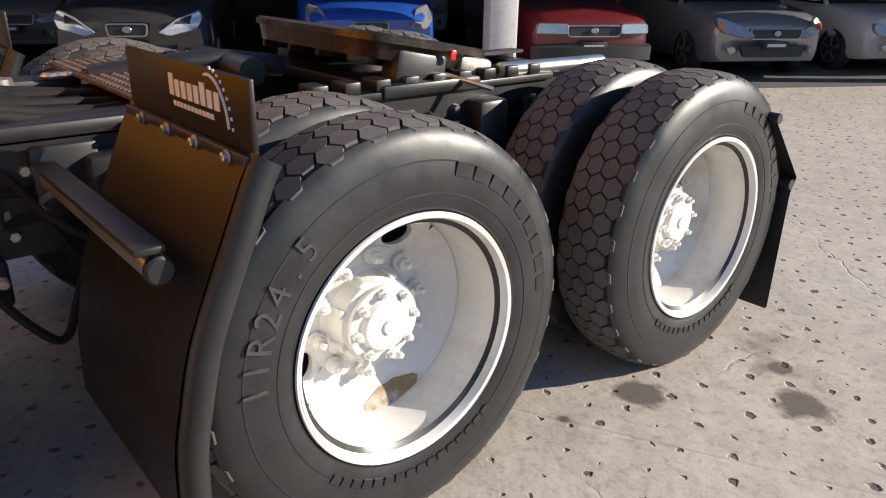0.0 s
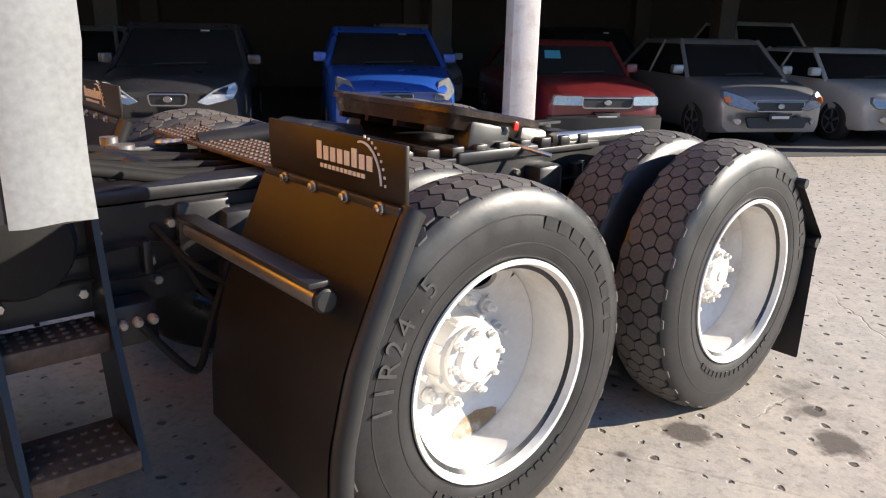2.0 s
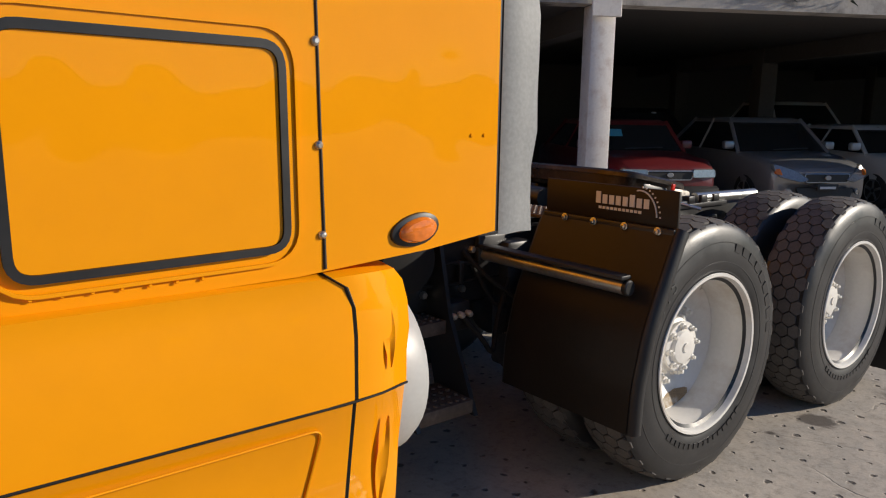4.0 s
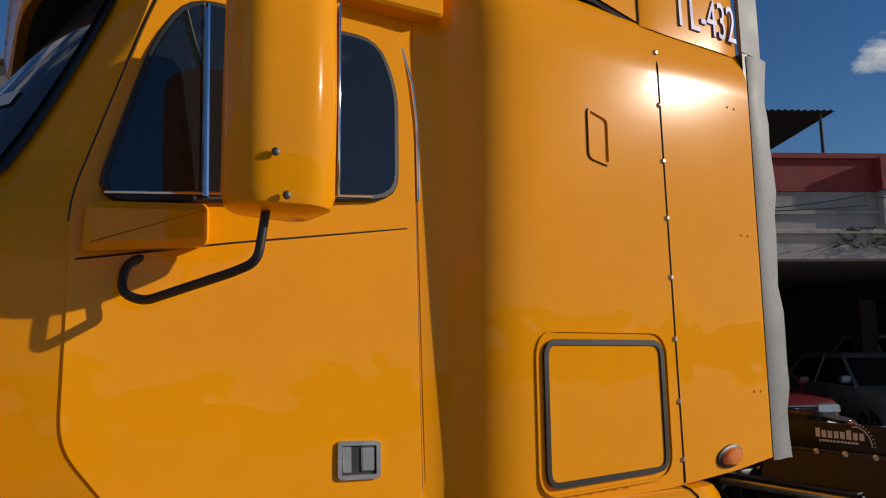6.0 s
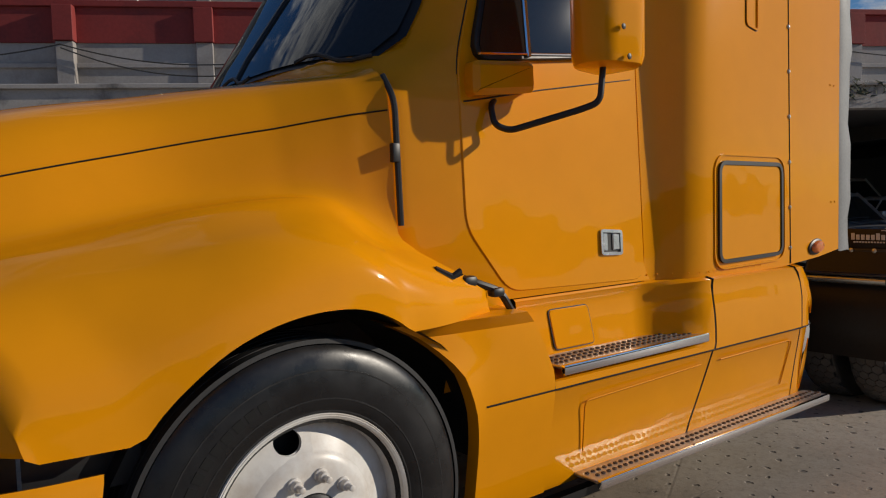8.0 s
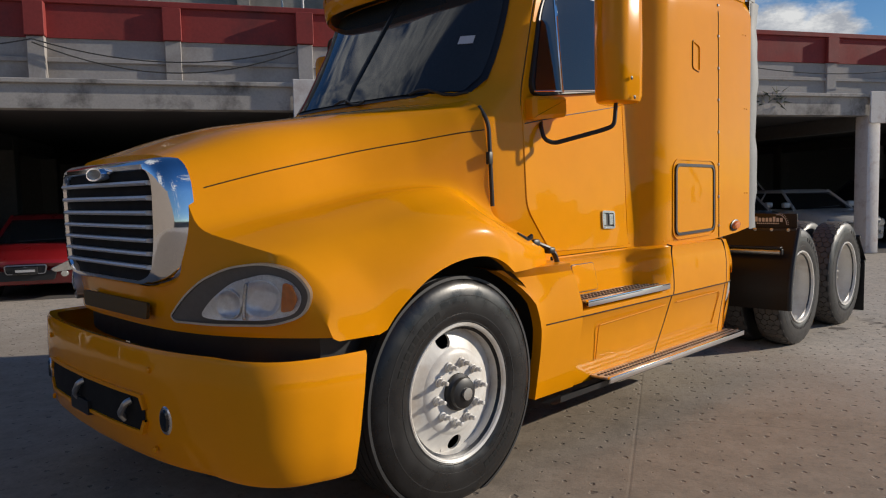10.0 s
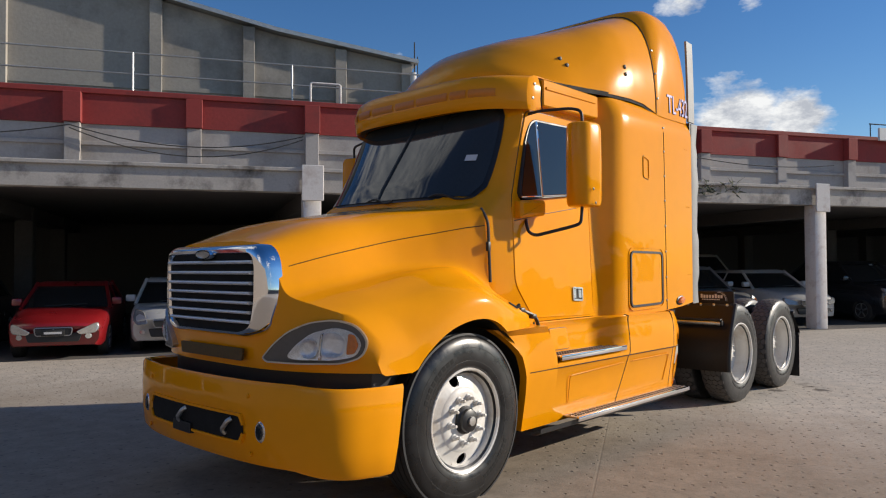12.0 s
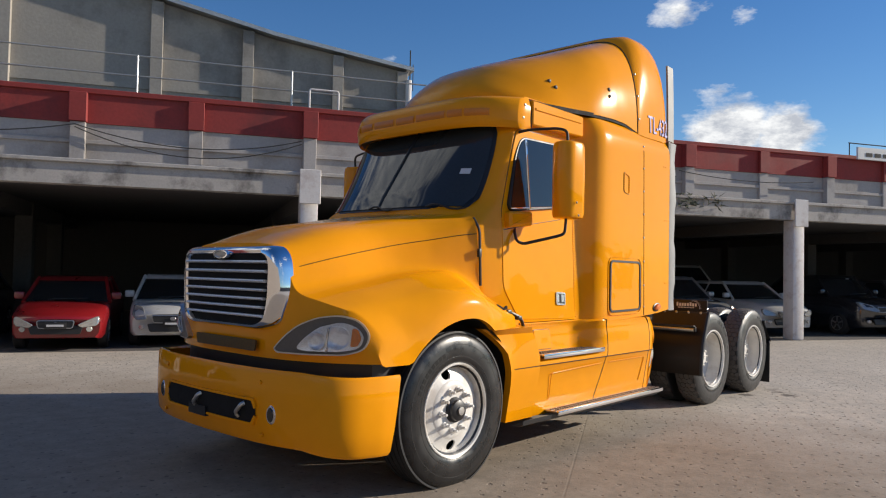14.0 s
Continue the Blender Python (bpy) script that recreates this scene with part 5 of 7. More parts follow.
lettering("TL-432", 0.235, Matrix.Translation((-1.37, C - 1.0535, 2.955)) @ pose(0, 0, 0, 88.5, 0, 0) @ Matrix.Diagonal((.60, 1, 1, 1)), SIGN_BLUE, truck, "fleet_number", 0.004, "violet-blue fleet lettering")

# -- chassis fairings under the cab, with steps --
def skirt_section(x, recess):
    """Half-width and height from the top inwards, down to the lower edge."""
    tail = max(0.0, (x + 1.75) / 0.30)
    pinch = 0.02 * tail
    if recess:
        return [(.965, 1.085), (.98, 1.075), (.988, 1.055), (.995, 1.02), (1.004, .95), (1.012, .88), (1.02, .826), (1.205, .80), (1.205, .775), (1.195, .765), (1.165, .60), (1.135, .45), (1.13, .405), (1.12, .38)]
    return [(.965, 1.10), (1.05, 1.095), (1.12, 1.08), (1.165, 1.05), (1.19, 1.00), (1.20, .93), (1.205 - pinch, .86), (1.205 - pinch, .80), (1.205 - pinch, .775), (1.195 - pinch, .765), (1.165 - pinch, .60), (1.135, .45), (1.13, .405), (1.12, .38)]


for sg in (1, -1):
    bm = B()
    rows = []
    for x in np.linspace(-3.50, -2.422, 30):
        k = max(0.0, min(1.0, (x + 2.74) / .30))
        k = k * k * (3 - 2 * k)
        rows.append([(x - .33 * max(0.0, .80 - a[1]) * ((x + 3.5) / 1.078) ** 2, C - sg * (a[0] + (b_[0] - a[0]) * k), a[1] + (b_[1] - a[1]) * k) for a, b_ in zip(skirt_section(x, True), skirt_section(x, False))])
    loft(bm, rows)
    fairing = part("chassis_fairing", bm, YELLOW, truck, "yellow chassis fairing with a recessed step", sharp=35)
    # front wing end of the fairing, cut by the wheel arch
    bm = B()
    rows = []
    for i in range(15):
        t = i / 14
        x1 = -3.50
        row = []
        for z in np.linspace(1.075, 0.38, 16):
            d = (z - .58) / .595
            edge = -4.51 + .61 * math.sqrt(max(0.0, 1 - d * d)) if z > .58 else -3.90 + .02 * (.58 - z)
            top_end = -3.62 if z > .83 else x1
            if z > .83:
                top_end = -3.50 - .15 * (z - .83) / .245
            x = edge + (top_end - edge) * t
            h = 1.205 - .02 * max(0, (z - .9) / .2) ** 2 - (.075 * max(0, (.765 - z) / .385))
            h -= .10 * (1 - t) ** 3 * max(0, (z - .9) / .2)
            row.append((x, C - sg * h, z))
        rows.append(row)
    loft(bm, rows)
    loft(bm, [[(x, y, z), (x + .0, y + sg * .06, z)] for x, y, z in rows[0]])
    loft(bm, [[(x, y, z), (x + .012, y + sg * .19 * min(1, max(0, (z - .82) / .05)), z)] for x, y, z in rows[-1] if z > .80])
    loft(bm, [[(x, y, z), (x, y + sg * .15, z + .01)] for x, y, z in [r[0] for r in rows]])
    part("fairing_front", bm, YELLOW, fairing, sharp=40)
    bm = B()
    rows = []
    for x in np.linspace(-2.408, -1.685, 12):
        rows.append([(x - .33 * max(0.0, .80 - z) * ((-1.685 - x) / .723) ** 2, C - sg * h, z) for h, z in skirt_section(x, False)])
    loft(bm, rows)
    first = [(x, y, z) for x, y, z in rows[0]]
    loft(bm, [first[:8], [(x, y + sg * .16, z - .01) for x, y, z in first[:8]]])
    part("fairing_panel", bm, YELLOW, fairing, sharp=35)
    bm = B()
    rows = []
    for i, x in enumerate(np.linspace(-1.675, -1.487, 8)):
        k = (i / 7) ** 2.2
        rows.append([(x, C - sg * (h - .06 * k), z - .02 * k) for h, z in skirt_section(x, False)])
    loft(bm, rows)
    loft(bm, [rows[-1], [(x - .03, y + sg * .12, z) for x, y, z in rows[-1]]])
    part("fairing_tail", bm, YELLOW, fairing, sharp=35)
    for xg, lean in ((-2.415, .33), (-1.68, 0.0)):
        bm = B()
        tube(bm, [(xg - lean * max(0.0, .80 - z), C - sg * (h - .004), z) for h, z in skirt_section(xg, False)[:12]], 0.006, 5)
        part("fairing_gap", bm, RUBBER_DULL, fairing)
    # scooped hollows moulded into the tail
    for z0, z1 in ((.83, 1.03), (.43, .70)):
        bm = B()
        rows = []
        for i in range(9):
            t = i / 8
            w = .022 * math.sin(math.pi * t) + .002
            z = z0 + (z1 - z0) * t
            h = 1.18 - .075 * max(0.0, (.765 - z) / .385) - .04 * max(0.0, (z - .86) / .17) ** 2
            rows.append([(-1.575 - w, C - sg * (h + .012), z), (-1.575, C - sg * (h + .006), z), (-1.575 + w * .6, C - sg * (h + .012), z)])
        loft(bm, rows)
        part("tail_hollow", bm, YELLOW, fairing)
    # access flap in the recess, and a black bead painted as a shadow line over the lower panel
    bm = B()
    fo = rounded([(-3.27, .865), (-3.03, .865), (-3.05, 1.02), (-3.29, 1.02)], 0.02)
    at = lambda x, z, d: (x, C - sg * (1.021 - (z - .85) * .14 + d), z)
    slab(bm, scaled(fo, .004), at, -.004, .003)
    part("flap_gap", bm, BLACK_PLASTIC, fairing)
    bm = B()
    slab(bm, fo, at, -.004, .007, .003)
    part("access_flap", bm, YELLOW, fairing)
    bm = B()
    tube(bm, [(x, C - sg * (1.205), .772) for x in np.linspace(-3.88, -1.69, 12)] + [(-1.60, C - sg * 1.19, .77), (-1.50, C - sg * 1.15, .765)], 0.0035, 5)
    part("fairing_shadow_line", bm, RUBBER_DULL, fairing)
    bm = B()
    tube(bm, bent([(-3.26, C - sg * 1.152, .50), (-3.29, C - sg * 1.197, .70), (-2.52, C - sg * 1.197, .72)], .03), 0.003, 5)
    tube(bm, bent([(-2.37, C - sg * 1.197, .72), (-1.76, C - sg * 1.192, .72), (-1.80, C - sg * 1.15, .50)], .03), 0.003, 5)
    each("panel_emboss", bm, YELLOW, fairing)
    # steps: perforated aluminium treads with bright noses
    for nm, x0, x1, h0, h1, z in (("upper_step", -3.445, -2.48, 1.02, 1.205, .838), ("lower_step", -3.29, -1.53, 1.125, 1.265, .405)):
        bm = B()
        box(bm, x0, x1, C - sg * h1 if sg > 0 else C + h0, C - sg * h0 if sg > 0 else C + h1, z, z + .012, 0.003, 1)
        step = part(nm, bm, ALU, truck, "aluminium tread step with raised grip holes")
        bm = B()
        nose_y = C - sg * h1
        box(bm, x0, x1, nose_y - .012, nose_y + .012, z - .022, z + .016, 0.006)
        part("step_nose", bm, CHROME, step)
        bm = B()
        nrow = 3 if nm == "upper_step" else 2
        for i in range(int((x1 - x0) / .035)):
            for j in range(nrow):
                c = (x0 + .03 + .035 * i + (.017 if j % 2 else 0), C - sg * (h0 + .05 + .04 * j), z + .011)
                revolve(bm, [(.011, 0), (.009, .006), (.005, .006), (.0045, .001)], c, "z", 8)
        tagged(part("grip_pattern", bm, DUSTY, step), kind="stuff")
    bm = B()
    loft(bm, [[(x, C - sg * 1.24, .40), (x, C - sg * 1.235, .36), (x, C - sg * 1.19, .335), (x, C - sg * 1.1, .335)] for x in np.linspace(-3.80, -1.52, 6)])
    part("fairing_sill", bm, BLACK_PLASTIC, fairing, "dark plastic lower sill")

SHAPE.pop()

# -- fuel tank and rear steps behind the fairing --
for sg in (1, -1):
    bm = B()
    revolve(bm, [(.05, .03), (.19, .025), (.265, .0), (.285, -.035), (.288, -.10), (.286, -.92), (.24, -.96)], (-1.345, C - sg * .80, .69), "x", 40)
    tank = part("fuel_tank", bm, TANK, truck, "white painted cylindrical fuel tank")
    bm = B()
    for x in (-1.6, -2.1):
        revolve(bm, [(.289, -.03), (.295, -.03), (.295, .03), (.289, .03)], (x, C - sg * .80, .69), "x", 40, cap=False)
    each("tank_strap", bm, STEEL, tank)
    bm = B()
    for x in (-1.135, -.865):
        loft(bm, [[(xx, C - sg * h, z) for h, z in ((.735, .345), (.50, .345), (.42, .62), (.42, .99), (.50, .99), (.57, .70))] for xx in (x - .009, x + .009)], closed=True, cap=True)
    ladder = part("frame_step", bm, BLACK, truck, "black steel frame ladder with two dusty treads", smooth=False)
    for z, h0, h1 in ((.625, .555, .40), (.355, .725, .50)):
        ya_, yb_ = sorted((C - sg * h0, C - sg * h1))
        bm = B()
        box(bm, -1.127, -.873, ya_, yb_, z, z + .055, .006)
        tread = part("step_tread", bm, DUSTY, ladder)
        bm = B()
        for i in range(7):
            for j in range(4):
                revolve(bm, [(.010, 0), (.008, .006), (.004, .006)], (-1.102 + .034 * i, ya_ + .025 + .042 * j * (yb_ - ya_) / .19, z + .055), "z", 8)
        tagged(part("grip_studs", bm, DUSTY, tread), kind="stuff")

# -- frame --
for sg in (1, -1):
    bm = B()
    y = C - sg * .43
    prof = [(y, .70), (y, .985), (y + sg * .085, .985), (y + sg * .085, .97), (y + sg * .012, .97), (y + sg * .012, .715), (y + sg * .085, .715), (y + sg * .085, .70)]
    loft(bm, [[(x, p, z) for p, z in prof] for x in (-5.2, -3, -1, 0, 1.0, 1.9)], closed=True, cap=True)
    rail = part("frame_rail", bm, BLACK, truck, "black painted steel chassis rail")
    bm = B()
    for i in range(16):
        for z in (.76, .92):
            bolt(bm, (-1.3 + .2 * i + (.05 if z > .8 else 0), y, z), .016, .02, "-y" if sg > 0 else "y")
    each("rail_bolt", bm, STEEL, rail)
    # long dark cover along the rail behind the cab
    bm = B()
    ya, yb = sorted((C - sg * .44, C - sg * .30))
    box(bm, -1.5, -.30, ya, yb, .99, 1.03, .01)
    part("rail_cap", bm, BLACK, rail)
    # suspension air springs, axle seats, torque arms
    for ax in (AXLE_A, AXLE_B):
        bm = B()
        revolve(bm, [(.11, 0), (.13, .03), (.14, .09), (.12, .13), (.14, .17), (.13, .22), (.11, .25)], (ax + .32, C - sg * .50, .50), "z", 20)
        part("air_spring", bm, BLACK_PLASTIC, truck, "black rubber air spring")
        bm = B()
        box(bm, ax - .45, ax + .42, C - sg * .50 - .05, C - sg * .50 + .05, .44, .53, .02)
        part("spring_beam", bm, BLACK, truck)
        bm = B()
        box(bm, ax - .52, ax - .38, C - sg * .47 - .05, C - sg * .47 + .05, .40, .95, .02)
        part("hanger_bracket", bm, BLACK, truck, "black cast hanger bracket")
        bm = B()
        tube(bm, [(ax - .18, C - sg * .47, .42), (ax - .22, C - sg * .45, .93)], .03, 10)
        tube(bm, [(ax - .18, C - sg * .47, .42), (ax - .20, C - sg * .46, .70)], .04, 10)
        part("shock_absorber", bm, BLACK, truck)
for x in (-4.9, -2.6, -1.35, -.38, .66, 1.78):
    bm = B()
    box(bm, x - .06, x + .06, C - .425, C + .425, .74, .95, .015)
    part("cross_member", bm, BLACK, truck)
for ax in (AXLE_A, AXLE_B):
    bm = B()
    tube(bm, [(ax, C - .95, HUB_Z), (ax, C + .95, HUB_Z)], .075, 16)
    revolve(bm, [(.05, -.22), (.17, -.16), (.21, 0), (.17, .16), (.05, .22)], (ax, C, HUB_Z), "x", 20)
    part("drive_axle", bm, BLACK, truck, "black drive axle housing")
bm = B()
tube(bm, [(-2.6, C, .70), (-.2, C, .60)], .055, 14)
tube(bm, [(.2, C, .60), (1.1, C, .58)], .055, 14)
part("drive_shaft", bm, BLACK, truck)
bm = B()
tube(bm, [(AXLE_F, C - .9, .48), (AXLE_F, C - .5, .42), (AXLE_F, C + .5, .42), (AXLE_F, C + .9, .48)], .06, 10)
part("front_axle", bm, BLACK, truck)
bm = B()
box(bm, -5.1, -2.9, C - .40, C + .40, .55, 1.05, .06)
part("engine_block", bm, BLACK, truck, "dark engine and gearbox bulk")
bm = B()
for s in (.30, .42):
    tube(bm, bent([(-1.35, C - s, 1.02), (-.9, C - s, 1.10), (-.5, C - s + .1, 1.0), (0, C - s + .2, 1.0)], .1), .017, 10)
each("air_line", bm, RUBBER_DULL, truck)
# tanks and plates between the rails
bm = B()
revolve(bm, [(.03, -.62), (.12, -.60), (.14, -.55), (.14, .55), (.12, .60), (.03, .62)], (-1.05, C + .05, .93), "y", 24)
part("air_tank", bm, RUBBER_DULL, truck, "black air reservoir across the frame")
bm = B()
box(bm, -.33, -.10, C - .60, C + .60, 1.035, 1.05, .004)
plate = part("deck_plate", bm, DUSTY, truck, "perforated aluminium deck plate across the frame")
bm = B()
for i in range(6):
    for j in range(36):
        revolve(bm, [(.010, 0), (.008, .005), (.004, .005)], (-.31 + .036 * i, C - .58 + .033 * j, 1.05), "z", 6)
tagged(part("grip_pattern", bm, DUSTY, plate), kind="stuff")
bm = B()
box(bm, -1.45, -.72, C - .34, C + .06, .97, 1.0, .01)
box(bm, -1.45, -.72, C + .12, C + .36, .95, .99, .01)
each("frame_cover", bm, BLACK, truck)
bm = B()
tube(bm, bent([(-.95, C + .36, .98), (-.62, C + .20, 1.02), (-.45, C - .05, .90)], .15), .05, 12)
part("exhaust_stub", bm, BLACK, truck, "dark bent pipe between the rails")
bm = B()
box(bm, -.62, -.36, C + .02, C + .42, .985, 1.0, .004)
part("frame_plate", bm, BLACK, truck)
bm = B()
tube(bm, [(-.56, C + .40, .88), (-.56, C + .40, 1.06)], .032, 12)
revolve(bm, [(.045, 1.0), (.045, 1.05)], (-.56, C + .25, 0), "z", 12)
for i in range(6):
    revolve(bm, [(.02, 1.03), (.028, 1.04), (.02, 1.05)], (-.40 + .03 * i, C + .30, 0), "z", 10)
each("air_fitting", bm, STEEL, truck, "brass and steel air fittings")

# -- fifth wheel --
FW = (.62, C, 1.165)
tilt = pose(FW[0], FW[1], FW[2], 0, 10, 0)
plate_out = rounded([(-.26, -.28), (-.20, -.43), (.10, -.44), (.36, -.36), (.40, -.17), (.08, -.05), (-.02, 0), (.08, .05), (.40, .17), (.36, .36), (.10, .44), (-.20, .43), (-.26, .28)], .05, 4)
bm = B()
slab(bm, plate_out, lambda u, v, d: tilt @ Vector((u, v, d)), -.03, .0, .01)
fifth = part("fifth_wheel", bm, GREASE, truck, "greasy black fifth wheel coupling plate, tilted")
bm = B()
rim = scaled(plate_out, -.015)
loft(bm, [[tilt @ Vector((u, v, -.028)) for u, v in rim], [tilt @ Vector((u * .97, v * .95, -.085)) for u, v in rim]], closed=True)
part("plate_skirt", bm, GREASE, fifth)
bm = B()
for k, v in enumerate((-.30, -.1, .1, .30)):
    box(bm, -.22, .32, v - .012, v + .012, -.11, -.03, .004, m=tilt)
each("plate_rib", bm, GREASE, fifth)
bm = B()
for sgy in (1, -1):
    box(bm, -.10, .12, sgy * .37 - .05, sgy * .37 + .05, -.20, -.04, .02, m=tilt)
each("pivot_bracket", bm, BLACK, fifth)
bm = B()
tube(bm, [tilt @ Vector(p) for p in ((.10, -.30, -.10), (.18, -.50, -.12), (.22, -.56, -.13))], .010, 8)
part("release_handle", bm, STEEL, fifth)
bm = B()
box(bm, .10, .125, -.452, -.44, -.055, -.02, .004, m=tilt)
part("red_tag", bm, RED_LENS, fifth)
bm = B()
box(bm, .20, .36, -.40, -.30, -.10, -.032, .02, m=tilt)
box(bm, .30, .40, -.26, -.16, -.11, -.032, .02, m=tilt)
each("worn_jaw", bm, WORN, fifth, "pale worn coupling jaw")
for sg in (1, -1):
    bm = B()
    y = C - sg * .40
    box(bm, .10, 1.25, y - .05, y + .05, .985, 1.01, .004)
    for i in range(9):
        box(bm, .16 + .12 * i, .22 + .12 * i, y - .045, y + .045, 1.01, 1.05, .006)
    part("slide_rack", bm, BLACK, truck, "black toothed slide rail of the coupling")
bm = B()
box(bm, .42, .85, C - .46, C + .46, .985, 1.03, .01)
part("slide_carriage", bm, BLACK, truck)
bm = B()
tube(bm, [(1.0, C - .40, 1.03), (1.55, C - .44, 1.03)], .03, 12)
part("bright_pipe", bm, STEEL, truck, "bare steel pipe along the frame")
bm = B()
tube(bm, bent([(-.3, C + .2, 1.04), (.1, C + .12, 1.08), (.35, C + .1, 1.04)], .08), .04, 12)
part("hose", bm, BLACK_PLASTIC, truck)
bm = B()
revolve(bm, [(.05, -.22), (.055, -.2), (.055, .2), (.05, .22)], (.15, C + .15, 1.05), "y", 14)
part("cylinder", bm, BLACK, truck)

# -- splash guards --
def guard(sg, ax, rear):
    """A poly guard round a drive tyre: an upright plate, a sloping sheet and a hanging flap."""
    ya, yb = sorted((C - sg * 1.264, C - sg * .649))
    if not rear:
        bm = B()
        box(bm, -.437, -.425, ya, yb, 1.075, 1.225, .003)
        g = part("splash_guard", bm, GUARD, truck, "dark poly splash guard with white print")
        bm = B()
        rows_ = []
        prof = [(-.435, 1.085), (-.455, 1.05), (-.50, .95), (-.545, .85), (-.585, .75), (-.612, .64), (-.63, .55), (-.637, .40)]
        ctr = curve_points(prof, 24)
        loft(bm, [[(x, y, z) for y in np.linspace(ya, yb, 9)] for x, z in ctr])
        loft(bm, [[(x - .012, y, z + .004) for y in np.linspace(ya, yb, 9)] for x, z in ctr])
        part("guard_sheet", bm, GUARD, g)
        bm = B()
        for y in (ya, yb):
            tube(bm, [(x + .022, y, z) for x, z in ctr], .03, 10)
        each("guard_edge", bm, BLACK_PLASTIC, g)
        bm = B()
        box(bm, -.455, -.437, ya, yb, 1.068, 1.095, .004)
        part("guard_angle", bm, BLACK, g)
        for i in range(4):
            y = C - sg * (.7695 + .1435 * i)
            bm = B()
            revolve(bm, [(.015, 0), (.015, -.003), (.010, -.004), (.010, -.012), (.006, -.014)], (-.456, y, 1.083), "x", 12)
            part("guard_bolt", bm, STEEL, g)
        # white print: bars and an arc in the place of the maker's lettering
        def strip(y0, y1, z0, z1):
            box(bm, -.4392, -.437, min(y0, y1), max(y0, y1), z0, z1)
        bm = B()
        yc = C - sg * 1.02
        for k in range(8):
            u = .115 - .031 * k
            strip(yc + u, yc + u - .022, 1.152, 1.196 if k in (0, 5) else 1.186)
        for k in range(11):
            strip(yc + .10 - .018 * k, yc + .087 - .018 * k, 1.132, 1.142)
        arc = [(-.4395, yc - .085 - .075 * math.sin(a), 1.12 + .095 * math.cos(a)) for a in np.linspace(-.2, 1.5, 14)]
        tube(bm, arc, .003, 5)
        for a in np.linspace(.1, 1.5, 9):
            c = (yc - .085 - .088 * math.sin(a), 1.12 + .108 * math.cos(a))
            strip(c[0] - .003, c[0] + .003, c[1] - .003, c[1] + .003)
        part("guard_print", bm, SIGN_WHITE, g, "white arc and bars of worn print")
        bm = B()
        y_in, y_out = C - sg * .44, C - sg * 1.19
        tube(bm, [(-.602, y_in, .90), (-.602, y_out, .90)], .026, 18)
        pole = part("hanger_pole", bm, STEEL, truck, "bare steel mudguard pole on the frame")
        bm = B()
        revolve(bm, [(.0265, 0), (.028, -sg * .004), (.028, -sg * .016), (.023, -sg * .02)], (-.602, y_out, .90), "y", 18)
        part("pole_cap", bm, BLACK_PLASTIC, pole)
        bm = B()
        box(bm, -.64, -.585, min(y_in, C - sg * 1.2), max(y_in, C - sg * 1.2), .93, .945, .004)
        part("pole_clamp", bm, BLACK_PLASTIC, pole)
        bm = B()
        box(bm, -.64, -.48, min(y_in, y_in - sg * .03), max(y_in, y_in - sg * .03), .80, .98, .01)
        part("pole_bracket", bm, BLACK, pole)
    else:
        bm = B()
        prof = [(1.62, .90), (1.74, .78), (1.885, .635), (1.862, .60), (1.852, .57), (1.847, .30), (1.842, .075)]
        for off in (0, .012):
            loft(bm, [[(x + off, y, z) for y in np.linspace(ya + .075, yb, 7)] for x, z in prof])
        g = part("mud_flap", bm, BLACK_PLASTIC, truck, "black angular rear mud flap")
        bm = B()
        tube(bm, [(1.862, ya + .075, .612), (1.862, yb, .612)], .022, 8)
        tube(bm, [(1.64, C - sg * .44, .90), (1.64, C - sg * 1.2, .90)], .02, 8)
        part("flap_bracket", bm, BLACK, g)


for sg in (1, -1):
    guard(sg, AXLE_A, False)
    guard(sg, AXLE_B, True)

# -- wheels --
def tyre_profile(R, w, r0):
    """Radius and offset across a tyre, from the inner bead over the tread to the outer bead."""
    hw = w / 2
    side = [(r0 - .012, hw * .72), (r0 + .010, hw * .84), (r0 + .035, hw * .93), (r0 + .06, hw * .975), (r0 + (R - r0) * .45, hw * 1.0), (R - .11, hw * .99), (R - .085, hw * .972), (R - .06, hw * .94), (R - .038, hw * .895), (R - .02, hw * .835), (R - .010, hw * .77), (R - .012, hw * .72)]
    return [(r, -a) for r, a in side] + [(R - .012, -hw * .5), (R - .010, 0), (R - .012, hw * .5)] + [(r, a) for r, a in reversed(side)]


def sidewall_ribs(bm, centre, sg, R, w, r0):
    for r, k in ((r0 + .030, .915), (r0 + .068, .985), (R - .082, .97)):
        y = -sg * (w / 2 * k)
        revolve(bm, [(r - .003, y + sg * .012), (r - .002, y - sg * .0006), (r + .002, y - sg * .0006), (r + .003, y + sg * .012)], centre, "y", 64, cap=False)


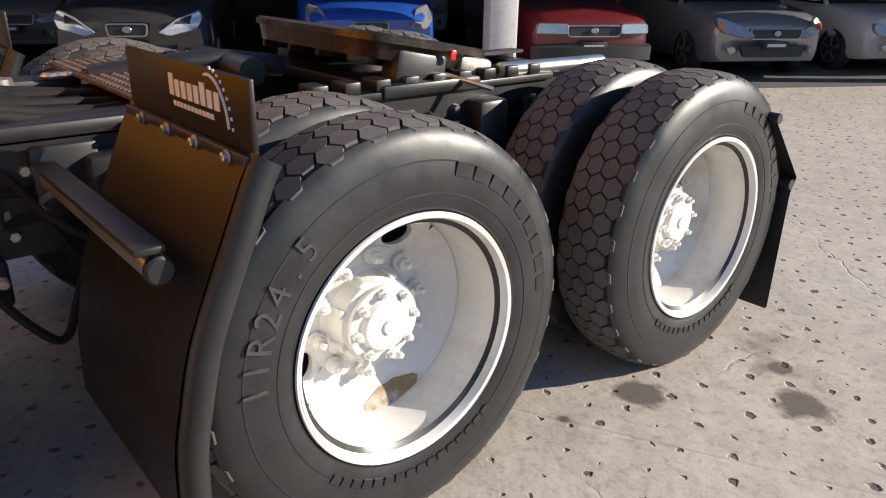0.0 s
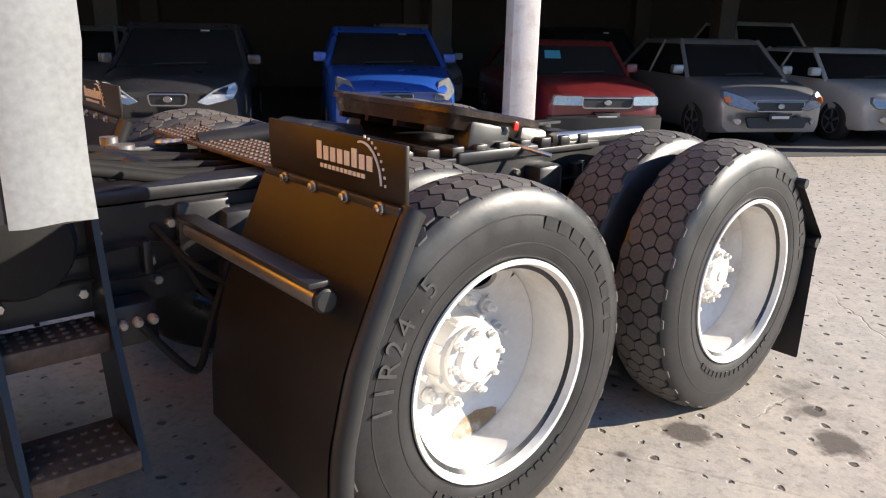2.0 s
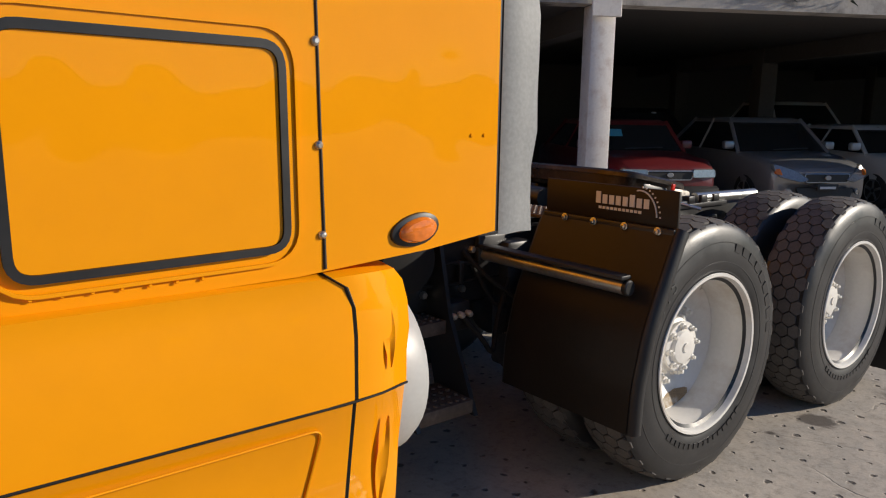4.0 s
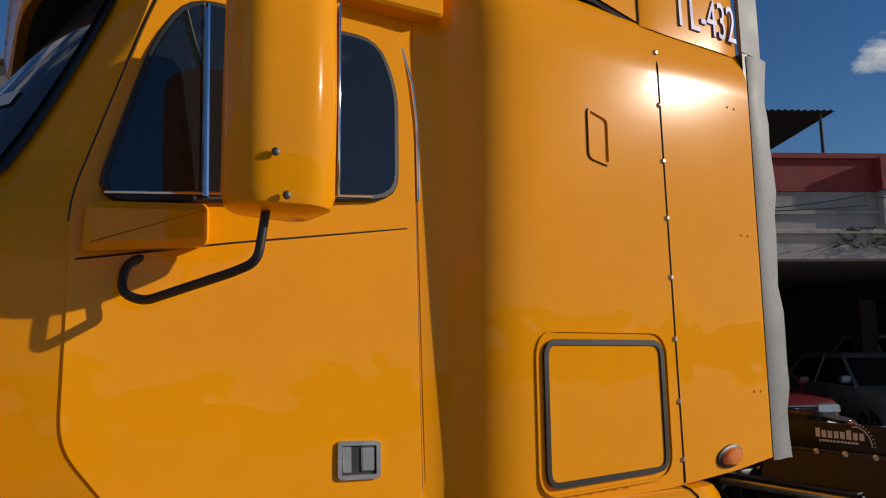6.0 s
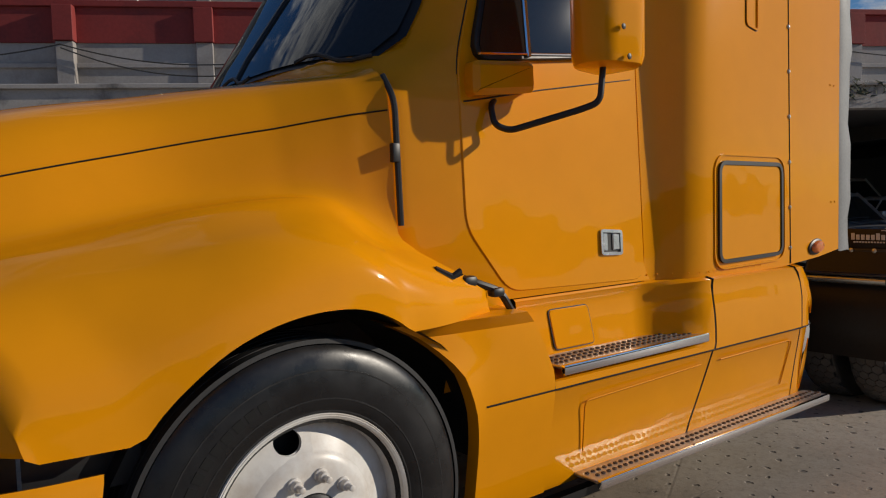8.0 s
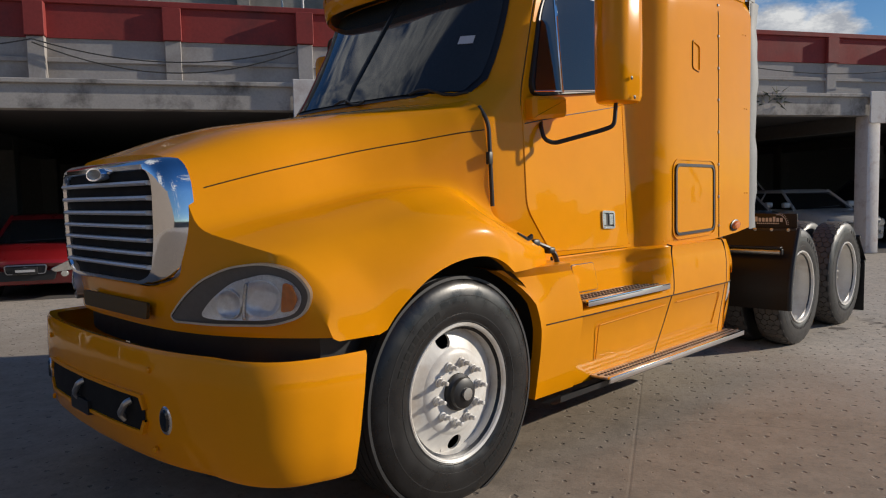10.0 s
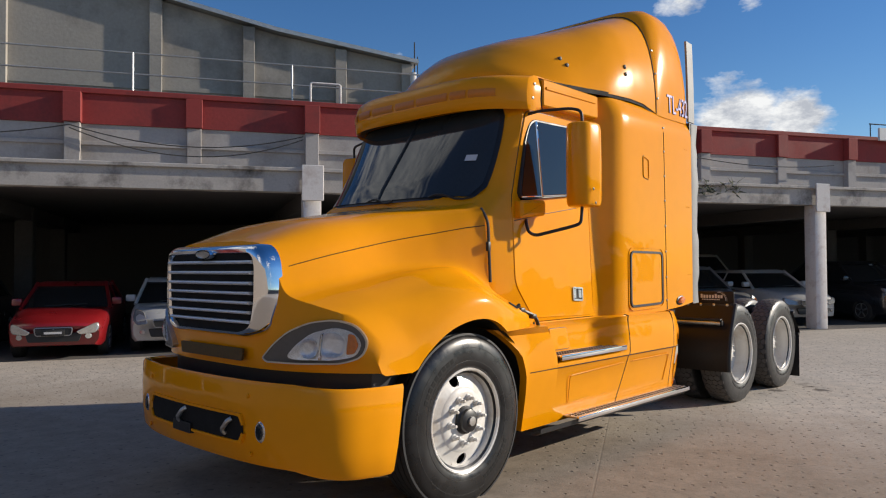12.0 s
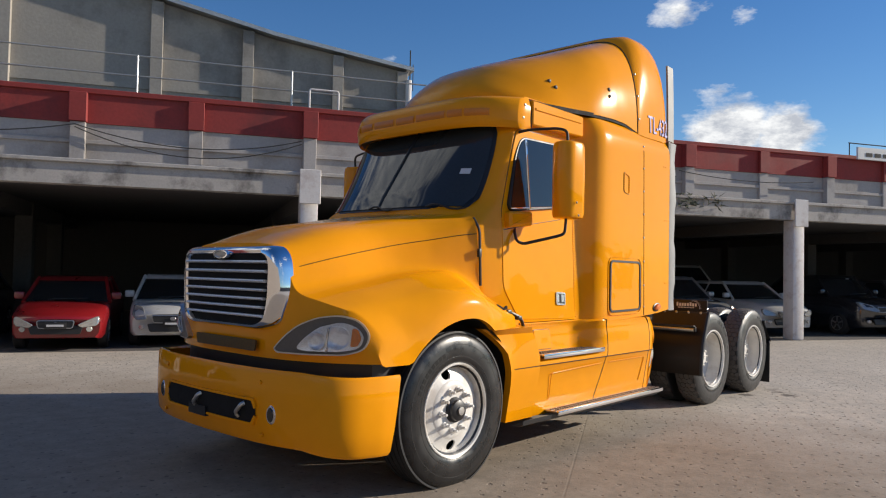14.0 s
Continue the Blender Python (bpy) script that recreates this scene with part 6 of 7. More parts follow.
def drive_tread(R, w):
    """Hexagonal tread blocks all round, with lug notches at the shoulders; one joined mesh."""
    bm = bmesh.new()
    n, rows_n = 29, 7
    pitch = 2 * math.pi / n
    bw = w * .775 / rows_n
    for j in range(rows_n):
        yc = (j - (rows_n - 1) / 2) * bw
        edge = j in (0, rows_n - 1)
        for i in range(n):
            a0 = (i + (.5 if j % 2 else 0)) * pitch
            hexa = [(-.333, 0), (-.155, -1.0), (.155, -1.0), (.333, 0), (.155, 1.0), (-.155, 1.0)]
            if edge:
                out = -1 if j == 0 else 1
                hexa = [(u, v if v * out <= 0 else v * .8) for u, v in hexa]
            low, top = [], []
            for u, v in hexa:
                for lst, rr, f in ((low, R - .014, .97), (top, R + .006, .90)):
                    a = a0 + u * f * pitch
                    drop = .016 * abs((yc + v * bw) / (w * .39)) ** 3
                    lst.append(bm.verts.new(((rr - drop) * math.cos(a), yc + v * (f + .02) * bw, (rr - drop) * math.sin(a))))
            bm.faces.new(top)
            for k in range(6):
                bm.faces.new((low[k], low[(k + 1) % 6], top[(k + 1) % 6], top[k]))
    return bm


DR, DW, DB = .541, .272, .312
tread_src = None
tyre_src = None


def disc_with_holes(bm, cx, y, cz, r_in, r_out, holes, hole_r, hole_at, thick, sg, half=.30, n=24, cone=0.0):
    """A wheel disc pierced by round hand holes at the given angles: plain sectors between pierced ones."""
    holes = sorted(h % (2 * math.pi) for h in holes)

    def depth(r):
        return y - sg * cone * max(0.0, min(1.0, (r - .19) / (r_out - .19)))

    def at(r, a):
        return (cx + r * math.cos(a), depth(r), cz + r * math.sin(a))

    def sunk(ps, extra=0.0):
        return [(cx + px, depth(math.hypot(px, pz)) + sg * extra, cz + pz) for px, pz in ps]

    for k, h in enumerate(holes):
        nxt = holes[(k + 1) % len(holes)] + (2 * math.pi if k == len(holes) - 1 else 0)
        sweep = np.linspace(h + half, nxt - half, 30)
        loft(bm, [[at(r, a) for a in sweep] for r in np.linspace(r_in, r_out, 7)])
        hx, hz = hole_at * math.cos(h), hole_at * math.sin(h)
        rim, edge = [], []
        for i in range(n):
            a = h + 2 * math.pi * (i + .5) / n
            px, pz = hx + hole_r * 1.15 * math.cos(a), hz + hole_r * math.sin(a)
            edge.append((px, pz))
            step = .002
            q = 0.0
            while q < .4:
                ux, uz = hx + q * math.cos(a), hz + q * math.sin(a)
                r = math.hypot(ux, uz)
                da = math.atan2(uz, ux) - h
                da = (da + math.pi) % (2 * math.pi) - math.pi
                if r <= r_in or r >= r_out or abs(da) >= half:
                    break
                q += step
            rim.append((ux, uz))
        loft(bm, [sunk(rim), sunk(edge), sunk(edge, thick)], closed=True)


def bar_print(sg, c, y, r, a0, a1, n_, h):
    """Dull raised bars along a sidewall, where maker's lettering stands."""
    for i in range(n_):
        a = a0 + (a1 - a0) * i / max(1, n_ - 1)
        da = abs(a1 - a0) / max(1, n_ - 1) * .36
        v = []
        for rr, aa in ((r, a - da), (r, a + da), (r + h, a + da), (r + h, a - da)):
            v.append((c[0] + rr * math.cos(aa), y - sg * .002, c[2] + rr * math.sin(aa)))
        yield v


def drive_wheel(sg, ax):
    """Twin tyres on a white disc wheel with a deep dish and a flanged hub."""
    global tread_src, tyre_src
    y_out = C - sg * 1.033
    c = (ax, y_out, HUB_Z)
    # rim and disc; sg: +1 for the near side, offsets grow inwards
    bm = B()
    rim_prof = [(.322, -.118), (.3285, -.126), (.326, -.131), (.320, -.130), (.3155, -.122), (.310, -.09), (.300, -.05), (.296, .0), (.290, .06), (.286, .11), (.282, .155)]
    revolve(bm, [(r, sg * a) for r, a in rim_prof] + [(r + .006, sg * a) for r, a in reversed(rim_prof)], c, "y", 72, close=True)
    wheel = part("wheel", bm, WHEEL_WHITE, truck, "white painted steel wheel, deep dish", sharp=30)
    bm = B()
    disc_with_holes(bm, c[0], c[1] + sg * .10, c[2], .125, .290, (1.12 + .15 * ax, 3.58 + .15 * ax), .036, .226, .02, sg, cone=.055)
    part("disc", bm, WHEEL_WHITE, wheel, sharp=30)
    bm = B()
    revolve(bm, [(.16, sg * .15), (.16, sg * .33), (.275, sg * .33), (.275, sg * .15)], c, "y", 32)
    part("brake_drum", bm, BLACK, wheel)
    bm = B()
    hc = (c[0], c[1] + sg * .026, c[2])
    revolve(bm, [(.184, sg * .074), (.182, sg * .066), (.142, sg * .062), (.128, sg * .05), (.116, sg * .0), (.102, -sg * .006), (.106, -sg * .012), (.106, -sg * .024), (.078, -sg * .028), (.068, -sg * .042), (.04, -sg * .048), (.022, -sg * .048), (.02, -sg * .054), (.008, -sg * .054)], hc, "y", 40)
    if sg > 0 and ax == AXLE_A:
        rust = B()
        loft(rust, [[(c[0] + r * math.cos(a), c[1] + .10 - .055 * min(1.0, (r - .19) / .1) - .0025, c[2] + r * math.sin(a)) for a in np.linspace(4.85 - w_, 5.0 + w_, 9)] for r, w_ in ((.238, .03), (.25, .15), (.262, .24), (.275, .28), (.287, .22))])
        part("rust_stain", rust, RUST, wheel, "brown dirt lying in the dish")
    hub = part("hub", bm, WHEEL_WHITE, wheel, "white painted hub and axle flange", sharp=30)
    bm = B()
    for k in range(10):
        a = 2 * math.pi * k / 10 + .2
        p = (c[0] + .162 * math.cos(a), c[1] + sg * .086, c[2] + .162 * math.sin(a))
        revolve(bm, [(.024, 0), (.024, -sg * .012), (.017, -sg * .014), (.017, -sg * .034), (.009, -sg * .036), (.009, -sg * .052), (.006, -sg * .054)], p, "y", 12)
    each("wheel_nut", bm, WHEEL_WHITE, wheel)
    bm = B()
    for k in range(8):
        a = 2 * math.pi * k / 8 + .1
        p = (c[0] + .089 * math.cos(a), c[1] + sg * .002, c[2] + .089 * math.sin(a))
        revolve(bm, [(.0135, 0), (.0135, -sg * .014), (.008, -sg * .016), (.008, -sg * .028), (.004, -sg * .03)], p, "y", 8)
    each("flange_nut", bm, WHEEL_WHITE, wheel)
    bm = B()
    for k in range(8):
        a = 2 * math.pi * (k + .5) / 8
        box(bm, -.008, .008, -.032, .032, -.012, .012, .004, m=Matrix.Translation((c[0] + .121 * math.cos(a), c[1] + sg * .055, c[2] + .121 * math.sin(a))) @ pose(0, 0, 0, 0, -math.degrees(a), 0))
    each("hub_web", bm, WHEEL_WHITE, hub)
    bm = B()
    tube(bm, [(c[0] + .05, c[1] + sg * .15, c[2] + .235), (c[0] + .10, c[1] + sg * .04, c[2] + .245), (c[0] + .13, c[1] - sg * .0, c[2] + .25)], .004, 6)
    part("valve_stem", bm, STEEL, wheel)
    for k, off in enumerate((0.0, .33)):
        cc = (ax, y_out + sg * off, HUB_Z)
        if tyre_src is None:
            bm = B()
            revolve(bm, tyre_profile(DR, DW, DB), (0, 0, 0), "y", 112, cap=False)
            tyre_src = part("tyre", bm, RUBBER, wheel, sharp=60)
            tyre_src.matrix_basis = Matrix.Translation(cc)
            tread_src = part("tread", drive_tread(DR, DW), TREAD, tyre_src, "dusty hexagonal block tread", sharp=30)
            tread_src.matrix_parent_inverse = Matrix()
            tagged(tread_src, kind="stuff")
        else:
            t_ = place(tyre_src, wheel, Matrix.Translation(cc), "tyre")
            d_ = new("tread", tread_src.data)
            d_.parent = t_
            tagged(d_, "dusty hexagonal block tread", kind="stuff")
    bm = B()
    sidewall_ribs(bm, c, sg, DR, DW, DB)
    part("sidewall_ribs", bm, RUBBER, wheel)
    # raised size lettering and plain bars for the maker's name
    if sg > 0:
        yy = c[1] - DW / 2 - .0005
        bars = list(bar_print(sg, c, yy, .425, 1.25, .1, 9, .034)) + list(bar_print(sg, c, yy, .37, 4.0, 5.4, 16, .022))
        bm = B()
        for v in bars:
            slab(bm, [(p[0], p[2]) for p in v], lambda u, w_, d: (u, yy + .004 - d, w_), 0, .0046)
        each("sidewall_bar", bm, RUBBER, wheel)
        if ax == AXLE_A:
            txt = "11R24.5"
            for k, ch in enumerate(txt):
                a = 3.09 - .131 * k
                m = Matrix.Translation((c[0] + .43 * math.cos(a), yy + .001, c[2] + .43 * math.sin(a))) @ pose(0, 0, 0, 90, 0, 0) @ pose(0, 0, 0, 0, 0, math.degrees(a) - 90)
                lettering(ch, .085, m, RUBBER_WORN, wheel, "size_lettering", .0022)
    return wheel


for ax in (AXLE_A, AXLE_B):
    for sg in (1, -1):
        drive_wheel(sg, ax)

# -- front wheels: convex white discs --
for sg in (1, -1):
    y_out = C - sg * 1.054
    c = (AXLE_F, y_out, HUB_Z - .012)
    bm = B()
    rim_prof = [(.322, -.118), (.3285, -.126), (.326, -.131), (.318, -.127), (.311, -.10), (.303, -.075), (.298, -.045)]
    revolve(bm, [(r, sg * a) for r, a in rim_prof] + [(r + .006, sg * a) for r, a in reversed(rim_prof)], c, "y", 72, close=True)
    wheel = part("wheel", bm, WHEEL_WHITE, truck, "white painted steel front wheel", sharp=30)
    bm = B()
    disc_with_holes(bm, c[0], c[1] - sg * .098, c[2], .175, .300, (1.79, 4.75), .038, .256, .014, sg, cone=-.045)
    part("disc", bm, WHEEL_WHITE, wheel, sharp=30)
    bm = B()
    revolve(bm, [(.222, -sg * .080), (.205, -sg * .094), (.187, -sg * .104), (.16, -sg * .107), (.09, -sg * .107), (.09, -sg * .08)], c, "y", 40)
    part("wheel_centre", bm, WHEEL_WHITE, wheel, sharp=30)
    bm = B()
    revolve(bm, [(.088, -sg * .09), (.088, -sg * .125), (.075, -sg * .135), (.072, -sg * .155), (.05, -sg * .165), (.02, -sg * .166)], c, "y", 28)
    hub = part("hub_cap", bm, BLACK, wheel, "black oil hub cap")
    bm = B()
    revolve(bm, [(.03, -sg * .16), (.03, -sg * .178), (.012, -sg * .18)], c, "y", 12)
    part("cap_plug", bm, STEEL, hub)
    bm = B()
    for k in range(10):
        a = 2 * math.pi * k / 10 + .1
        p = (c[0] + .143 * math.cos(a), c[1] - sg * .106, c[2] + .143 * math.sin(a))
        revolve(bm, [(.023, 0), (.023, -sg * .01), (.017, -sg * .012), (.017, -sg * .032), (.010, -sg * .034), (.010, -sg * .06), (.006, -sg * .062)], p, "y", 10)
    each("wheel_nut", bm, WHEEL_WHITE, wheel)
    bm = B()
    revolve(bm, [(.1, sg * .0), (.27, sg * .0), (.27, sg * .12), (.1, sg * .12)], c, "y", 32)
    part("brake_drum", bm, BLACK, wheel)
    bm = B()
    revolve(bm, tyre_profile(DR + .006, DW + .012, DB), c, "y", 112, cap=False)
    tyre = part("tyre", bm, RUBBER_SHINY, wheel, "shiny black ribbed steer tyre", sharp=60)
    bm = B()
    for k in range(5):
        y = (k - 2) * .047
        revolve(bm, [(DR, y - .019), (DR + .014, y - .018), (DR + .0145, y + .018), (DR, y + .019)], c, "y", 112, cap=False)
    each("tread_rib", bm, TREAD_DARK, tyre)
    bm = B()
    sidewall_ribs(bm, c, sg, DR + .006, DW + .012, DB)
    part("sidewall_ribs", bm, RUBBER, wheel)
    yy = c[1] - sg * (DW + .012) / 2
    bm = B()
    for v in list(bar_print(sg, c, yy, .405, 2.75, 1.95, 9, .028)) + list(bar_print(sg, c, yy, .405, 5.8, 5.1, 9, .028)):
        slab(bm, [(p[0], p[2]) for p in v], lambda u, w_, d: (u, yy + sg * (.004 - d), w_), 0, .0046)
    each("sidewall_bar", bm, RUBBER_DULL, wheel)

# ---- parked cars in the garage: fronts towards the yard ----
CAR_GLASS = material("car_glass", (0.015, 0.017, 0.018), 0.05, var=0.05, spec=0.6)
CAR_TYRE = material("car_tyre", (0.02, 0.02, 0.02), 0.7, var=0.2)
CAR_RIM = material("car_rim", (0.36, 0.36, 0.37), 0.35, metal=0.8, var=0.1)
CAR_TRIM = material("car_black_trim", (0.02, 0.02, 0.02), 0.55, var=0.2)
CAR_LAMP = material("car_lamp", (0.4, 0.4, 0.39), 0.14, metal=0.5, coat=0.8, var=0.25, scale=30)
TAG = material("blue_paper_tag", (0.06, 0.3, 0.42), 0.6, var=0.05)
PAINT = {
    "dark grey": material("dark_grey_car_paint", (0.045, 0.045, 0.05), 0.3, coat=0.8, metal=0.3, var=0.06),
    "blue": material("blue_car_paint", (0.02, 0.09, 0.42), 0.3, coat=0.8, metal=0.2, var=0.06),
    "dark red": material("dark_red_car_paint", (0.13, 0.014, 0.016), 0.35, coat=0.6, var=0.08),
    "silver": material("silver_car_paint", (0.3, 0.3, 0.31), 0.32, coat=0.8, metal=0.5, var=0.05),
    "bright red": material("bright_red_car_paint", (0.22, 0.009, 0.012), 0.3, coat=0.8, var=0.06),
    "white": material("white_car_paint", (0.5, 0.5, 0.49), 0.3, coat=0.8, var=0.04),
    "black": material("black_car_paint", (0.015, 0.015, 0.018), 0.25, coat=0.8, var=0.06),
}


def parked_car(s, colour, label, w=1.66, length=4.2, hood=.90, roof=1.44, nose=.66, lamp="almond", grille="wide", inside=.4, bumper=None, amber=False, category="car", boxy=0.0):
    """A saloon or hatchback built from its front bumper (y = 0) backwards."""
    paint = PAINT[colour]
    base = FRONT @ pose(s, inside, 0)
    car = new("car")
    tagged(car, label, category, group="cars parked in the garage")
    hw = w / 2
    round_ = .26 - .16 * boxy

    def warp(x, y):
        return y + round_ * (abs(x) / hw) ** 3 * max(0.0, 1 - y / .9) + .16 * (abs(x) / hw) ** 3 * max(0.0, (y - length + .6) / .6) * -1

    keys = [(0.0, (.88, .24, .50, nose - .06, nose - .02)), (.05, (.93, .22, .52, nose, nose + .03)), (.25, (.97, .20, .58, nose + .09, nose + .13)), (.65, (1.0, .19, .62, hood - .06, hood - .02)), (1.15, (1.0, .19, .66, hood, hood + .02)), (2.2, (1.0, .19, .68, hood + .02, hood + .03)), (length - .5, (1.0, .2, .68, hood + .03, hood + .05)), (length - .1, (.95, .24, .65, hood - .02, hood)), (length, (.88, .3, .6, hood - .12, hood - .08))]
    bm = B()
    rings = []
    for y in [0, .03, .07, .14, .25, .4, .6, .85, 1.15, 1.6, 2.2, 3.0, length - .5, length - .25, length - .1, length - .03, length]:
        k, zb, zm, zs, zt = lerp_rows(keys, y)
        half = [(hw * k * .90, zb), (hw * k * .98, zb + .07), (hw * k, zm - .1), (hw * k, zm), (hw * k * .985, zs - .05), (hw * k * .94, zs), (hw * k * .80, zt - .005), (hw * k * .4, zt + .012)]
        row = [(x, warp(x, y), z) for x, z in half] + [(0, y, zt + .016)] + [(-x, warp(x, y), z) for x, z in reversed(half)]
        rings.append(row)
    loft(bm, rings, closed=True, cap=True)
    part("body", bm, paint, car, sharp=45)
    belt = hood + .02
    y0, y1, t0, t1 = 1.02, length - .55, 1.72 - .2 * boxy, length - 1.25
    def cabin(z, grow=0.0):
        f = (z - belt) / (roof - belt)
        a, b_ = y0 + (t0 - y0) * f, y1 + (t1 - y1) * f
        x = hw * (.93 - .19 * f) + grow
        pts = []
        for i in range(13):
            u = -1 + 2 * i / 12
            pts.append((u * x, a - grow + .16 * (1 - .6 * f) * abs(u) ** 2.5 - .02, z))
        for i in range(13):
            u = 1 - 2 * i / 12
            pts.append((u * x, b_ + grow - .14 * abs(u) ** 3, z))
        return pts
    bm = B()
    loft(bm, [cabin(belt - .03), cabin((belt + roof) / 2), cabin(roof - .03)], closed=True, cap=True)
    part("glasshouse", bm, CAR_GLASS, car, "dark car windows all round")
    bm = B()
    loft(bm, [cabin(roof - .085, .014), cabin(roof - .03, .006), cabin(roof, -.06)], closed=True, cap=True)
    part("roof", bm, paint, car)
    for sg in (1, -1):
        bm = B()
        lo, hi = cabin(belt - .03, .006), cabin(roof - .03, .006)
        i = 12 if sg > 0 else 0
        tube(bm, [lo[i], hi[i]], .034, 6)
        j = 13 if sg > 0 else 25
        tube(bm, [lo[j], hi[j]], .035, 6)
        m0 = [(lo[i][k] + (lo[j][k] - lo[i][k]) * .52) for k in range(3)]
        m1 = [(hi[i][k] + (hi[j][k] - hi[i][k]) * .45) for k in range(3)]
        tube(bm, [m0, m1], .02, 6)
        each("pillar", bm, paint, car)
        bm = B()
        box(bm, min(sg * hw * .96, sg * (hw + .14)), max(sg * hw * .96, sg * (hw + .14)), 1.22, 1.34, belt + .02, belt + .15, .03)
        part("door_mirror", bm, paint, car)
    
    def lean(v):
        return 0.0 if v < nose - .04 else (v - nose + .04) * .7 if v < nose + .03 else .05 + 1.9 * (v - nose - .03)

    def face(off=0.0):
        return lambda u, v, d: (u, warp(u, lean(v)) - d - off, v)

    shapes = {
        "almond": [(.44, nose - .10), (.78, nose + .02), (.86, nose + .03), (.88, nose - .06), (.82, nose - .13), (.52, nose - .15)],
        "long": [(.36, nose - .12), (.60, nose + .02), (.86, nose + .10), (.90, nose + .02), (.84, nose - .09), (.50, nose - .16)],
        "box": [(.42, nose - .13), (.42, nose - .01), (.88, nose - .01), (.90, nose - .13)],
        "tall": [(.56, nose - .10), (.66, nose + .10), (.86, nose + .15), (.90, nose - .02), (.80, nose - .12)],
    }[lamp]
    for sg in (1, -1):
        out = rounded([(sg * u * hw, v) for u, v in shapes], .03, 3)
        bm = B()
        slab(bm, out, face(), -.06, .035, .008)
        hl = part("headlight", bm, CAR_LAMP, car, "clear car headlight")
        if amber:
            bm = B()
            slab(bm, rounded([(sg * u * hw, v) for u, v in ((.80, nose - .06), (.82, nose + .03), (.88, nose + .02), (.89, nose - .05))], .01), face(), 0, .042)
            part("indicator", bm, AMBER, hl)
        bm = B()
        slab(bm, [(sg * hw * .68 + .05 * math.cos(a), .38 + .045 * math.sin(a)) for a in np.linspace(0, 6.283, 14, endpoint=False)], face(), -.02, .02, .006)
        part("fog_lamp", bm, CAR_LAMP, car)
    gw = {"wide": .40, "badge": .22, "oval": .34, "split": .42}[grille] * hw
    bm = B()
    out = rounded([(-gw, nose - .15), (-gw * 1.08, nose - .04), (gw * 1.08, nose - .04), (gw, nose - .15)], .03, 4)
    band(bm, scaled(out, .014), out, face(), -.02, .018)
    gr = part("grille", bm, CAR_RIM, car)
    bm = B()
    slab(bm, out, face(), -.02, .010)
    part("grille_mesh", bm, CAR_TRIM, gr)
    bm = B()
    slab(bm, [(.05 * math.cos(a), nose - .09 + .035 * math.sin(a)) for a in np.linspace(0, 6.283, 14, endpoint=False)], face(), 0, .022, .005)
    part("badge", bm, CAR_RIM, gr)
    bm = B()
    out = rounded([(-.5 * hw, .30), (-.56 * hw, .44), (.56 * hw, .44), (.5 * hw, .30)], .03, 4)
    slab(bm, out, face(), -.03, .012, .004)
    part("lower_grille", bm, CAR_TRIM, car)
    bm = B()
    box(bm, -.17, .17, -.03, -.012, .40, .50, .004)
    plate_ = part("number_plate", bm, CAR_TRIM, car)
    bm = B()
    box(bm, -.13, .13, -.0335, -.0305, .43, .465)
    part("plate_bar", bm, SIGN_WHITE, plate_)
    if bumper:
        bm = B()
        loft(bm, [[(x, warp(x, 0) + dy, z) for x in np.linspace(-hw * .97, hw * .97, 15)] for dy, z in ((.02, .26), (-.05, .28), (-.06, .44), (.02, .47))])
        part("front_bumper", bm, PAINT.get(bumper, CAR_TRIM), car)
    if colour in ("dark red", "black", "dark grey", "blue"):
        f0, f1 = (.45, .68) if colour == "dark red" else (.80, .90)
        lo, hi = cabin(belt + (roof - belt) * f0, .008), cabin(belt + (roof - belt) * f1, .008)
        bm = B()
        a_, b_ = (2, 4) if colour == "dark red" else (8, 9)
        loft(bm, [lo[a_:b_ + 1], hi[a_:b_ + 1]])
        part("windscreen_tag", bm, TAG if colour == "dark red" else SIGN_WHITE, car, "paper tag behind the windscreen")
    bm = B()
    tube(bm, [(-.3, .95, belt + .03), (.35, 1.02, belt + .05)], .010, 5)
    part("wiper", bm, CAR_TRIM, car)
    for y in (.82, length - .85):
        for sg in (1, -1):
            c = (sg * (hw - .09), y, .30)
            bm = B()
            revolve(bm, [(.18, -.085), (.27, -.09), (.30, -.07), (.305, 0), (.30, .07), (.27, .09), (.18, .085)], c, "x", 28)
            wheel = part("wheel", bm, CAR_TYRE, car)
            bm = B()
            revolve(bm, [(.185, sg * .07), (.19, sg * .092), (.175, sg * .085), (.16, sg * .055), (.05, sg * .075), (.02, sg * .08)], c, "x", 20)
            for k in range(5):
                a = 2 * math.pi * k / 5
                box(bm, -.012, .012, -.022, .022, .03, .175, .004, m=Matrix.Translation((c[0] + sg * .078, c[1], c[2])) @ pose(0, 0, 0, math.degrees(a), 0, 0))
            part("rim", bm, CAR_RIM, wheel)
    car.matrix_world = base
    return car


parked_car(-4.21, "bright red", "bright red small saloon with oval grille, parked in the garage", inside=-.25, w=1.5, length=3.9, roof=1.24, hood=.79, nose=.56, lamp="almond", grille="oval")
parked_car(-2.37, "white", "white saloon with a split grille, parked in the garage", inside=.1, w=1.56, lamp="tall", grille="split", nose=.62, hood=.82, roof=1.29)
parked_car(-.35, "silver", "silver saloon parked deep in the garage", inside=3.0, lamp="almond")
parked_car(1.74, "dark grey", "dark grey hatchback with long headlights, parked in the garage", w=1.74, lamp="long", grille="badge", nose=.74, hood=.95, roof=1.50)
parked_car(4.40, "blue", "bright blue hatchback parked behind the truck frame", w=1.66, length=3.8, lamp="tall", grille="badge", nose=.76, hood=1.0, roof=1.50)
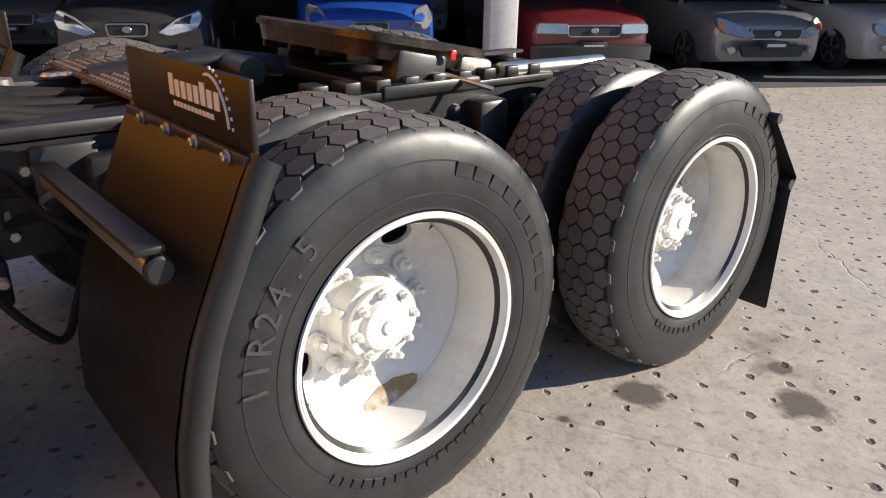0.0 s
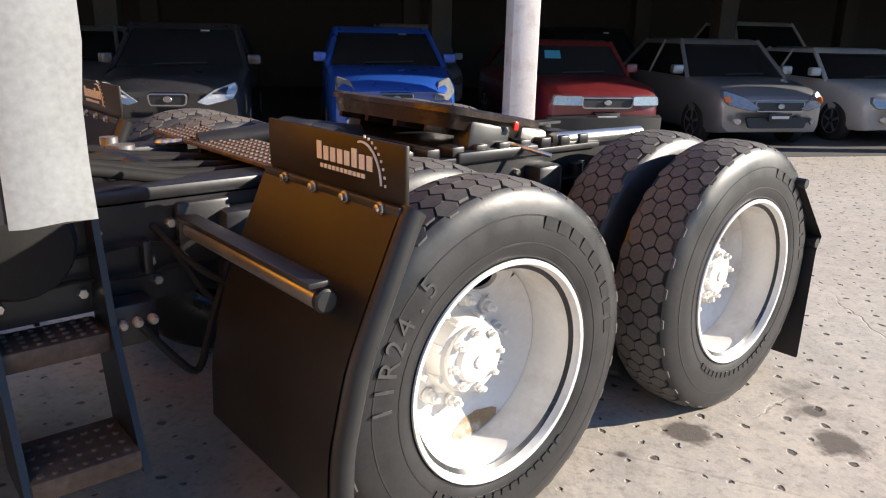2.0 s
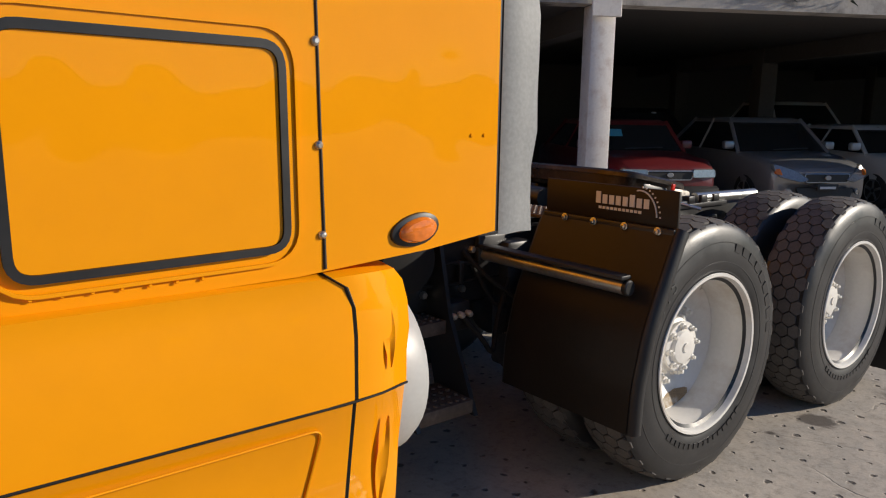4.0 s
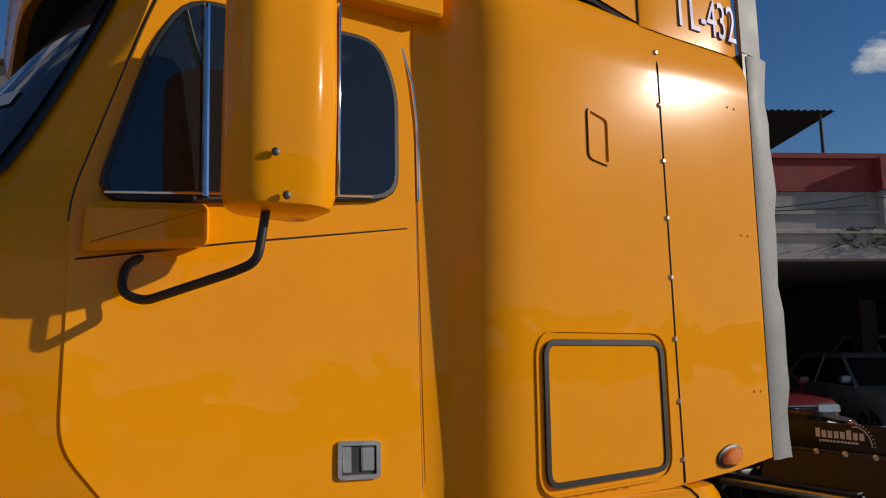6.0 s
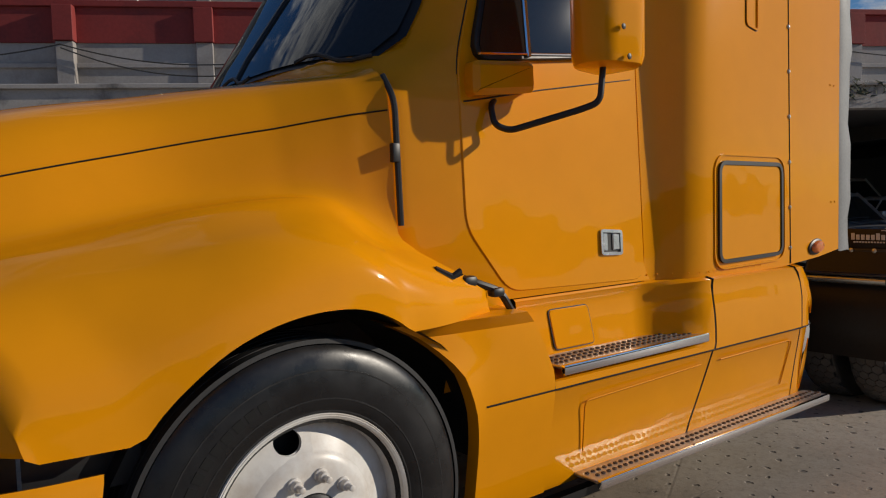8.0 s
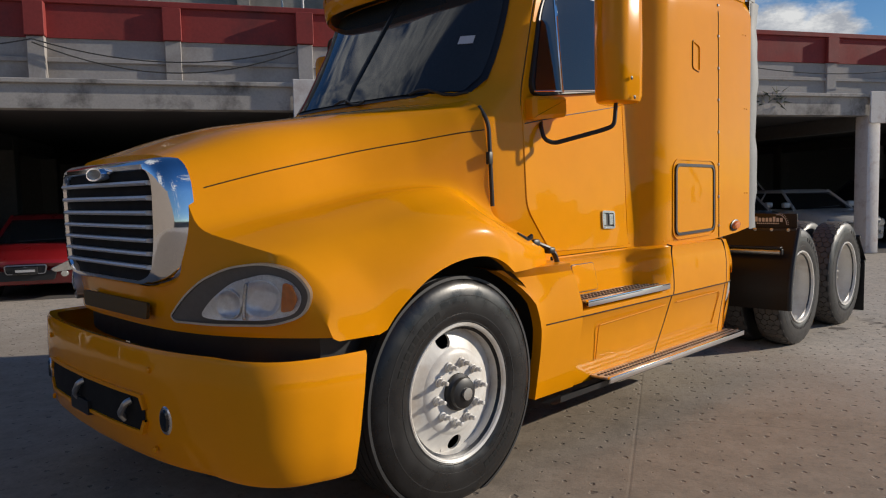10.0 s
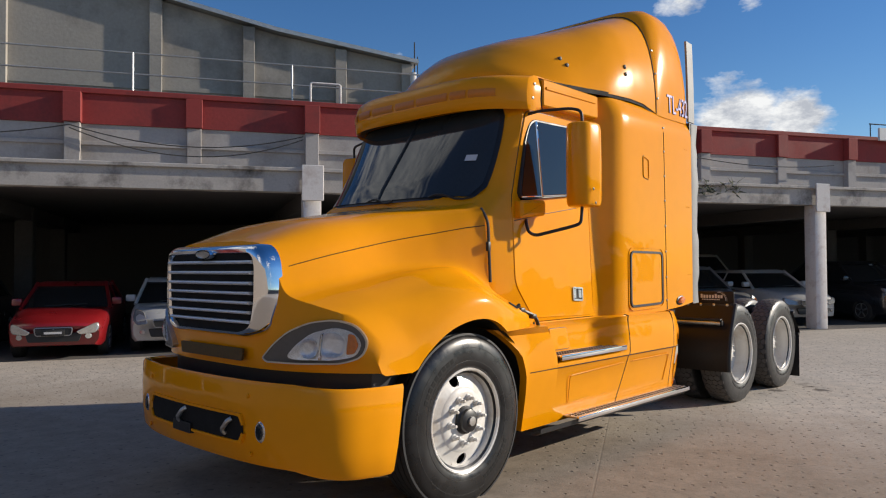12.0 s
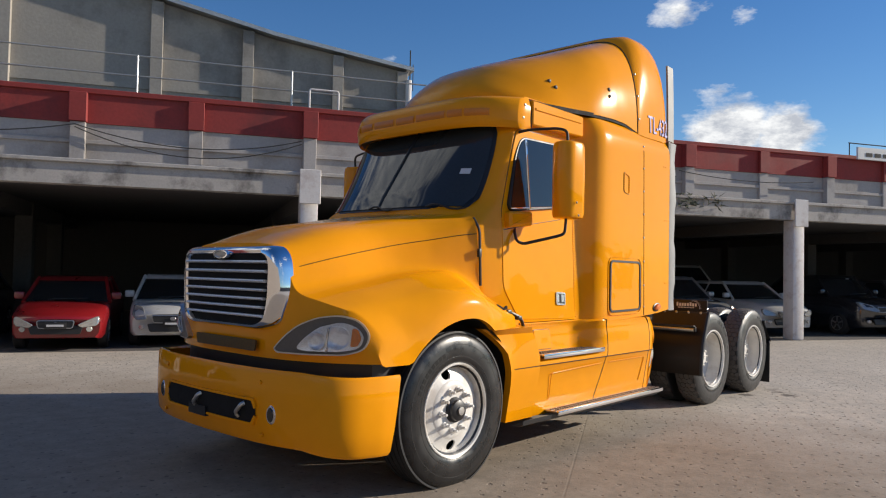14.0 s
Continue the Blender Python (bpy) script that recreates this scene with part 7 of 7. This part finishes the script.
parked_car(7.13, "dark red", "dark red boxy saloon with grey bumper, parked in the garage", w=1.62, lamp="box", grille="wide", nose=.72, boxy=1.0, bumper="trim", roof=1.38, hood=.9)
parked_car(8.75, "black", "black car parked deep in the garage", inside=3.6, w=1.75, roof=1.6, hood=1.02)
parked_car(9.62, "silver", "silver saloon with amber corner lamps, parked in the garage", w=1.68, lamp="long", grille="wide", nose=.68, amber=True)
parked_car(12.05, "white", "white saloon parked beside a garage column", w=1.74, lamp="almond", grille="wide", inside=.55, roof=1.34, hood=.88)
parked_car(15.1, "black", "black car parked at the garage front", w=1.78, lamp="long", roof=1.55, hood=1.0, nose=.78)
parked_car(17.5, "dark grey", "dark grey car parked in the garage", w=1.75, lamp="almond")
parked_car(5.5, "white", "white car parked deep in the garage", inside=5.0, roof=1.6)
parked_car(-6.6, "dark grey", "dark grey car parked in the garage shade", w=1.7)
parked_car(13.1, "white", "white van parked deep in the garage", inside=4.6, roof=1.8, hood=1.1, w=1.8, category="van")
parked_car(-9.2, "silver", "silver car parked in the garage shade", w=1.7)

# ---- small gear on the truck's frame ----
for ax in (AXLE_A, AXLE_B):
    for sg in (1, -1):
        y = C - sg * .58
        bm = B()
        revolve(bm, [(.03, -.16), (.075, -.15), (.082, -.12), (.082, -.02), (.094, -.012), (.094, .012), (.082, .02), (.08, .08), (.05, .11), (.02, .12)], (ax - .42, y, .50), "x", 22)
        chamber = part("brake_chamber", bm, BLACK, truck, "black brake chamber with a clamp band")
        bm = B()
        revolve(bm, [(.0955, -.010), (.0985, -.006), (.0985, .006), (.0955, .010)], (ax - .42, y, .50), "x", 22, cap=False)
        part("clamp_band", bm, STEEL, chamber)
        bm = B()
        tube(bm, [(ax - .30, y, .50), (ax - .14, y, .50)], .012, 8)
        part("push_rod", bm, STEEL, chamber)
        bm = B()
        tube(bm, bent([(ax - .46, y, .58), (ax - .50, y + sg * .02, .72), (ax - .62, y + sg * .06, .80), (ax - .70, y + sg * .14, .92)], .08), .010, 8)
        tube(bm, bent([(ax - .40, y, .58), (ax - .42, y + sg * .03, .70), (ax - .56, y + sg * .08, .66), (ax - .66, y + sg * .13, .86)], .08), .010, 8)
        each("brake_hose", bm, RUBBER_DULL, truck, "black rubber brake hose")
rnd = random.Random(7)
for sg in (1, -1):
    y = C - sg * .445
    # wiring looms clipped along the outside of the rail
    for z0 in (.80, .87):
        bm = B()
        pts = [(-1.25 + .16 * i, y - sg * (.012 + .006 * (i % 2)), z0 + rnd.uniform(-.012, .012)) for i in range(17)]
        tube(bm, pts, .008, 6)
        part("wiring_loom", bm, RUBBER_DULL, truck, "black wiring loom along the rail")
    bm = B()
    for i in range(6):
        x = -1.15 + .42 * i
        box(bm, x - .012, x + .012, min(y, y - sg * .028), max(y, y - sg * .028), .79, .885, .004)
    each("loom_clip", bm, BLACK, truck)
    # valve block and drain fittings near the mudguard pole
    bm = B()
    box(bm, -.86, -.74, min(y, y - sg * .10), max(y, y - sg * .10), .62, .74, .012)
    valve = part("air_valve", bm, BLACK, truck, "black cast air valve on the rail")
    bm = B()
    for k in range(3):
        revolve(bm, [(.014, 0), (.014, -sg * .02), (.009, -sg * .028)], (-.84 + .04 * k, y - sg * .10, .69), "y", 8)
    each("valve_fitting", bm, WORN, valve)
    bm = B()
    tube(bm, bent([(-.80, y - sg * .11, .69), (-.74, y - sg * .17, .60), (-.66, y - sg * .15, .50), (-.60, y - sg * .10, .62), (-.52, y - sg * .08, .80)], .08), .011, 8)
    part("brake_hose", bm, RUBBER_DULL, truck, "black rubber brake hose")
# hoses and cables between the rails, behind the cab
for k, (dy, dz) in enumerate(((-.24, .03), (-.16, .05), (-.05, .02), (.16, .04), (.25, .06))):
    bm = B()
    tube(bm, bent([(-1.35, C + dy, 1.02 + dz), (-.98, C + dy + .04, 1.05 + dz), (-.66, C + dy * .7, .98 + dz), (-.32, C + dy * .6 + .05 * (k % 2), 1.0), (.05, C + dy * .5, .97)], .12), .012 + .003 * (k % 2), 8)
    part("frame_hose", bm, RUBBER_DULL, truck, "black hose along the frame")
